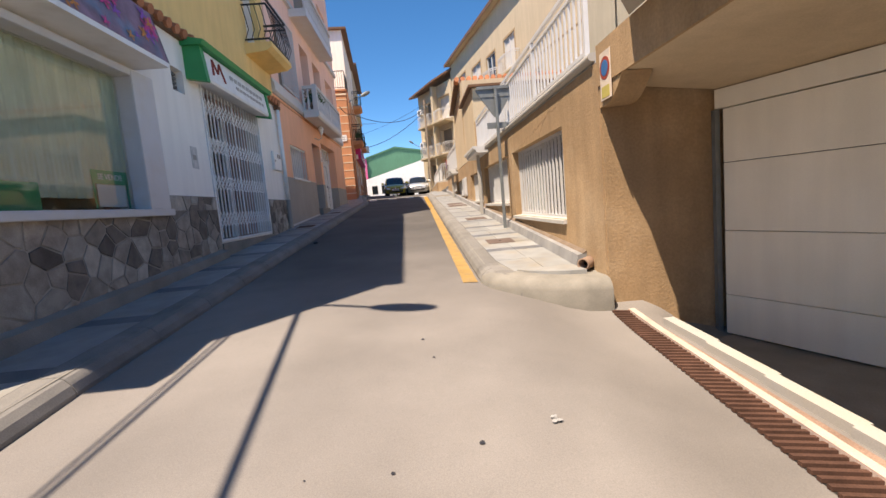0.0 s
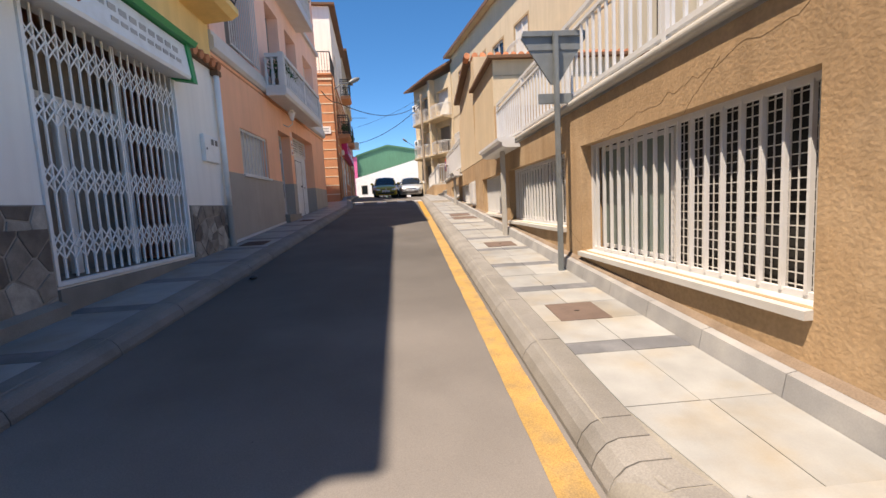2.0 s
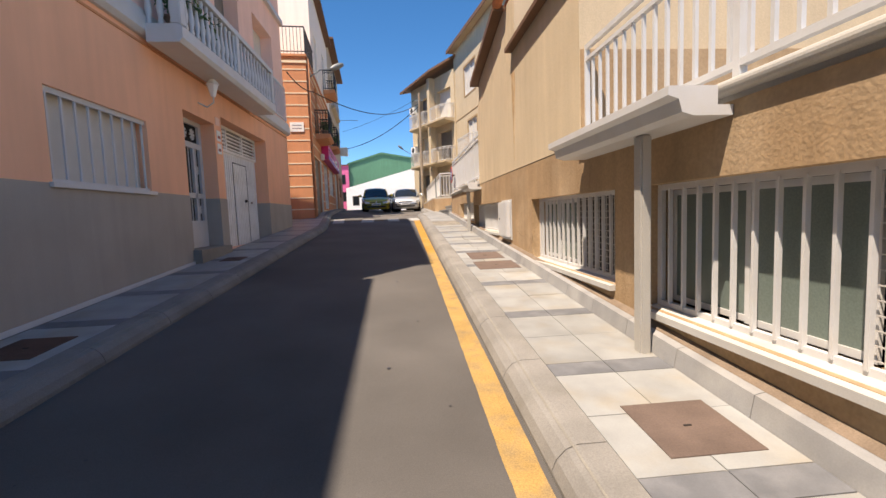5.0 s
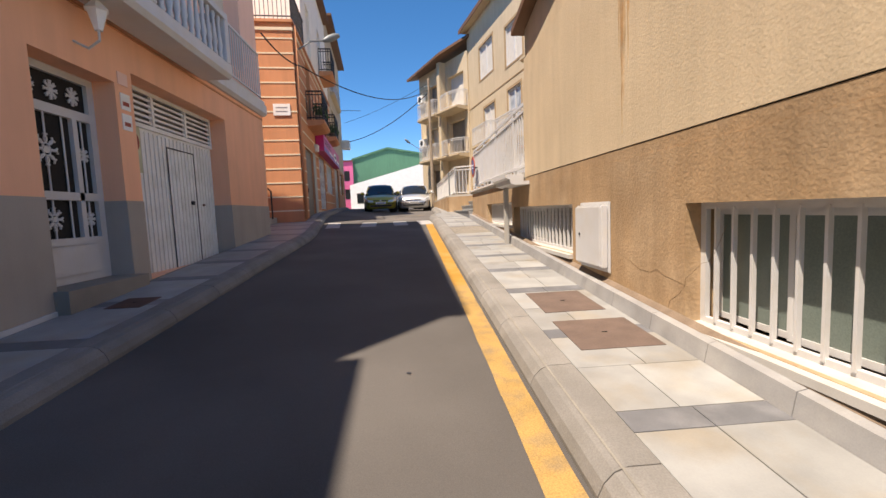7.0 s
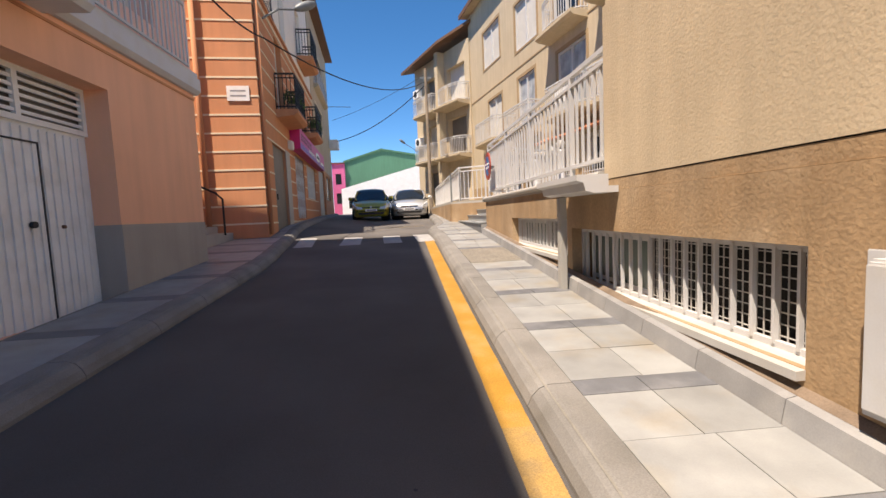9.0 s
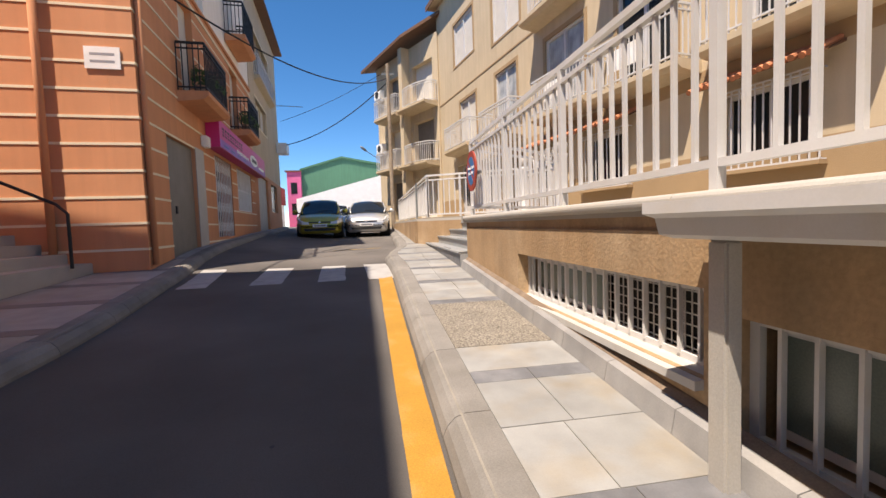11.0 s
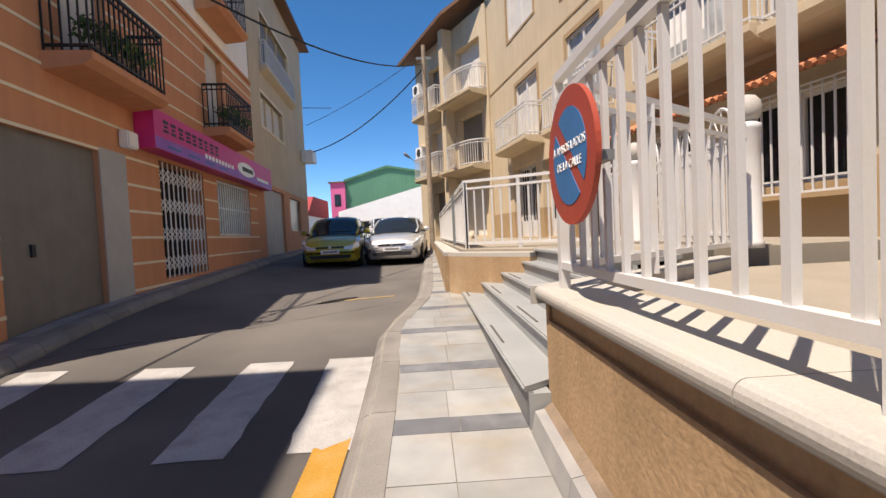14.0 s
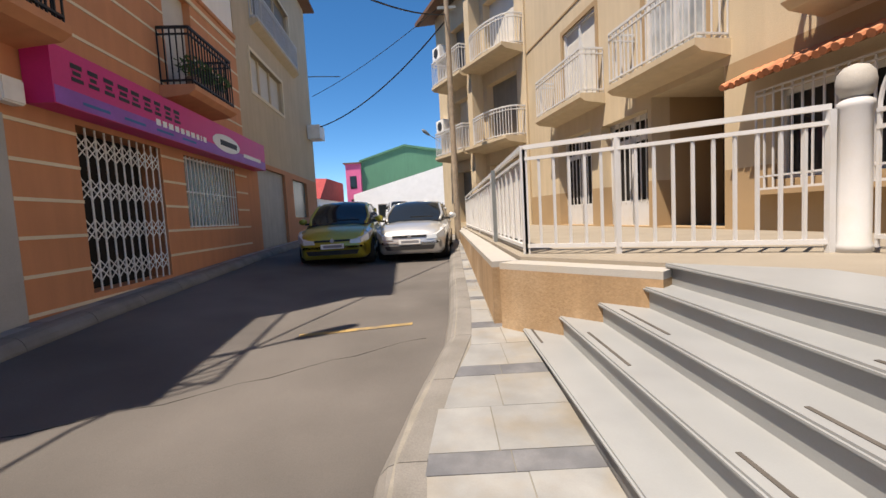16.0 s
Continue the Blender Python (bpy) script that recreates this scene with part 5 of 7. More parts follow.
# ground-floor window, door, garage
wn_ = part("window", box(BM(), -3.72, -3.7, PW[0], PW[1], PW[2], PW[3]), M["blind"], ph, "closed white roller blind")
for k in range(9):
    part("bar", box(BM(), -3.6, -3.58, PW[0] + 0.05 + k * 0.205, PW[0] + 0.075 + k * 0.205, PW[2] + 0.041, PW[3] - 0.061), M["white_paint"], wn_)
part("rail", box(BM(), -3.6, -3.58, PW[0], PW[1], PW[2], PW[2] + 0.04), M["white_paint"], wn_)
part("rail", box(BM(), -3.6, -3.58, PW[0], PW[1], PW[3] - 0.06, PW[3]), M["white_paint"], wn_)
part("window_sill", box(BM(), -3.7, -3.5, PW[0] - 0.05, PW[1] + 0.05, PW[2] - 0.05, PW[2] - 0.001), M["white_paint"], wn_)
dr = part("front_door", box(BM(), -3.9, -3.86, PD[0], PD[1], 1.5, PD[3]), M["dark"], ph, "white door with wrought scrolls over dark glass")
for (p, q, u, v) in ((16.0, 16.1, 1.5, 3.85), (17.1, 17.2, 1.5, 3.85), (16.1, 17.1, 3.77, 3.85), (16.1, 17.1, 3.34, 3.44), (16.1, 17.1, 1.5, 2.0), (16.82, 16.89, 2.0, 3.34), (16.1, 17.1, 2.42, 2.51)):
    part("door_frame", box(BM(), -3.859, -3.81, p, q, u, v), M["white_paint"], dr)
part("door_panel", box(BM(), -3.815, -3.803, 16.2, 17.0, 1.58, 1.92, 0.008), M["white_paint"], dr)
for cy, cz, big in ((16.46, 2.95, 1), (16.46, 2.21, 0.75), (16.98, 2.95, 0.5), (16.98, 2.21, 0.5), (16.3, 3.6, 0.6), (16.6, 3.6, 0.6), (16.9, 3.6, 0.6)):
    b = BM()
    for k in range(8):
        d = math.tau * k / 8 + 0.39
        oy, oz, rr_ = cy + 0.1 * big * math.cos(d), cz + 0.12 * big * math.sin(d), 0.055 * big
        tube(b, [(-3.84, oy + rr_ * math.cos(q), oz + rr_ * math.sin(q)) for q in [d + 0.6 + 5.0 * j / 9 for j in range(10)]], 0.011, 5)
    rod(b, (-3.846, cy, cz), (-3.834, cy, cz), 0.04 * big, 12)
    part("scrollwork", b, M["white_paint"], dr, "white wrought iron scrolls")
for y, z0, z1 in ((16.22, 2.0, 3.34), (16.7, 2.0, 3.34), (16.46, 2.0, 2.1), (16.46, 2.33, 2.8), (16.46, 3.1, 3.34), (16.98, 2.0, 3.34)):
    part("door_bar", rod(BM(), (-3.84, y, z0), (-3.84, y, z1), 0.011, 6), M["white_paint"], dr)
part("doorstep", box(BM(), -3.86, -3.4, 15.95, 17.25, 1.0, 1.5), M["concrete"], ph, "cement doorstep")
gd = part("garage_door", box(BM(), -3.9, -3.87, PG[0], PG[1], 1.3, 3.5), M["white_metal"], ph, "white ribbed metal garage door")
b = BM()
y = PG[0] + 0.05
while y < PG[1] - 0.08:
    box(b, -3.869, -3.85, y, y + 0.06, 1.36, 3.46)
    y += 0.11
part("rib", b, M["white_metal"], gd)
b = BM()
for (p, q, r, s) in ((18.78, 18.8, 1.4, 3.3), (19.62, 19.64, 1.4, 3.3), (18.78, 19.64, 3.3, 3.32)):
    box(b, -3.849, -3.843, p, q, r, s)
part("wicket_joint", b, M["ink"], gd)
part("door_knob", rod(BM(), (-3.85, 19.45, 2.45), (-3.81, 19.45, 2.45), 0.035, 10), M["ink"], gd)
part("lock", rod(BM(), (-3.85, 19.85, 2.42), (-3.82, 19.85, 2.42), 0.02, 10), M["brown_eave"], gd)
b = BM()
for (p, q, r, s) in ((PG[0], PG[1], 3.5, 3.56), (PG[0], PG[1], 4.0, 4.06), (PG[0], PG[0] + 0.06, 3.56, 4.0), (PG[1] - 0.06, PG[1], 3.56, 4.0), (18.45, 18.51, 3.56, 4.0), (19.4, 19.46, 3.56, 4.0)):
    box(b, -3.88, -3.83, p, q, r, s)
part("transom_frame", b, M["white_metal"], gd)
for k in range(5):
    part("slat", box(BM(), -3.87, -3.845, PG[0] + 0.06, PG[1] - 0.06, 3.59 + 0.082 * k, 3.625 + 0.082 * k), M["white_metal"], gd)
part("transom_back", box(BM(), -3.93, -3.92, PG[0], PG[1], 3.5, 4.06), M["grey_door"], gd)
part("vado_disc", rod(BM(), (-3.846, 17.93, 3.28), (-3.842, 17.93, 3.28), 0.16, 24), M["red"], gd, "faded red no-parking disc")
part("vado_plate", box(BM(), -3.849, -3.8465, 17.78, 18.12, 2.85, 3.5), mat("plate_pale", (0.62, 0.6, 0.4), 0.6, vary=0.15), gd)
for z in (3.55, 3.3):
    nb = thing("door_plaque", (-3.55, 17.4, z), "small white plaque with red print beside the door", "plaque", "door plaques")
    part("plate", box(BM(), -3.549, -3.54, 17.28, 17.46, z, z + 0.2), M["white_metal"], nb)
    part("print_bar", box(BM(), -3.5398, -3.538, 17.31, 17.43, z + 0.05, z + 0.1), M["red"], nb)
nb = thing("house_number", (-3.55, 17.36, 3.9), "small blank tile beside the door", "plaque")
part("plate", box(BM(), -3.549, -3.54, 17.26, 17.44, 3.85, 4.0), M["pale_pink"], nb)
wl = thing("wall_lantern", (-3.5, 16.6, 4.15), "white wall lantern on a curled bracket", "lamp")
part("bracket", tube(BM(), [(-3.549, 16.6, 4.1), (-3.4, 16.6, 4.02), (-3.28, 16.6, 4.1), (-3.28, 16.6, 4.2)], 0.014, 6), M["white_paint"], wl)
part("lantern", lathe(BM(), (-3.28, 16.6, 4.2), [(0.04, 0), (0.1, 0.2), (0.12, 0.21), (0.06, 0.28), (0.015, 0.33)], 6), M["white_metal"], wl)


# ---- orange house, turned a little ----
oh = turned("orange_house", (-3.5, 25.95, 0), 4.3, "orange house with cream bands, iron balconies and a shop", "house")
OD, OG, OW, OD2, OW3 = (1.2, 2.98, 2.0, 4.56), (4.7, 6.66, 2.44, 4.72), (7.45, 9.95, 3.28, 4.72), (11.6, 14.4, 2.0, 5.0), (15.4, 17.6, 3.5, 4.95)
BW = [(11.75, 14.9, 7.2, 8.35), (12.2, 16.5, 9.6, 11.4)]
DO = [(2.4, 3.4, 5.7, 7.9), (7.2, 8.3, 5.9, 8.0)]
DU = [(7.2, 8.3, 8.95, 11.0), (3.6, 4.6, 8.4, 10.5)]
lpart("wall", holed(BM(), -0.4, 0.0, (0.0, 10.7), 1.0, 8.2, [OD, OG, OW] + DO), M["orange"], oh)
lpart("upper_wall", holed(BM(), -0.4, -0.02, (2.3, 10.69), 8.3, 12.45, DU), M["white_wall"], oh, "whitewashed top storey")
lpart("upper_side_wall", box(BM(), -7.5, -0.401, 2.3, 2.6, 8.3, 12.45), M["white_wall"], oh, "whitewashed top storey")
lpart("terrace_slab", box(BM(), -7.5, 0.05, -0.06, 10.69, 8.201, 8.299, 0.01), M["orange"], oh, "projecting slab of the roof terrace")
lpart("cornice", box(BM(), 0.001, 0.03, 0.0, 10.69, 7.97, 8.06), M["cream_line"], oh)
lpart("cornice", box(BM(), -7.4, 0.03, -0.03, -0.001, 7.97, 8.06), M["cream_line"], oh)
tr_ = lpart("terrace_railing", bar(BM(), (0.0, 0.0, 9.32), (0.0, 2.6, 9.32), 0.04), M["iron"], oh, "black iron railing of the roof terrace")
lpart("rail", bar(BM(), (-6.0, 0.0, 9.32), (0.0, 0.0, 9.32), 0.04), M["iron"], tr_)
lpart("rail", bar(BM(), (-6.0, 0.0, 8.4), (0.0, 0.0, 8.4), 0.03), M["iron"], tr_)
lpart("rail", bar(BM(), (0.0, 0.0, 8.4), (0.0, 2.6, 8.4), 0.03), M["iron"], tr_)
for k in range(46):
    lpart("baluster", bar(BM(), (-0.13 * k, 0.0, 8.3), (-0.13 * k, 0.0, 9.31), 0.018), M["iron"], tr_)
for k in range(1, 20):
    lpart("baluster", bar(BM(), (0.0, 0.13 * k, 8.3), (0.0, 0.13 * k, 9.31), 0.018), M["iron"], tr_)
lpart("beige_wall", holed(BM(), -0.4, 0.0, (10.7, 19.5), 5.15, 13.0, BW), M["cream"], oh, "beige rendered upper storeys")
lpart("base_wall", holed(BM(), -0.4, 0.0, (10.7, 19.5), 1.0, 5.15, [OD2, OW3]), M["orange"], oh)
lpart("side_wall", box(BM(), -7.5, -0.401, 0.0, 0.35, 1.0, 8.2), M["orange"], oh)
lpart("far_wall", box(BM(), -7.5, -0.401, 19.15, 19.5, 1.0, 13.0), M["cream"], oh)
lpart("step_wall", box(BM(), -7.5, -0.401, 10.7, 11.0, 10.5, 13.0), M["cream"], oh)
lpart("rear_wall", box(BM(), -7.8, -7.5, 0, 19.5, 1.0, 10.5), M["cream"], oh)
lpart("roof", box(BM(), -7.8, 0.3, 2.1, 10.49, 12.46, 12.58), M["brown_eave"], oh, "dark brown eave")
lpart("beige_roof", hexa(BM(), [(-7.8, 10.5, 13.01), (0.45, 10.5, 13.01), (0.45, 19.8, 13.01), (-7.8, 19.8, 13.01), (-7.8, 10.5, 13.2), (0.45, 10.5, 13.12), (0.45, 19.8, 13.12), (-7.8, 19.8, 13.2)]), M["brown_eave"], oh, "dark brown eave")
z = 2.34
k = 0
while z < 7.9:
    segs, s = [], 0.0
    for (a, c, lo, hi) in sorted([OD, OG, OW] + DO):
        if lo - 0.02 < z < hi + 0.02:
            if a > s:
                segs.append((s, a))
            s = max(s, c + (0.67 if (a, c) == OD[:2] else 0))
    segs.append((s, 10.7))
    for a, c in segs:
        lpart("cream_band", box(BM(), 0.0, 0.012, a, c, z - 0.022, z + 0.022), M["cream_line"], oh)
    lpart("cream_band", box(BM(), -7.4, 0.012, -0.012, 0.0, z - 0.022, z + 0.022), M["cream_line"], oh)
    z += 0.449
dd = lpart("metal_door", box(BM(), -0.12, -0.08, *OD), M["grey_door"], oh, "plain brown-grey metal shop door")
lpart("door_jamb", box(BM(), -0.05, 0.016, 2.981, 3.64, 2.0, 4.62), mat("pale_grey_panel", (0.42, 0.42, 0.4), 0.6, vary=0.06), oh, "pale grey panel beside the door")
lpart("door_handle", box(BM(), -0.08, -0.05, 1.7, 1.76, 3.0, 3.16), M["ink"], dd)
# near-black sheet that paints the shade inside the shop openings
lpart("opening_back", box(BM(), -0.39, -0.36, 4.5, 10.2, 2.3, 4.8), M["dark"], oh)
g1 = lpart("scissor_grille", scissor(BM(), -0.04, OG[0] + 0.03, OG[1] - 0.03, OG[2], OG[3], 10), M["white_metal"], oh, "white folding shop grille")
b = BM()
for k in range(17):
    y = OW[0] + (OW[1] - OW[0]) * k / 16
    box(b, -0.05, -0.025, y - 0.012, y + 0.012, OW[2], OW[3])
for z in (OW[2] + 0.02, OW[3] - 0.05, (OW[2] + OW[3]) / 2):
    box(b, -0.055, -0.03, OW[0], OW[1], z - 0.012, z + 0.012)
lpart("window_grille", b, M["white_metal"], oh, "white barred shop window")
lpart("window_pane", box(BM(), -0.2, -0.19, *OW), M["frosted"], oh)
lpart("roller_door", box(BM(), -0.15, -0.1, *OD2), mat("grey_shutter", (0.42, 0.4, 0.36), 0.6, vary=0.06, streak=0.1), oh, "pale grey roller door")
lpart("far_window", box(BM(), -0.15, -0.1, *OW3), M["frosted"], oh)
for (a, c, lo, hi) in DO + DU:
    lpart("balcony_door", box(BM(), -0.2, -0.15, a, c, lo, hi), M["blind"], oh, "closed white roller blind")
for (a, c, lo, hi) in BW:
    wv = lpart("window", box(BM(), -0.2, -0.15, a, c, lo, hi), M["blind"] if lo < 9 else M["grey_door"], oh)
    b = BM()
    for (p, q, r, s) in ((a - 0.08, a, lo - 0.1, hi + 0.1), (c, c + 0.08, lo - 0.1, hi + 0.1), (a, c, lo - 0.1, lo), (a, c, hi, hi + 0.1)):
        box(b, -0.05, 0.03, p, q, r, s)
    lpart("window_frame", b, M["cream_line"], wv)
    for f in (0.33, 0.66):
        lpart("mullion", box(BM(), -0.15, -0.1, a + (c - a) * f - 0.06, a + (c - a) * f + 0.06, lo, hi), M["cream"], wv)
balcony(oh, 0.0, 1, 12.0, 16.8, 9.35, 0.25, M["white_paint"], M["cream"], 0.9)
for y0, y1, z in ((2.0, 3.95, 5.65), (6.85, 8.75, 5.88), (6.85, 8.75, 8.9)):
    balcony(oh, 0.0, 1, y0, y1, z, 0.62, M["iron"], M["orange"], 1.02, 0.12, label="black iron balcony on an orange slab")
wm = oh.matrix_basis
for k, (x, y, z) in enumerate(((0.35, 2.5, 5.651), (0.4, 2.95, 5.651), (0.4, 3.4, 5.651), (0.4, 7.3, 5.881), (0.4, 7.8, 5.881), (0.4, 8.3, 5.881), (0.6, 8.9, 5.6))):
    if k < 6:
        potted(wm @ Vector((x, y, z)), 50 + k, "leafy plant in a terracotta pot on the iron balcony", 0.26)
# magenta signboard
ms = turned("shop_signboard", (-3.5, 25.95, 0), 4.3, "long magenta and violet shop signboard over grilled windows", "sign")
lpart("box", box(BM(), 0.013, 0.34, 3.95, 11.3, 4.8, 5.5), M["magenta"], ms)
lpart("violet_band", box(BM(), 0.3401, 0.343, 3.97, 11.28, 4.81, 5.02), mat("violet_print", (0.3, 0.1, 0.45), 0.5, vary=0.1), ms, "violet lower band")
y = 4.25
for w in (0.2, 0.19, 0.2, 0.23, 0.2, 0.21, 0.18, 0.21, 0.2):
    lpart("print_bar", box(BM(), 0.3431, 0.345, y, y + w, 5.14, 5.19), M["ink"], ms)
    lpart("print_bar", box(BM(), 0.3431, 0.345, y + 0.03, y + w - 0.04, 5.22, 5.27), M["ink"], ms)
    lpart("print_bar", box(BM(), 0.3431, 0.345, y, y + w - 0.01, 5.3, 5.36), M["ink"], ms)
    y += 0.29
y = 6.0
for w in (0.13, 0.12, 0.14, 0.13, 0.12, 0.13, 0.14, 0.11, 0.05, 0.13):
    lpart("print_bar", box(BM(), 0.3431, 0.345, y, y + w, 4.98, 5.08), M["letter"], ms)
    y += w + 0.06
b = prism(BM(), [(8.75 + 0.72 * math.cos(a), 5.12 + 0.19 * math.sin(a)) for a in [math.tau * k / 28 for k in range(28)]], 0.3431, 0.346, "x")
lpart("oval", b, M["letter"], ms, "white oval")
lpart("print_bar", box(BM(), 0.3461, 0.348, 8.4, 9.3, 5.06, 5.18), M["ink"], ms)
lpart("print_bar", box(BM(), 0.3431, 0.345, 9.7, 10.9, 4.96, 5.05), M["letter"], ms)
for k in range(4):
    lpart("print_bar", box(BM(), 0.3431, 0.345, 4.4 + 0.8 * k, 4.9 + 0.8 * k, 4.88, 4.92), M["blue"], ms)
al = turned("alarm_box", (-3.5, 25.95, 0), 4.3, "small white box on the wall beside the signboard", "alarm box")
lpart("body", box(BM(), 0.001, 0.16, 3.5, 3.8, 4.72, 5.0, 0.02), M["white_metal"], al)
# street plaque, drainpipe, side steps
sp = turned("street_plaque", (-3.5, 25.95, 0), 4.3, "white street name plaque on the orange side wall", "plaque")
lpart("plate", box(BM(), -0.72, -0.2, -0.03, -0.0125, 5.36, 5.72), M["white_metal"], sp)
for z in (5.6, 5.48):
    lpart("print_bar", box(BM(), -0.64, -0.28, -0.032, -0.0302, z - 0.02, z + 0.02), mat("grey_print", (0.3, 0.3, 0.32), 0.6), sp)
od = turned("downpipe", (-3.5, 25.95, 0), 4.3, "orange painted downpipe at the house corner", "pipe")
lpart("pipe", rod(BM(), (0.06, 0.12, 2.05), (0.06, 0.12, 8.19), 0.05, 10), M["orange"], od, smooth=True)
od2 = turned("downpipe", (-3.5, 25.95, 0), 4.3, "orange painted downpipe on the side wall", "pipe")
lpart("pipe", rod(BM(), (-1.35, -0.09, 2.3), (-1.35, -0.09, 8.19), 0.06, 10), M["orange"], od2, smooth=True)
st = thing("alley_steps", (-5, 24.5, 1.9), "pale stone steps up the alley between the houses", "stairs")
for k in range(5):
    part("tread", box(BM(), -9.5, -4.35 - 0.35 * k, 23.6, 25.9, 1.8, 2.14 + 0.17 * k, 0.008), M["coping"], st)
hr = thing("handrail", (-4.4, 25.4, 2.1), "dark iron handrail beside the alley steps", "handrail")
part("rail", tube(BM(), [(-4.3, 25.3, 2.1), (-4.3, 25.3, 2.95), (-4.45, 25.3, 3.1), (-6.5, 25.3, 4.1)], 0.025, 8), M["iron"], hr)
solid("wall_alley", box(BM(), -16, -15.7, 20, 28, 0, 6), M["white_wall"], "white wall closing the alley", "wall", "structure")


# ---- apartment block on the right, turned towards the street ----
ah = turned("apartment_block", (5.45, 31.6, 0), 9.9, "cream apartment block with white balconies and a tan base", "house")
GF = [(4.1, 5.97, 2.8, 5.2), (1.9, 3.62, 2.8, 5.12), (0.03, 1.78, 2.8, 5.3), (-2.25, -0.78, 3.48, 4.68), (-4.7, -3.2, 3.48, 4.68), (-8.5, -7.0, 3.48, 4.68)]
F1 = [(3.75, 5.45, 5.95, 7.95), (0.36, 1.92, 5.72, 8.0), (-3.2, -1.4, 5.75, 7.9), (-6.0, -4.4, 5.6, 7.8), (-9, -7.5, 5.6, 7.8)]
F2 = [(3.85, 6.0, 9.7, 11.5), (0.1, 2.08, 9.2, 11.1), (-2.8, -1.2, 8.7, 10.8), (-6.0, -4.4, 9.0, 10.8)]
lpart("wall", holed(BM(), 0.0, 0.4, (-13, 8.3), 3.7, 13.3, GF + F1 + F2), M["cream"], ah)
lpart("tan_base", holed(BM(), -0.004, 0.4, (-13, 8.3), 1.6, 3.7, GF), M["tan"], ah, "tan painted base")
# inner wall coloured dark, in place of the rooms' own dimness
lpart("inner_wall", box(BM(), 1.6, 1.7, -13, 8.3, 1.6, 13.3), mat("painted_room_shade", (0.08, 0.07, 0.06), 0.9), ah)
lpart("end_wall", box(BM(), 0.401, 9, 8.0, 8.3, 1.6, 13.3), M["cream"], ah)
lpart("near_wall", box(BM(), 0.401, 9, -13, -12.7, 1.6, 13.3), M["cream"], ah)
lpart("string_course", box(BM(), -0.02, 0.0, -13, 8.3, 8.45, 8.5), M["tan"], ah)
lpart("tan_band", box(BM(), -0.006, -0.001, -13, 0.0, 5.0, 5.28), M["tan"], ah)
lpart("soffit", box(BM(), -0.45, 9, -13, 8.5, 13.3, 13.36), M["cream"], ah)
lpart("roof", hexa(BM(), [(-0.45, -13, 13.361), (9, -13, 13.361), (9, 8.5, 13.361), (-0.45, 8.5, 13.361), (-0.45, -13, 13.45), (9, -13, 15.1), (9, 8.5, 15.1), (-0.45, 8.5, 13.45)]), M["tile_roof"], ah)
lpart("eave_board", box(BM(), -0.49, -0.451, -13, 8.5, 13.24, 13.47), M["brown_eave"], ah)
for n, (a, c, lo, hi) in enumerate(F1 + F2):
    wv = lpart("window", box(BM(), 0.1, 0.14, a, c, lo, hi), M["blind"] if n in (0, 5, 6, 8) else M["net"] if n in (1, 2) else M["car_glass"], ah)
    b = BM()
    for (p, q, r, s) in ((a, a + 0.07, lo, hi), (c - 0.07, c, lo, hi), (a + 0.07, c - 0.07, hi - 0.07, hi), (a + 0.07, c - 0.07, lo, lo + 0.09), ((a + c) / 2 - 0.04, (a + c) / 2 + 0.04, lo + 0.09, hi - 0.07)):
        box(b, 0.04, 0.098, p, q, r, s)
    lpart("window_frame", b, M["white_paint"], wv)
    b = BM()
    for (p, q, r, s) in ((a - 0.12, a, lo - 0.02, hi + 0.12), (c, c + 0.12, lo - 0.02, hi + 0.12), (a, c, hi, hi + 0.12), (a - 0.12, c + 0.12, lo - 0.1, lo - 0.021)):
        box(b, -0.02, 0.02, p, q, r, s)
    lpart("window_surround", b, M["tan"], wv)
for a, c, lo, hi in GF[:2]:
    dv = lpart("entrance_door", box(BM(), 0.32, 0.35, a, c, lo, hi), M["dark"], ah, "white barred entrance door over dark glass")
    b = BM()
    for (p, q, r, s) in ((a, a + 0.1, lo, hi), (c - 0.1, c, lo, hi), (a, c, hi - 0.1, hi), (a, c, lo, lo + 0.55), (a, c, 4.6, 4.7), ((a + c) / 2 - 0.05, (a + c) / 2 + 0.05, lo, hi)):
        box(b, 0.24, 0.3, p, q, r, s)
    lpart("door_frame", b, M["white_paint"], dv)
    for k in range(1, 9):
        y = a + (c - a) * k / 9
        lpart("door_bar", box(BM(), 0.22, 0.24, y - 0.012, y + 0.012, lo + 0.5, hi), M["white_paint"], dv)
lpart("passage_ceiling", box(BM(), 0.401, 1.59, 0.03, 1.78, 5.3, 5.35), M["cream"], ah)
lpart("passage_wall", box(BM(), 0.401, 1.59, 1.781, 1.88, 1.6, 5.35), M["tan"], ah, "tan side wall of the passage")
lpart("passage_wall", box(BM(), 0.401, 1.59, -0.07, 0.029, 1.6, 5.35), M["tan"], ah, "tan side wall of the passage")
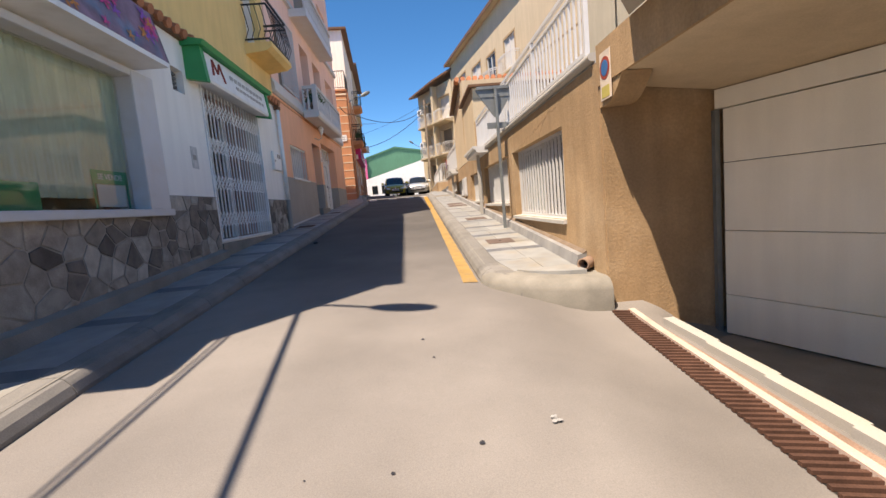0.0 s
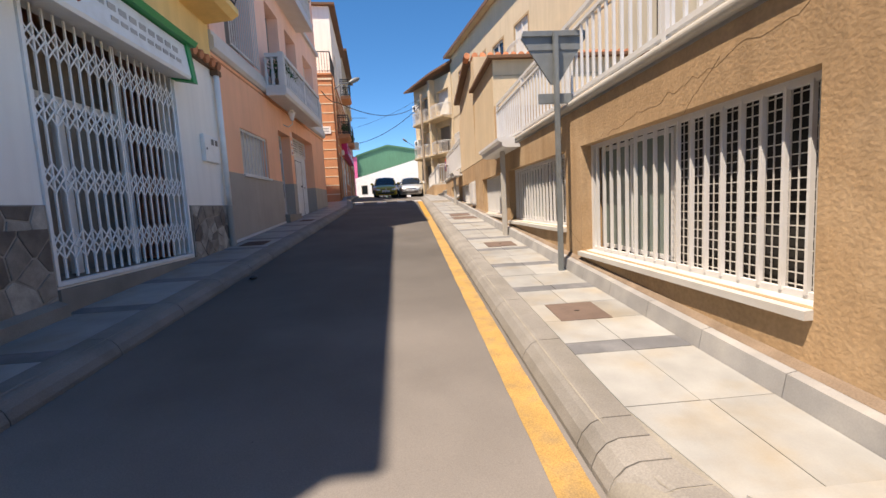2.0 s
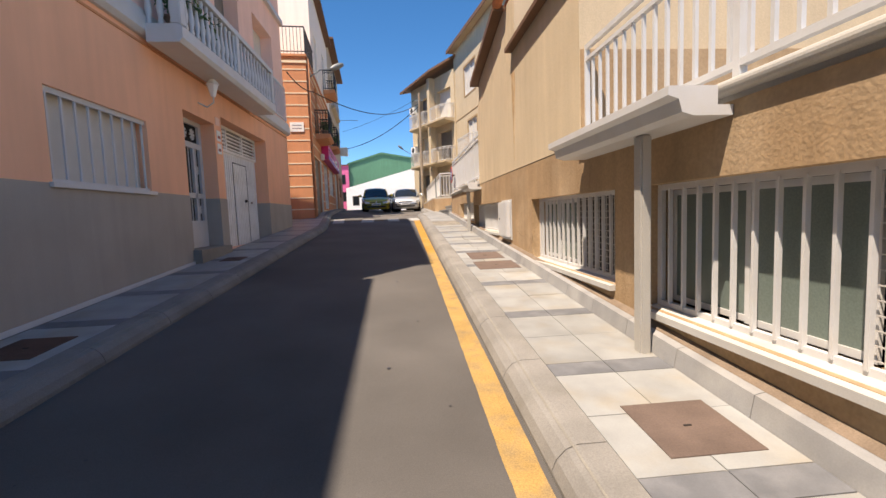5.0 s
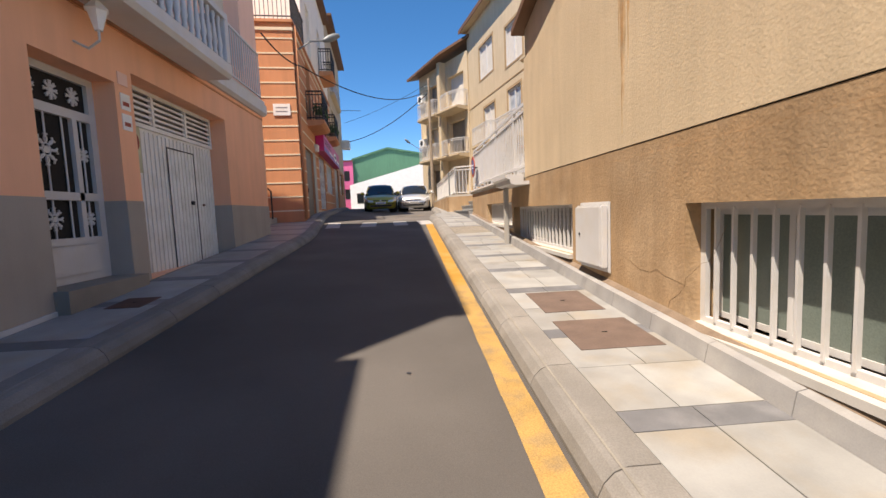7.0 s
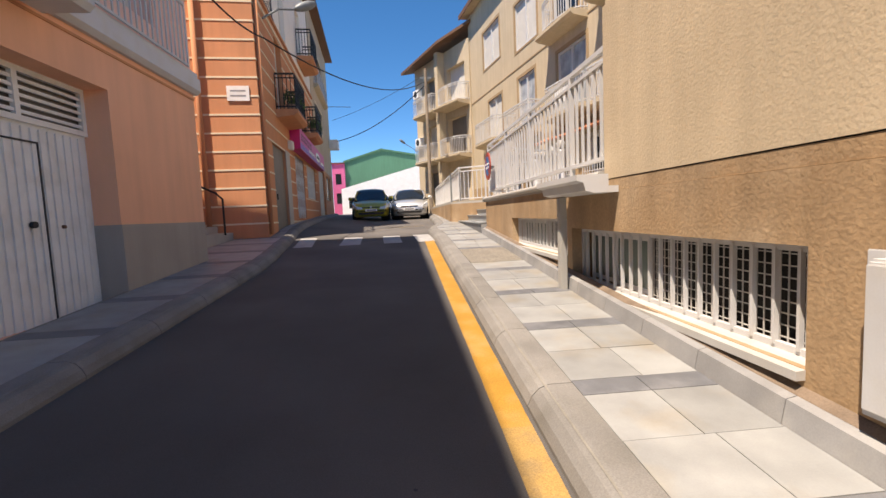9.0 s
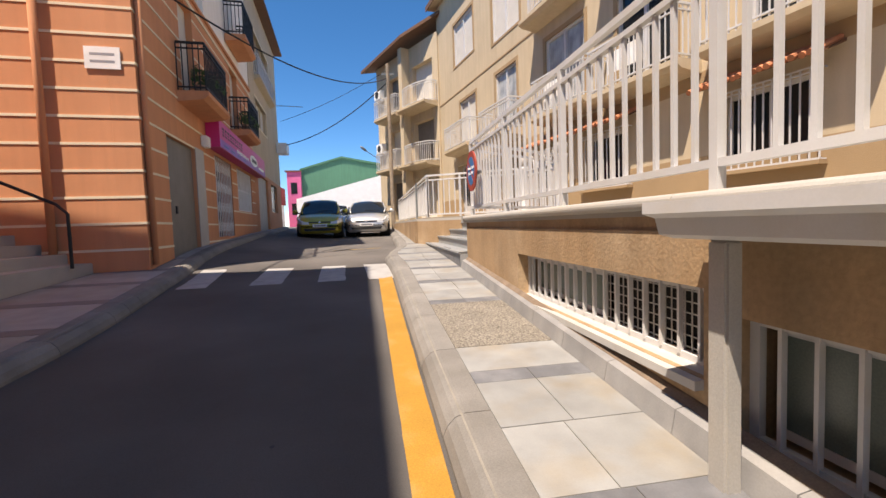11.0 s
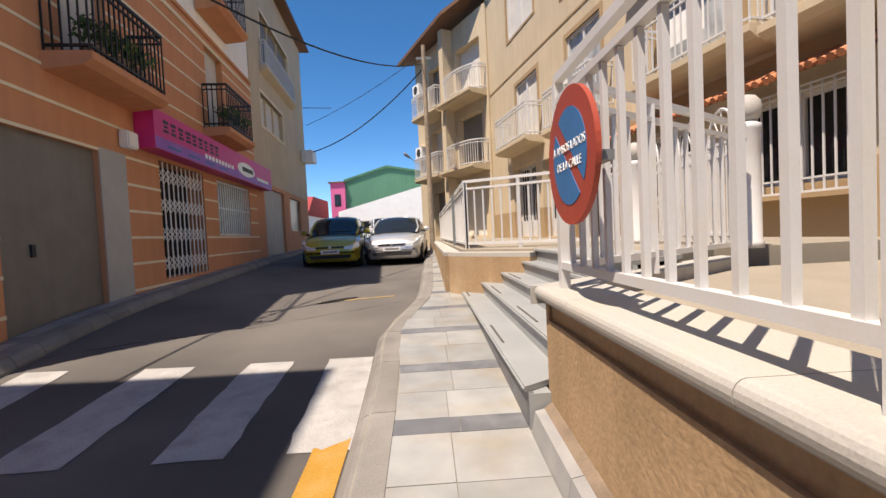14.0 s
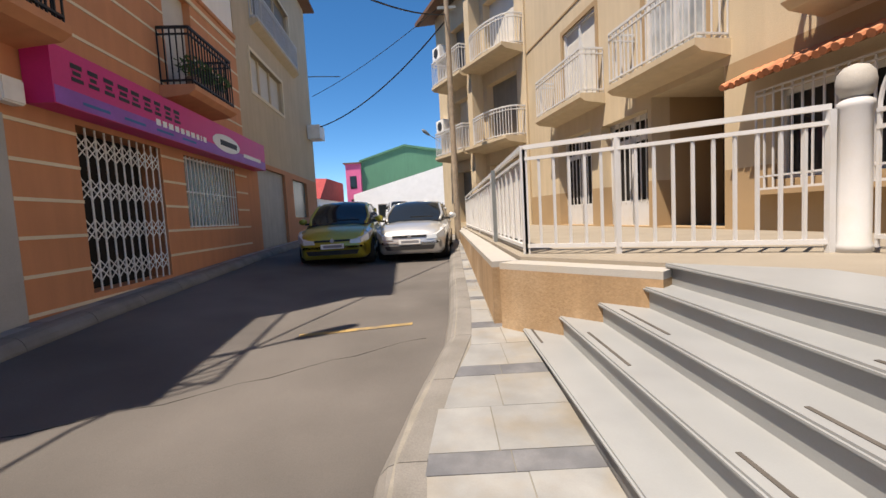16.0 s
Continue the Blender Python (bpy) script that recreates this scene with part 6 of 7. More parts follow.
for a, c, lo, hi in GF[3:]:
    wv = lpart("window", box(BM(), 0.2, 0.24, a, c, lo, hi), M["car_glass"], ah)
    b = BM()
    for (p, q, r, s) in ((a, a + 0.07, lo, hi), (c - 0.07, c, lo, hi), (a, c, lo, lo + 0.08), (a, c, hi - 0.07, hi), ((a + c) / 2 - 0.03, (a + c) / 2 + 0.03, lo, hi)):
        box(b, 0.15, 0.2, p, q, r, s)
    lpart("window_frame", b, M["white_paint"], wv)
    gv = lpart("grille", bar(BM(), (-0.14, a - 0.12, lo - 0.12), (-0.14, c + 0.12, lo - 0.12), 0.03), M["white_paint"], wv, "projecting white window grille")
    n = round((c - a + 0.24) / 0.13)
    for k in range(n + 1):
        y = a - 0.12 + (c - a + 0.24) * k / n
        lpart("bar", box(BM(), -0.15, -0.13, y - 0.01, y + 0.01, lo - 0.12, hi + 0.02), M["white_paint"], gv)
    for z in (lo + 0.05, hi - 0.05, hi + 0.02):
        lpart("rail", box(BM(), -0.15, -0.13, a - 0.12, c + 0.12, z - 0.012, z + 0.012), M["white_paint"], gv)
    for y in (a - 0.12, c + 0.12):
        for z in (lo - 0.12, hi):
            lpart("grille_stay", box(BM(), -0.14, 0.0, y - 0.01, y + 0.01, z - 0.01, z + 0.01), M["white_paint"], gv)
    lpart("sill", box(BM(), -0.2, 0.0, a - 0.15, c + 0.15, lo - 0.2, lo - 0.14), M["tan"], wv)
    aw = lpart("tile_canopy", hexa(BM(), [(-0.42, a - 0.35, 4.79), (0, a - 0.35, 4.95), (0, c + 0.35, 4.95), (-0.42, c + 0.35, 4.79), (-0.42, a - 0.35, 4.81), (0, a - 0.35, 5.0), (0, c + 0.35, 5.0), (-0.42, c + 0.35, 4.81)]), M["brown_eave"], ah, "small clay-tiled canopy")
    y = a - 0.28
    while y < c + 0.35:
        lpart("roof_tile", rod(BM(), (-0.47 - 0.03 * math.sin(y * 37), y, 4.82), (-0.005, y, 5.03), 0.048, 8), M["tile_roof"], aw)
        y += 0.115
BAL = [(3.4, 6.1, 5.86, 0), (-0.1, 2.3, 5.66, 0), (-3.9, -1.45, 5.6, 0), (-6.6, -4.0, 5.5, 0), (-9.5, -7, 5.5, 0), (-3.3, -0.9, 8.6, 1), (-6.6, -4.0, 8.6, 1)]
for y0, y1, z, rf in BAL:
    balcony(ah, 0.0, -1, y0, y1, z, 0.62, M["white_paint"], M["cream"], 1.0, 0.13, label="cream slab balcony with white bars", round_front=bool(rf))
for y, z in ((-2.6, 5.9), (-5.2, 5.8)):
    lpart("white_cloth", box(BM(), -0.55, -0.54, y - 0.5, y + 0.5, z, z + 0.45), M["white_metal"], ah, "pale sheet tied to the balcony bars")
lpart("upper_block", box(BM(), 1.0, 8.5, -12.5, -2, 13.7, 15.2), M["cream"], ah)
lpart("upper_block_roof", box(BM(), 0.7, 8.8, -12.8, -1.7, 15.21, 15.35), M["tile_roof"], ah)
for y in (-3.2, -4.6, -6.2):
    ac = turned("air_conditioner", (5.45, 31.6, 0), 9.9, "white air conditioner unit on the roof edge", "air conditioner")
    zz = 13.72
    lpart("casing", box(BM(), 0.05, 0.45, y, y + 0.85, zz, zz + 0.6, 0.01), M["white_metal"], ac)
    lpart("fan_grille", rod(BM(), (0.049, y + 0.35, zz + 0.3), (0.03, y + 0.35, zz + 0.3), 0.22, 20), M["black_plastic"], ac)
    lpart("foot", box(BM(), 0.05, 0.45, y + 0.1, y + 0.75, 13.46, zz), M["galv"], ac)


# ---- second block with stacked balconies, where the street bends ----
fh = turned("corner_block", (3.9, 39.75, 0), 27, "cream corner block with stacked rounded balconies", "house")
FO = [(0.3, 2.2, z, z + 2.2) for z in (2.9, 5.9, 8.9)] + [(3.0, 4.8, z, z + 2.2) for z in (2.9, 5.9, 8.9)]
lpart("wall", holed(BM(), 0.0, 0.4, (-0.2, 6.2), 1.6, 12.2, FO), M["cream"], fh)
lpart("far_wall", box(BM(), 0.401, 7, 5.8, 6.2, 1.6, 12.0), M["cream"], fh)
lpart("near_wall", box(BM(), 0.401, 7, -0.2, 0.1, 1.6, 13.0), M["cream"], fh)
b = BM()
EV = [(-0.75, 6.8, 12.0), (-0.95, 1.7, 12.35), (-0.1, -0.5, 12.9), (7, -0.5, 14.4), (7, 6.8, 14.0)]
lo_, hi_ = [b.verts.new(p) for p in EV], [b.verts.new((x, y, z + 0.16)) for x, y, z in EV]
b.faces.new(lo_[::-1])
b.faces.new(hi_)
for k in range(5):
    b.faces.new((lo_[k], lo_[(k + 1) % 5], hi_[(k + 1) % 5], hi_[k]))
lpart("roof", b, M["brown_eave"], fh, "dark brown eave of the corner roof")
for n, (a, c, lo, hi) in enumerate(FO):
    wv = lpart("balcony_door", box(BM(), 0.3, 0.34, a, c, lo, hi), M["grey_door"] if n % 2 else M["blind"], fh)
for y0, y1, rf in ((-0.1, 2.6, 1), (2.75, 5.2, 0)):
    for z in (5.8, 8.8):
        balcony(fh, 0.0, -1, y0, y1, z, 0.85, M["white_paint"], M["cream"], 1.0, 0.13, label="rounded cream balcony with white bars", round_front=bool(rf))
lpart("pier", box(BM(), -0.5, -0.001, 2.45, 2.8, 1.6, 12.2), M["cream"], fh)
for z in (9.4, 6.2):
    ac = turned("air_conditioner", (3.9, 39.75, 0), 27, "white air conditioner unit on the balcony wall", "air conditioner", )
    lpart("casing", box(BM(), -0.32, -0.001, 5.3, 6.0, z + 0.8, z + 1.35, 0.01), M["white_metal"], ac)
    lpart("fan_grille", rod(BM(), (-0.321, 5.65, z + 1.07), (-0.335, 5.65, z + 1.07), 0.2, 20), M["black_plastic"], ac)


# ---- cars ----
def loft(bm, sections):
    """Skins a row of cross-sections with the same number of points; closes both ends."""
    rows = [[bm.verts.new(p) for p in s] for s in sections]
    n = len(rows[0])
    for a, b in zip(rows, rows[1:]):
        for k in range(n):
            bm.faces.new((a[k], a[(k + 1) % n], b[(k + 1) % n], b[k]))
    bm.faces.new(rows[0][::-1])
    bm.faces.new(rows[-1])
    return bm


def smooth_table(tab, s):
    """A smooth curve through (position, value) pairs."""
    if s <= tab[0][0]:
        return tab[0][1]
    for i in range(len(tab) - 1):
        (a, p), (b, q) = tab[i], tab[i + 1]
        if s <= b:
            t = (s - a) / (b - a)
            m0 = (q - tab[i - 1][1]) / (b - tab[i - 1][0]) if i else (q - p) / (b - a)
            m1 = (tab[i + 2][1] - p) / (tab[i + 2][0] - a) if i + 2 < len(tab) else (q - p) / (b - a)
            h = b - a
            return (2 * t ** 3 - 3 * t ** 2 + 1) * p + (t ** 3 - 2 * t ** 2 + t) * h * m0 + (-2 * t ** 3 + 3 * t ** 2) * q + (t ** 3 - t ** 2) * h * m1
    return tab[-1][1]


def car(name, at, rz, label, paint, length=4.2, width=1.76, height=1.5, hood=0.92, plate=""):
    """A hatchback that faces its own -y. The origin lies on the ground under its middle."""
    c = thing(name, (0, 0, 0), label, "car")
    c.matrix_basis = at
    L, W = length, width / 2
    f = -L / 2
    belt = hood + 0.06
    upper = [(0, 0.62), (0.05, 0.7), (0.25, 0.79), (0.6, 0.87), (1.05, hood), (1.35, belt), (L - 0.5, belt + 0.05), (L - 0.15, belt + 0.02), (L - 0.02, 0.9), (L, 0.75)]
    plan = [(0, 0.72), (0.06, 0.8), (0.25, 0.9), (0.6, 0.97), (1.1, 1.0), (L - 1.2, 1.0), (L - 0.4, 0.96), (L - 0.1, 0.88), (L, 0.8)]
    low = [(0, 0.32), (0.05, 0.22), (0.4, 0.18), (L - 0.4, 0.2), (L - 0.05, 0.28), (L, 0.4)]
    secs = []
    ax1, ax2, wr = 0.82, L - 0.78, 0.36
    for k in range(49):
        s = L * k / 48
        h, w, b = smooth_table(upper, s), W * smooth_table(plan, s), smooth_table(low, s)
        crown = 0.05 if 0.1 < s < L - 0.1 else 0.015
        half = [(0.0, h + crown), (w * 0.45, h + crown * 0.8), (w * 0.8, h), (w * 0.93, h - 0.04), (w * 0.985, h - 0.13), (w, 0.3 * b + 0.7 * (h - 0.13)), (w * 0.995, 0.5), (w * 0.97, b + 0.08), (w * 0.88, b)]
        arch = 0
        for ax in (ax1, ax2):
            if abs(s - ax) < wr:
                arch = max(arch, 0.3 + math.sqrt(wr ** 2 - (s - ax) ** 2))
        if arch:
            half = [(x, max(z, min(arch, h - 0.1 - 0.01 * i)) if i > 4 else z) for i, (x, z) in enumerate(half)]
        pts = [(x, f + s, z) for x, z in half] + [(-x, f + s, z) for x, z in half[::-1]][:-1]
        secs.append(pts)
    lpart("body", loft(BM(), secs), paint, c, smooth=True)
    lpart("underbody", box(BM(), -W * 0.8, W * 0.8, f + 0.3, -f - 0.3, 0.2, 0.5), M["black_plastic"], c)
    # cabin
    roof = [(0.95, belt - 0.02), (1.3, belt + 0.16), (1.75, height - 0.1), (2.05, height - 0.02), (2.5, height), (3.1, height - 0.02), (L - 0.55, height - 0.1), (L - 0.28, height - 0.22), (L - 0.08, belt + 0.06)]
    secs, rsec = [], []
    for k in range(33):
        s = 0.95 + (L - 1.03) * k / 32
        h = smooth_table(roof, s)
        w = W * 0.93 * min(1.0, 0.86 + 0.2 * min(1, (s - 0.95) / 0.5), 0.86 + 0.3 * min(1, (L - 0.05 - s) / 0.5))
        t = (h - belt) / (height - belt)
        wt = w * (1 - 0.2 * max(0, t))
        half = [(0, h), (wt * 0.5, h - 0.012), (wt * 0.85, h - 0.045), (wt * 0.96, h - 0.1 * max(0.2, t)), (w, belt - 0.06)]
        secs.append([(x, f + s, z) for x, z in half] + [(-x, f + s, z) for x, z in half[::-1]][:-1])
        if 1.98 <= s <= L - 0.3:
            rsec.append([(x, f + s, z + 0.006) for x, z in half[:4]] + [(-x, f + s, z + 0.006) for x, z in half[3:0:-1]] + [(-wt * 0.8, f + s, h - 0.1), (wt * 0.8, f + s, h - 0.1)])
    lpart("cabin_glass", loft(BM(), secs), M["car_glass"], c, "dark window glass", smooth=True)
    lpart("roof", loft(BM(), rsec), paint, c, smooth=True)
    for sx in (1, -1):
        for s0, s1, wd in ((0.98, 2.02, 0.032), (L - 0.3, L - 0.1, 0.05)):
            line = []
            for k in range(9):
                s = s0 + (s1 - s0) * k / 8
                h = smooth_table(roof, s)
                w = W * 0.93 * min(1.0, 0.86 + 0.2 * min(1, (s - 0.95) / 0.5), 0.86 + 0.3 * min(1, (L - 0.05 - s) / 0.5))
                t = max(0, (h - belt) / (height - belt))
                line.append((sx * (w * (1 - 0.2 * t) * 0.96 - 0.01), f + s, h - 0.075 * max(0.2, t)))
            lpart("pillar", tube(BM(), line, wd, 8), paint, c, smooth=True)
        y = f + 2.55
        b = BM()
        hexa(b, [(sx * W * 0.935, y, belt - 0.05), (sx * W * 0.945, y, belt - 0.05), (sx * W * 0.945, y + 0.08, belt - 0.05), (sx * W * 0.935, y + 0.08, belt - 0.05),
                 (sx * W * 0.76, y + 0.06, height - 0.07), (sx * W * 0.77, y + 0.06, height - 0.07), (sx * W * 0.77, y + 0.14, height - 0.07), (sx * W * 0.76, y + 0.14, height - 0.07)])
        lpart("door_pillar", b, M["black_plastic"], c)
        m = lpart("mirror", moved(lathe(BM(), (0, 0, 0), [(0.02, -0.09), (0.08, -0.06), (0.1, 0), (0.08, 0.06), (0.02, 0.09)], 12), Matrix.Translation((sx * (W + 0.1), f + 1.5, belt + 0.06)) @ Matrix.Diagonal((1.1, 0.7, 0.9, 1))), paint, c, smooth=True)
        lpart("mirror_arm", box(BM(), min(sx * W * 0.9, sx * (W + 0.05)), max(sx * W * 0.9, sx * (W + 0.05)), f + 1.46, f + 1.54, belt - 0.03, belt + 0.02), M["black_plastic"], m)
        # headlight, swept back along the wing
        b = BM()
        lens = [(0.46, -0.014, 0.55, 0.63), (0.73, -0.006, 0.55, 0.65), (0.925, 0.235, 0.6, 0.765), (0.997, 0.62, 0.73, 0.835)]
        for (p0, q0, l0, h0), (p1, q1, l1, h1) in zip(lens, lens[1:]):
            hexa(b, [(sx * W * p0, f + q0, l0), (sx * W * p1, f + q1, l1), (sx * W * (p1 - 0.08), f + q1 + 0.07, l1), (sx * W * (p0 - 0.08), f + q0 + 0.07, l0),
                     (sx * W * p0, f + q0 + 0.012, h0), (sx * W * (p1 - 0.01), f + q1 + 0.012, h1), (sx * W * (p1 - 0.12), f + q1 + 0.1, h1 + 0.03), (sx * W * (p0 - 0.08), f + q0 + 0.1, h0 + 0.05)])
        lpart("headlight", b, M["lamp_glass"], c, "clear headlight", smooth=False)
        b = BM()
        bar(b, (sx * (W + 0.004), f + 1.45, 0.78), (sx * (W + 0.004), f + L - 0.9, 0.84), 0.012, 0.02)
        lpart("door_crease", b, paint, c)
        lpart("door_handle", box(BM(), min(sx * W, sx * (W + 0.025)), max(sx * W, sx * (W + 0.025)), f + 2.35, f + 2.52, 0.86, 0.89, 0.005), paint, c)
        for ax in (ax1, ax2):
            cx = sx * (W - 0.1)
            o = sx * 0.1
            lpart("wheel_arch", rod(BM(), (cx - sx * 0.3, f + ax, 0.33), (cx + sx * 0.02, f + ax, 0.33), 0.355, 24), M["dark"], c)
            wh = lpart("wheel", moved(lathe(BM(), (0, 0, 0), [(0.2, -0.1), (0.29, -0.1), (0.312, -0.07), (0.312, 0.07), (0.29, 0.1), (0.2, 0.1)], 28), Matrix.Translation((cx, f + ax, 0.312)) @ Euler((0, radians(90), 0)).to_matrix().to_4x4()), M["tyre"], c, smooth=True)
            lpart("hub", rod(BM(), (cx - o * 0.2, f + ax, 0.312), (cx + o * 0.72, f + ax, 0.312), 0.205, 24), M["ink"], wh)
            b = BM()
            for k in range(5):
                a = k * math.tau / 5 + 0.3
                for da in (-0.16, 0.16):
                    bar(b, (cx + o * 0.86, f + ax + 0.03 * math.cos(a), 0.312 + 0.03 * math.sin(a)), (cx + o * 0.8, f + ax + 0.2 * math.cos(a + da), 0.312 + 0.2 * math.sin(a + da)), 0.04, 0.035)
            rod(b, (cx + o * 0.7, f + ax, 0.312), (cx + o * 0.95, f + ax, 0.312), 0.05, 14)
            tube(b, [(cx + o * 0.86, f + ax + 0.205 * math.cos(k * math.tau / 24), 0.312 + 0.205 * math.sin(k * math.tau / 24)) for k in range(25)], 0.014, 6)
            lpart("rim", b, M["alloy"], wh, "spoked alloy rim")
    lpart("upper_grille", box(BM(), -W * 0.46, W * 0.46, f - 0.012, f + 0.1, 0.6, 0.645), M["black_plastic"], c)
    lpart("badge", rod(BM(), (0, f - 0.02, 0.625), (0, f - 0.005, 0.625), 0.045, 12), M["alloy"], c)
    b = BM()
    hexa(b, [(-W * 0.62, f - 0.014, 0.3), (W * 0.62, f - 0.014, 0.3), (W * 0.6, f + 0.14, 0.3), (-W * 0.6, f + 0.14, 0.3), (-W * 0.68, f - 0.014, 0.4), (W * 0.68, f - 0.014, 0.4), (W * 0.6, f + 0.14, 0.4), (-W * 0.6, f + 0.14, 0.4)])
    lpart("lower_grille", b, M["black_plastic"], c)
    pl_ = lpart("number_plate", box(BM(), -0.26, 0.26, f - 0.03, f - 0.012, 0.44, 0.55), M["letter"], c, "white number plate")
    lpart("print_bar", box(BM(), -0.2, 0.22, f - 0.0315, f - 0.0301, 0.465, 0.525), mat("plate_print", (0.25, 0.25, 0.26), 0.6), pl_)
    lpart("bonnet_seam", bar(BM(), (-W * 0.78, f + 0.36, 0.823), (-W * 0.8, f + 1.1, hood + 0.012), 0.008), M["ink"], c)
    lpart("bonnet_seam", bar(BM(), (W * 0.78, f + 0.36, 0.823), (W * 0.8, f + 1.1, hood + 0.012), 0.008), M["ink"], c)
    lpart("wiper", bar(BM(), (-0.1, f + 1.12, belt + 0.09), (0.5, f + 1.16, belt + 0.07), 0.015), M["black_plastic"], c)
    return c


def on_road(x, y, rz, ahead=1.3):
    """Ground pose of a car: it follows the slope."""
    d = Matrix.Rotation(radians(rz), 4, "Z") @ Vector((0, 1, 0))
    p, q = (x + d.x * ahead, y + d.y * ahead), (x - d.x * ahead, y - d.y * ahead)
    zf, zb = road_z(*p), road_z(*q)
    return Matrix.Translation((x, y, (zf + zb) / 2)) @ Matrix.Rotation(radians(rz), 4, "Z") @ Matrix.Rotation(math.atan2(zf - zb, 2 * ahead), 4, "X")


car("yellow_car", on_road(-1.72, 36.7, 4), 4, "shiny yellow hatchback car standing in the shaded street", M["car_yellow"], 4.2, 1.76, 1.52)
car("silver_car", on_road(0.27, 37.1, -3), -3, "silver hatchback car parked against the kerb", M["car_silver"], 4.2, 1.78, 1.48)
car("dark_car", on_road(-0.1, 43.3, 4), 4, "dark hatchback car parked behind the silver one", M["car_dark"], 4.1, 1.72, 1.45)
car("white_van", on_road(-2.6, 60, 14), 14, "white van parked farther up the street", M["car_white"], 4.6, 1.9, 1.95, 1.1)
car("pale_car", on_road(-1.2, 50.5, 8), 8, "pale grey car parked farther up the street", M["car_silver"], 4.0, 1.7, 1.45)


# ---- far end of the street ----
gs = thing("green_warehouse", (-2, 74, 2.6), "large green metal-clad warehouse with a low gable", "warehouse")
part("wall", prism(BM(), [(-7.35, 2.6), (6.5, 2.6), (6.5, 9.0), (-2.7, 10.75), (-7.35, 9.4)], 70.5, 92, "y"), M["green_shed"], gs)
b = BM()
for p, q in (((-7.5, 9.37), (-2.7, 10.77)), ((-2.7, 10.77), (6.7, 9.0))):
    hexa(b, [(p[0], 70.3, p[1] - 0.05), (q[0], 70.3, q[1] - 0.05), (q[0], 92.3, q[1] - 0.05), (p[0], 92.3, p[1] - 0.05), (p[0], 70.3, p[1] + 0.15), (q[0], 70.3, q[1] + 0.15), (q[0], 92.3, q[1] + 0.15), (p[0], 92.3, p[1] + 0.15)])
part("roof", b, M["green_shed"], gs)
pk = thing("magenta_house", (-9, 72, 2.6), "narrow magenta house beside the green warehouse", "house")
part("wall", box(BM(), -8.9, -7.36, 70, 80, 2.4, 9.15), M["far_pink"], pk)
for z in (4.2, 6.6):
    part("window", box(BM(), -8.5, -7.8, 69.97, 70.0, z, z + 1.3), M["car_glass"], pk)
part("roof", box(BM(), -9.1, -7.3, 69.8, 80, 9.151, 9.28), M["brown_eave"], pk)
wb = thing("white_row_house", (-2, 62, 2.6), "long low whitewashed row house with small dark windows", "house")
b = BM()
prism(b, [(-7.1, 2.3), (6.0, 2.3), (6.0, 9.1), (-7.1, 5.65)], 64.5, 69.5, "y")
part("wall", b, M["far_white"], wb)
for x in (-6.3, -4.9, -3.4, -2.0, -0.2, 2.2, 4.2):
    w_ = part("window", box(BM(), x, x + (0.75 if x != -0.2 else 1.5), 64.46, 64.5, 3.5, 4.6 if x != -0.2 else 4.2), M["car_glass"], wb)
    part("window_frame", box(BM(), x - 0.06, x + 0.81 if x != -0.2 else x + 1.56, 64.485, 64.499, 3.42, 4.68 if x != -0.2 else 4.28), M["grey_dado"], w_)
part("door", box(BM(), -2.9, -2.2, 64.46, 64.5, 2.4, 4.6), M["green_trim"], wb)
rd = thing("red_roofed_row", (-16, 66, 2.6), "white houses under a dark red roof at the bend", "house")
part("wall", box(BM(), -26, -9.0, 60, 68, 2.3, 5.2), M["far_white"], rd)
part("roof", hexa(BM(), [(-26, 59.6, 5.2), (-8.8, 59.6, 5.2), (-8.8, 68, 5.2), (-26, 68, 5.2), (-26, 62, 7.6), (-8.8, 62, 7.0), (-8.8, 68, 7.0), (-26, 68, 7.6)]), mat("far_red", (0.35, 0.05, 0.05), 0.8), rd)
for x in (-12.2, -10.2, -15, -18):
    part("window", box(BM(), x, x + 0.8, 59.96, 60, 3.2, 4.4), M["car_glass"], rd)

# ---- poles, lamps and cables ----
pole = thing("utility_pole", (1.45, 39.2, 2.3), "weathered wooden utility pole at the pavement edge", "pole")
part("shaft", rod(BM(), (1.45, 39.2, 2.3), (1.45, 39.2, 10.4), 0.11, 12, 0.08), mat("old_wood", (0.3, 0.24, 0.18), 0.9, vary=0.2, scale=6, streak=0.3), pole)
part("crossarm", bar(BM(), (1.15, 39.2, 9.9), (1.75, 39.2, 9.9), 0.08), M["galv"], pole)
def street_lamp(base, tip, label):
    t = thing("street_lamp", base, label, "street lamp", "street lamps")
    bx, tp = Vector(base), Vector(tip)
    d = (tp - bx).normalized()
    part("arm", tube(BM(), [bx, bx.lerp(tp, 0.5) + Vector((0, 0, 0.12)), tp], 0.03, 8), M["galv"], t)
    b = lathe(BM(), (0, 0, 0), [(0.03, 0), (0.07, 0.05), (0.12, 0.25), (0.12, 0.5), (0.07, 0.68), (0.01, 0.72)], 14)
    q = d.to_track_quat("Z", "Y").to_matrix().to_4x4()
    moved(b, Matrix.Translation(tp) @ q @ Matrix.Diagonal((1, 1, 1, 1)))
    part("head", b, M["galv"], t, "grey lamp head", smooth=True)
    return t


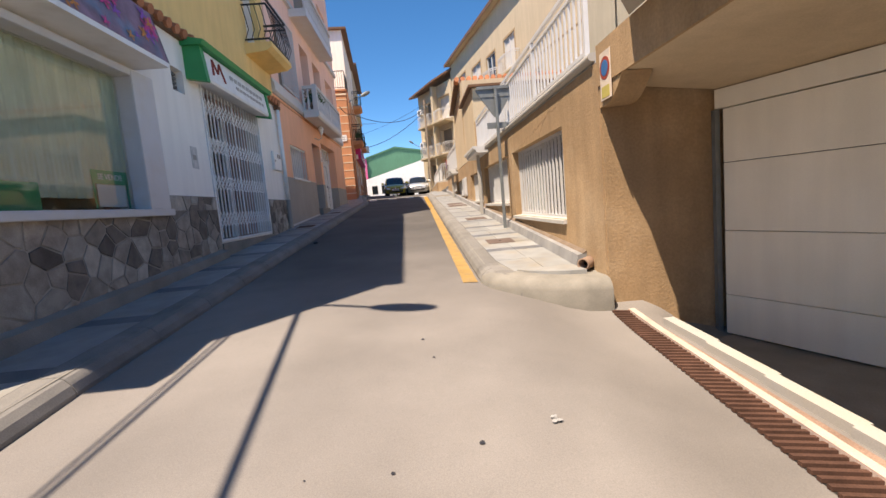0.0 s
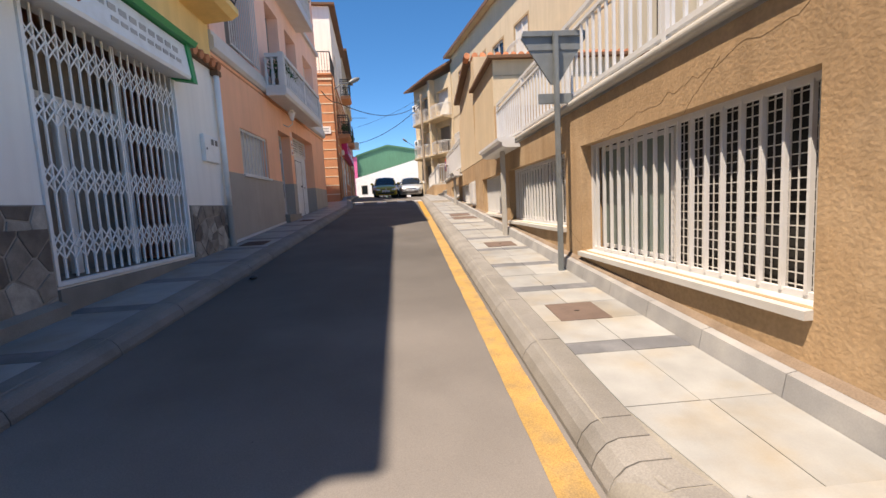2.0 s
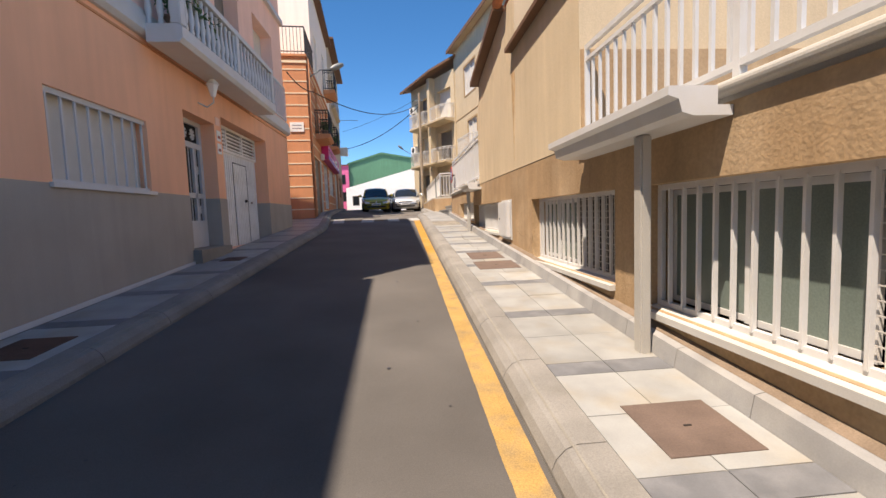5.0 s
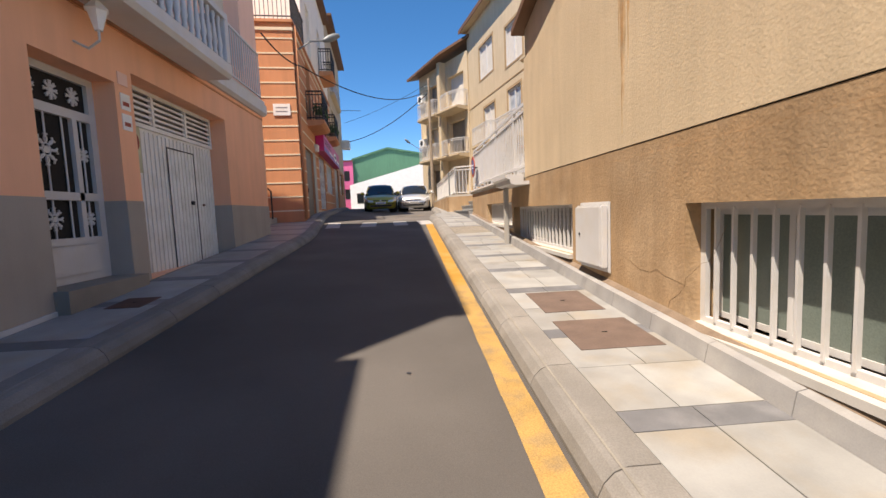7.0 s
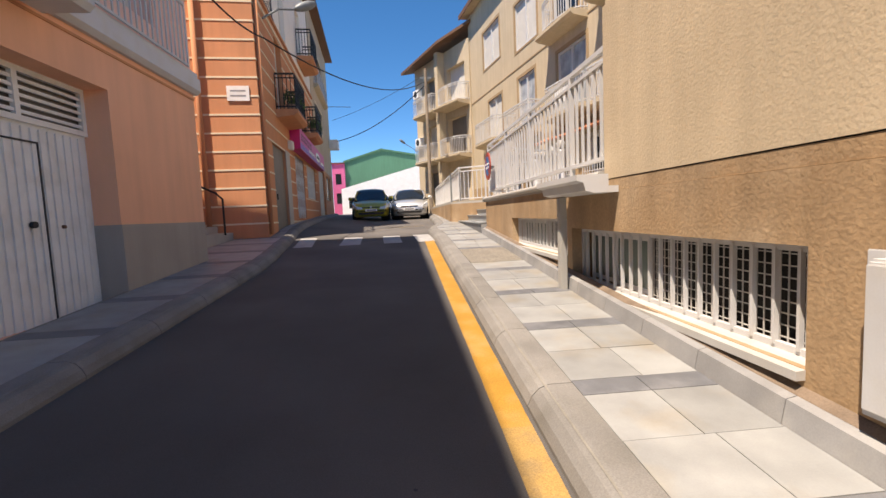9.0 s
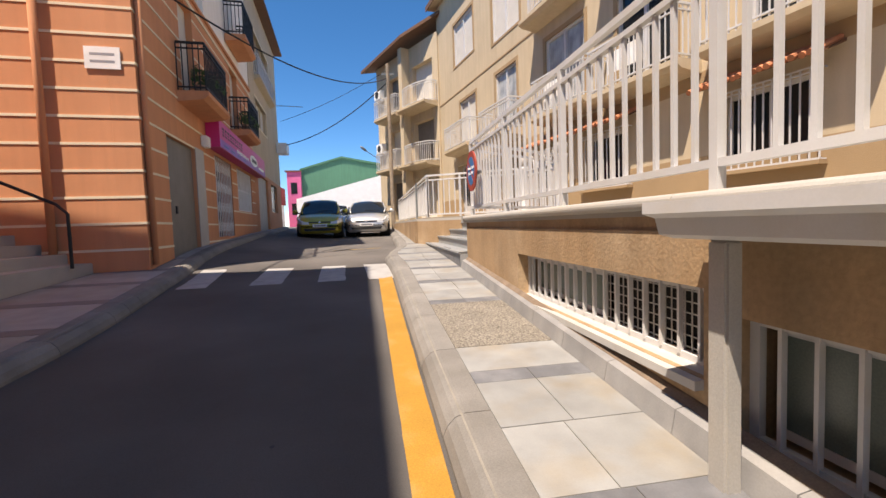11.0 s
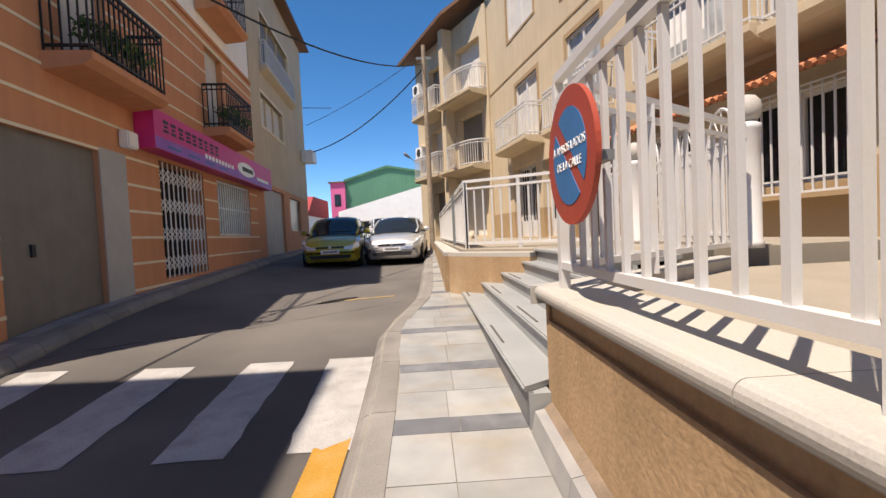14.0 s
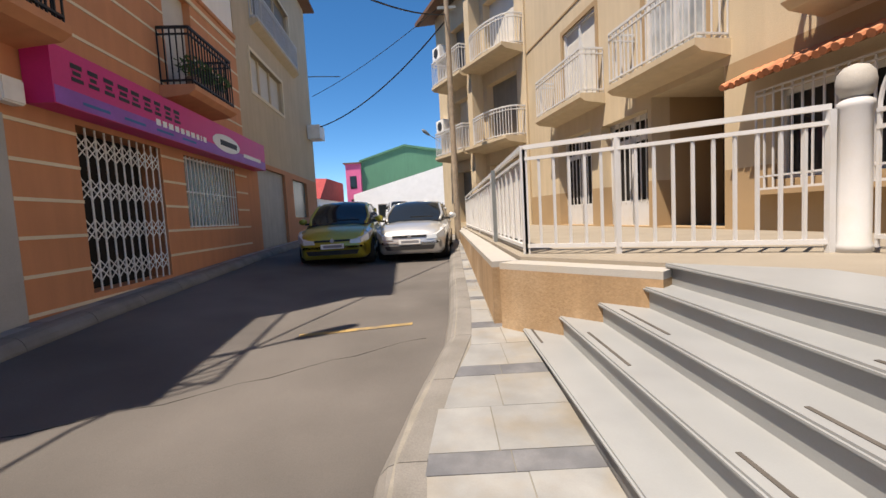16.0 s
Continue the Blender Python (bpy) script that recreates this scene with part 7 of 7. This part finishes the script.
street_lamp((-3.5, 2.8, 6.3), (-2.65, 2.4, 6.5), "wall-mounted street lamp on a bracket arm")
street_lamp((-3.53, 26.9, 7.75), (-2.8, 27.4, 8.2), "wall-mounted street lamp on the orange house corner")
street_lamp((2.0, 58, 8.0), (0.3, 57.5, 9.3), "distant street lamp over the road")
part("mast", rod(BM(), (2.0, 58, 2.4), (2.0, 58, 8.0), 0.07, 8), M["galv"], bpy.data.objects["street_lamp.002"])


def cable(a, b, sag, r, label, n=20):
    a, b = Vector(a), Vector(b)
    pts = [a.lerp(b, k / n) - Vector((0, 0, sag * 4 * (k / n) * (1 - k / n))) for k in range(n + 1)]
    solid("overhead_cable", tube(BM(), pts, r, 5), M["cable"], label, "cable", group="overhead cables")


cable((-3.45, 22.7, 6.6), (-3.3, 26.0, 6.9), 0.15, 0.02, "black cable strung between two house fronts")
cable((-3.3, 26.0, 6.9), (1.4, 39.2, 9.7), 0.8, 0.02, "black cable crossing the street to the pole")
cable((-4.4, 44.5, 7.5), (1.4, 39.2, 9.5), 0.5, 0.025, "sagging black cable crossing the street")
cable((-4.6, 44.6, 8.9), (1.45, 39.2, 10.1), 0.2, 0.012, "thin black cable crossing the street")
for x, z, r in ((-3.42, 5.0, 0.012), (-3.38, 5.05, 0.018), (-3.35, 4.98, 0.012)):
    cable((x, -14, z - 0.9), (x - 0.03, 2.6, z), 0.1, r, "black service cable along the house fronts")
cable((-1.0, -14, 5.3), (-3.5, 6.4, 5.6), 0.1, 0.03, "thick black cable reaching the ochre wall")
an = thing("tv_aerial", (-4.9, 46, 9.0), "thin television aerial above the far eave", "aerial")
part("boom", bar(BM(), (-4.6, 45.0, 9.9), (-3.4, 45.2, 9.9), 0.03), M["galv"], an)
part("bracket", rod(BM(), (-4.85, 45.0, 9.9), (-4.5, 45.0, 9.9), 0.02, 6), M["galv"], an)
aw_ = thing("air_conditioner", (-4.7, 44, 7), "white air conditioner on the beige house wall", "air conditioner")
part("casing", box(BM(), -4.86, -4.3, 44.3, 45.1, 7.0, 7.6, 0.01), M["white_metal"], aw_)


# ---- houses behind the camera, closing the street ----
bk = thing("corner_house", (-3.5, -2.5, -0.5), "plain white house across the side street", "house")
part("wall", box(BM(), -12, -3.9, -16, -2.6, -3, 6.0), M["white_wall"], bk)
bk2 = thing("end_house", (0, -22, -1), "plain beige house at the foot of the street", "house")
part("wall", box(BM(), -10, 12, -30, -22, -5, 6), M["beige"], bk2)


# ---- pavements: kerb stones, marble slabs, grey bands, covers ----
def kerb_piece(parent, side, y0, y1, material=None):
    """One rounded kerb stone, from y0 to y1, on the left (-1) or right (1)."""
    b = BM()
    rows = []
    tab = KERB_R if side > 0 else KERB_L
    for y in (y0 + 0.004, y1 - 0.004):
        x = lerp(tab, y)
        zr = road_z(x, y)
        zs = zr + KERB_H
        prof = [(0, -0.1), (0.0, 0.03), (0.025, 0.085), (0.07, 0.13), (0.13, KERB_H), (KERB_W, KERB_H), (KERB_W, -0.1)]
        rows.append([b.verts.new((x + side * u, y, zr + v)) for u, v in prof])
    a, c = rows
    for k in range(len(a)):
        b.faces.new((a[k], a[(k + 1) % len(a)], c[(k + 1) % len(c)], c[k]))
    b.faces.new(a[::-1])
    b.faces.new(c)
    return part("kerb_stone", b, material or M["kerb"], parent, smooth=False)


def slab(parent, name, quad, side, material, off=0.0, gap=0.003, rise=0.0):
    """A thin paving slab on the pavement's slope; quad in turn."""
    b = BM()
    cx, cy = sum(p[0] for p in quad) / 4, sum(p[1] for p in quad) / 4
    q = [(p[0] + (gap if p[0] < cx else -gap), p[1] + (gap if p[1] < cy else -gap)) for p in quad]
    lo = [(x, y, pave_z(x, y, side) - 0.03) for x, y in q]
    hi = [(x, y, pave_z(x, y, side) + off) for x, y in q]
    hexa(b, lo + hi)
    return part(name, b, material, parent)


def pave_z(x, y, side):
    xk = lerp(KERB_R if side > 0 else KERB_L, y)
    return road_z(xk, y) + KERB_H


def bed(side, y0, y1, name, label):
    b = BM()
    ys = [y0 + (y1 - y0) * k / 80 for k in range(81)]
    rows = []
    for y in ys:
        xk = lerp(KERB_R if side > 0 else KERB_L, y) + side * 0.1
        xw = lerp(WALL_R if side > 0 else WALL_L, y) + side * 0.02
        rows.append([b.verts.new((xk, y, pave_z(0, y, side) - 0.006)), b.verts.new((xw, y, pave_z(0, y, side) - 0.006))])
    for a, c in zip(rows, rows[1:]):
        b.faces.new((a[0], a[1], c[1], c[0]))
    return solid(name, b, M["joint"], label, "pavement", "structure")


pr = bed(1, 4.4, 42, "pavement_right", "pavement of pale marble slabs with grey marble bands")
pl2 = bed(-1, -1.0, 48, "pavement_left", "shaded pavement of pale slabs with grey bands")
y = 4.35
while y < 42:
    step = 0.16 if y < 5.2 else 0.98
    e = min(42, y + step)
    kerb_piece(pr, 1, y, e, M["kerb"])
    y = e
y = -1.0
while y < 48:
    step = 0.4 if 22.3 < y < 28.6 else 1.0
    e = min(48, y + step)
    kerb_piece(pl2, -1, y, e, M["kerb"])
    y = e
# rounded corner of the right pavement towards the garage
b = BM()
n = 9
prev = None
cx, cy = 1.85, 5.0
rows = []
for k in range(n + 1):
    a = radians(180 + 90 * k / n)
    rows.append([])
    for u, v in ((1.19, -0.25), (1.19, 0.03), (1.16, 0.09), (1.1, 0.13), (1.02, 0.148), (0.88, 0.15), (0.1, 0.142)):
        x, yy = cx + u * math.cos(a) * 1.0, cy + u * math.sin(a) * 0.78
        rows[-1].append(b.verts.new((min(x, 1.846), yy, road_z(0.66, 4.9) + v - 0.05 * k / n * (1 if v > 0 else 0))))
for p, q in zip(rows, rows[1:]):
    for k in range(6):
        b.faces.new((p[k], p[k + 1], q[k + 1], q[k]))
part("kerb_corner", b, M["joint"], pr, "rounded cement kerb corner", smooth=True)

b = BM()
fan = [(cx + 0.86 * math.cos(radians(180 + q)), cy + 0.86 * math.sin(radians(180 + q)) * 0.78) for q in (22, 32, 42, 52, 60, 68)]
prism(b, [(1.7, 4.752), (fan[0][0], 4.752)] + fan[1:] + [(1.7, 4.36)], road_z(0.66, 4.9) + 0.1, road_z(0.66, 4.9) + 0.153, "z")
part("marble_slab", b, M["marble"], pr)
BANDS = [6.1, 7.58, 8.72, 9.86, 11.0, 12.2, 13.46, 14.66, 15.95, 17.0, 18.08, 19.2, 20.44, 22.45, 23.6, 24.7, 25.68, 26.84, 27.97, 29.12, 30.3, 31.5, 32.7, 33.9, 35.1, 36.3, 37.5, 38.7, 39.9, 41.1]
random.seed(8)
XI, XW = 0.935, 1.73
prevb = 4.75
for bnd in BANDS:
    y0, y1 = prevb, bnd - 0.09
    xk0, xk1 = lerp(KERB_R, y0) + KERB_W, lerp(KERB_R, y1) + KERB_W
    right = 1.72 if bnd < 29.3 else 1.68
    if 20.5 < y0 < 20.7:
        slab(pr, "cement_patch", [(xk0, y0), (right, y0), (right, 21.0), (xk0, 21.0)], 1, M["marble"])
        slab(pr, "aggregate_patch", [(xk0, 21.0), (right, 21.0), (right, y1), (xk1, y1)], 1, M["aggregate"], 0.002)
    else:
        n = max(1, round((y1 - y0) / 0.52))
        for k in range(n):
            p, q = y0 + (y1 - y0) * k / n, y0 + (y1 - y0) * (k + 1) / n
            a, c = lerp(KERB_R, p) + KERB_W, lerp(KERB_R, q) + KERB_W
            m = (a + right) / 2 + random.choice((0, 0, 0.05, -0.06))
            slab(pr, "marble_slab", [(a, p), (m, p), (m, q), (c, q)], 1, M["marble"], random.uniform(-0.001, 0.002), 0.003)
            slab(pr, "marble_slab", [(m, p), (right, p), (right, q), (m, q)], 1, M["marble"], random.uniform(-0.001, 0.002), 0.003)
    a, c = lerp(KERB_R, y1) + KERB_W, lerp(KERB_R, bnd + 0.09) + KERB_W
    m = (a + right) / 2
    slab(pr, "grey_slab", [(a, y1), (m, y1), (m, bnd + 0.09), (c, bnd + 0.09)], 1, M["greyband"], 0.0005)
    slab(pr, "grey_slab", [(m, y1), (right, y1), (right, bnd + 0.09), (m, bnd + 0.09)], 1, M["greyband"], 0.0005)
    prevb = bnd + 0.09
bnd = 0.6
k = 0
while bnd < 44:
    y0, y1 = (-0.9 if k == 0 else bnd - 1.0), bnd
    for (p, q, mt, nm) in ((y0, y1 - 0.0, M["marble"], "marble_slab"), (y1, y1 + 0.2, M["greyband"], "grey_slab")):
        xa, xb = lerp(KERB_L, p) - KERB_W, lerp(KERB_L, q) - KERB_W
        wa, wb2 = lerp(WALL_L, p) + 0.03, lerp(WALL_L, q) + 0.03
        if 21.6 < q < 26.2 or 21.6 < p < 26.2:
            wa = wb2 = -4.3 if q > 22.7 and p < 25.8 else wa
        slab(pl2, nm, [(wa, p), (xa, p), (xb, q), (wb2, q)], -1, mt if nm == "grey_slab" else M["marble"], 0.0, 0.004)
    bnd += 1.2
    k += 1


def cover(x0, x1, y0, y1, side, label, material=None):
    t = thing("inspection_cover", ((x0 + x1) / 2, (y0 + y1) / 2, pave_z(x0, y0, side)), label, "manhole cover", "inspection covers")
    slab(t, "plate", [(x0, y0), (x1, y0), (x1, y1), (x0, y1)], side, material or M["plate"], 0.006, 0.0)
    bx = BM()
    zz = pave_z(x0, (y0 + y1) / 2, side) + 0.007
    box(bx, (x0 + x1) / 2 - 0.02, (x0 + x1) / 2 + 0.02, (y0 + y1) / 2 - 0.005, (y0 + y1) / 2 + 0.005, zz - 0.002, zz + 0.003)
    part("lift_slot", bx, M["dark"], t)


cover(1.06, 1.47, 6.61, 7.03, 1, "square rusty brown steel cover set in marble slabs")
cover(1.08, 1.62, 15.16, 15.81, 1, "brown steel cover set in marble slabs")
cover(1.06, 1.66, 14.32, 14.92, 1, "large brown steel cover set in marble slabs")
cover(1.14, 1.6, 10.05, 10.5, 1, "brown steel cover set in marble slabs")
cover(-3.3, -2.85, 11.8, 12.3, -1, "dark steel cover in the shaded pavement", M["rust"])
cover(-3.2, -2.85, 16.1, 16.5, -1, "dark steel cover in the shaded pavement", M["rust"])
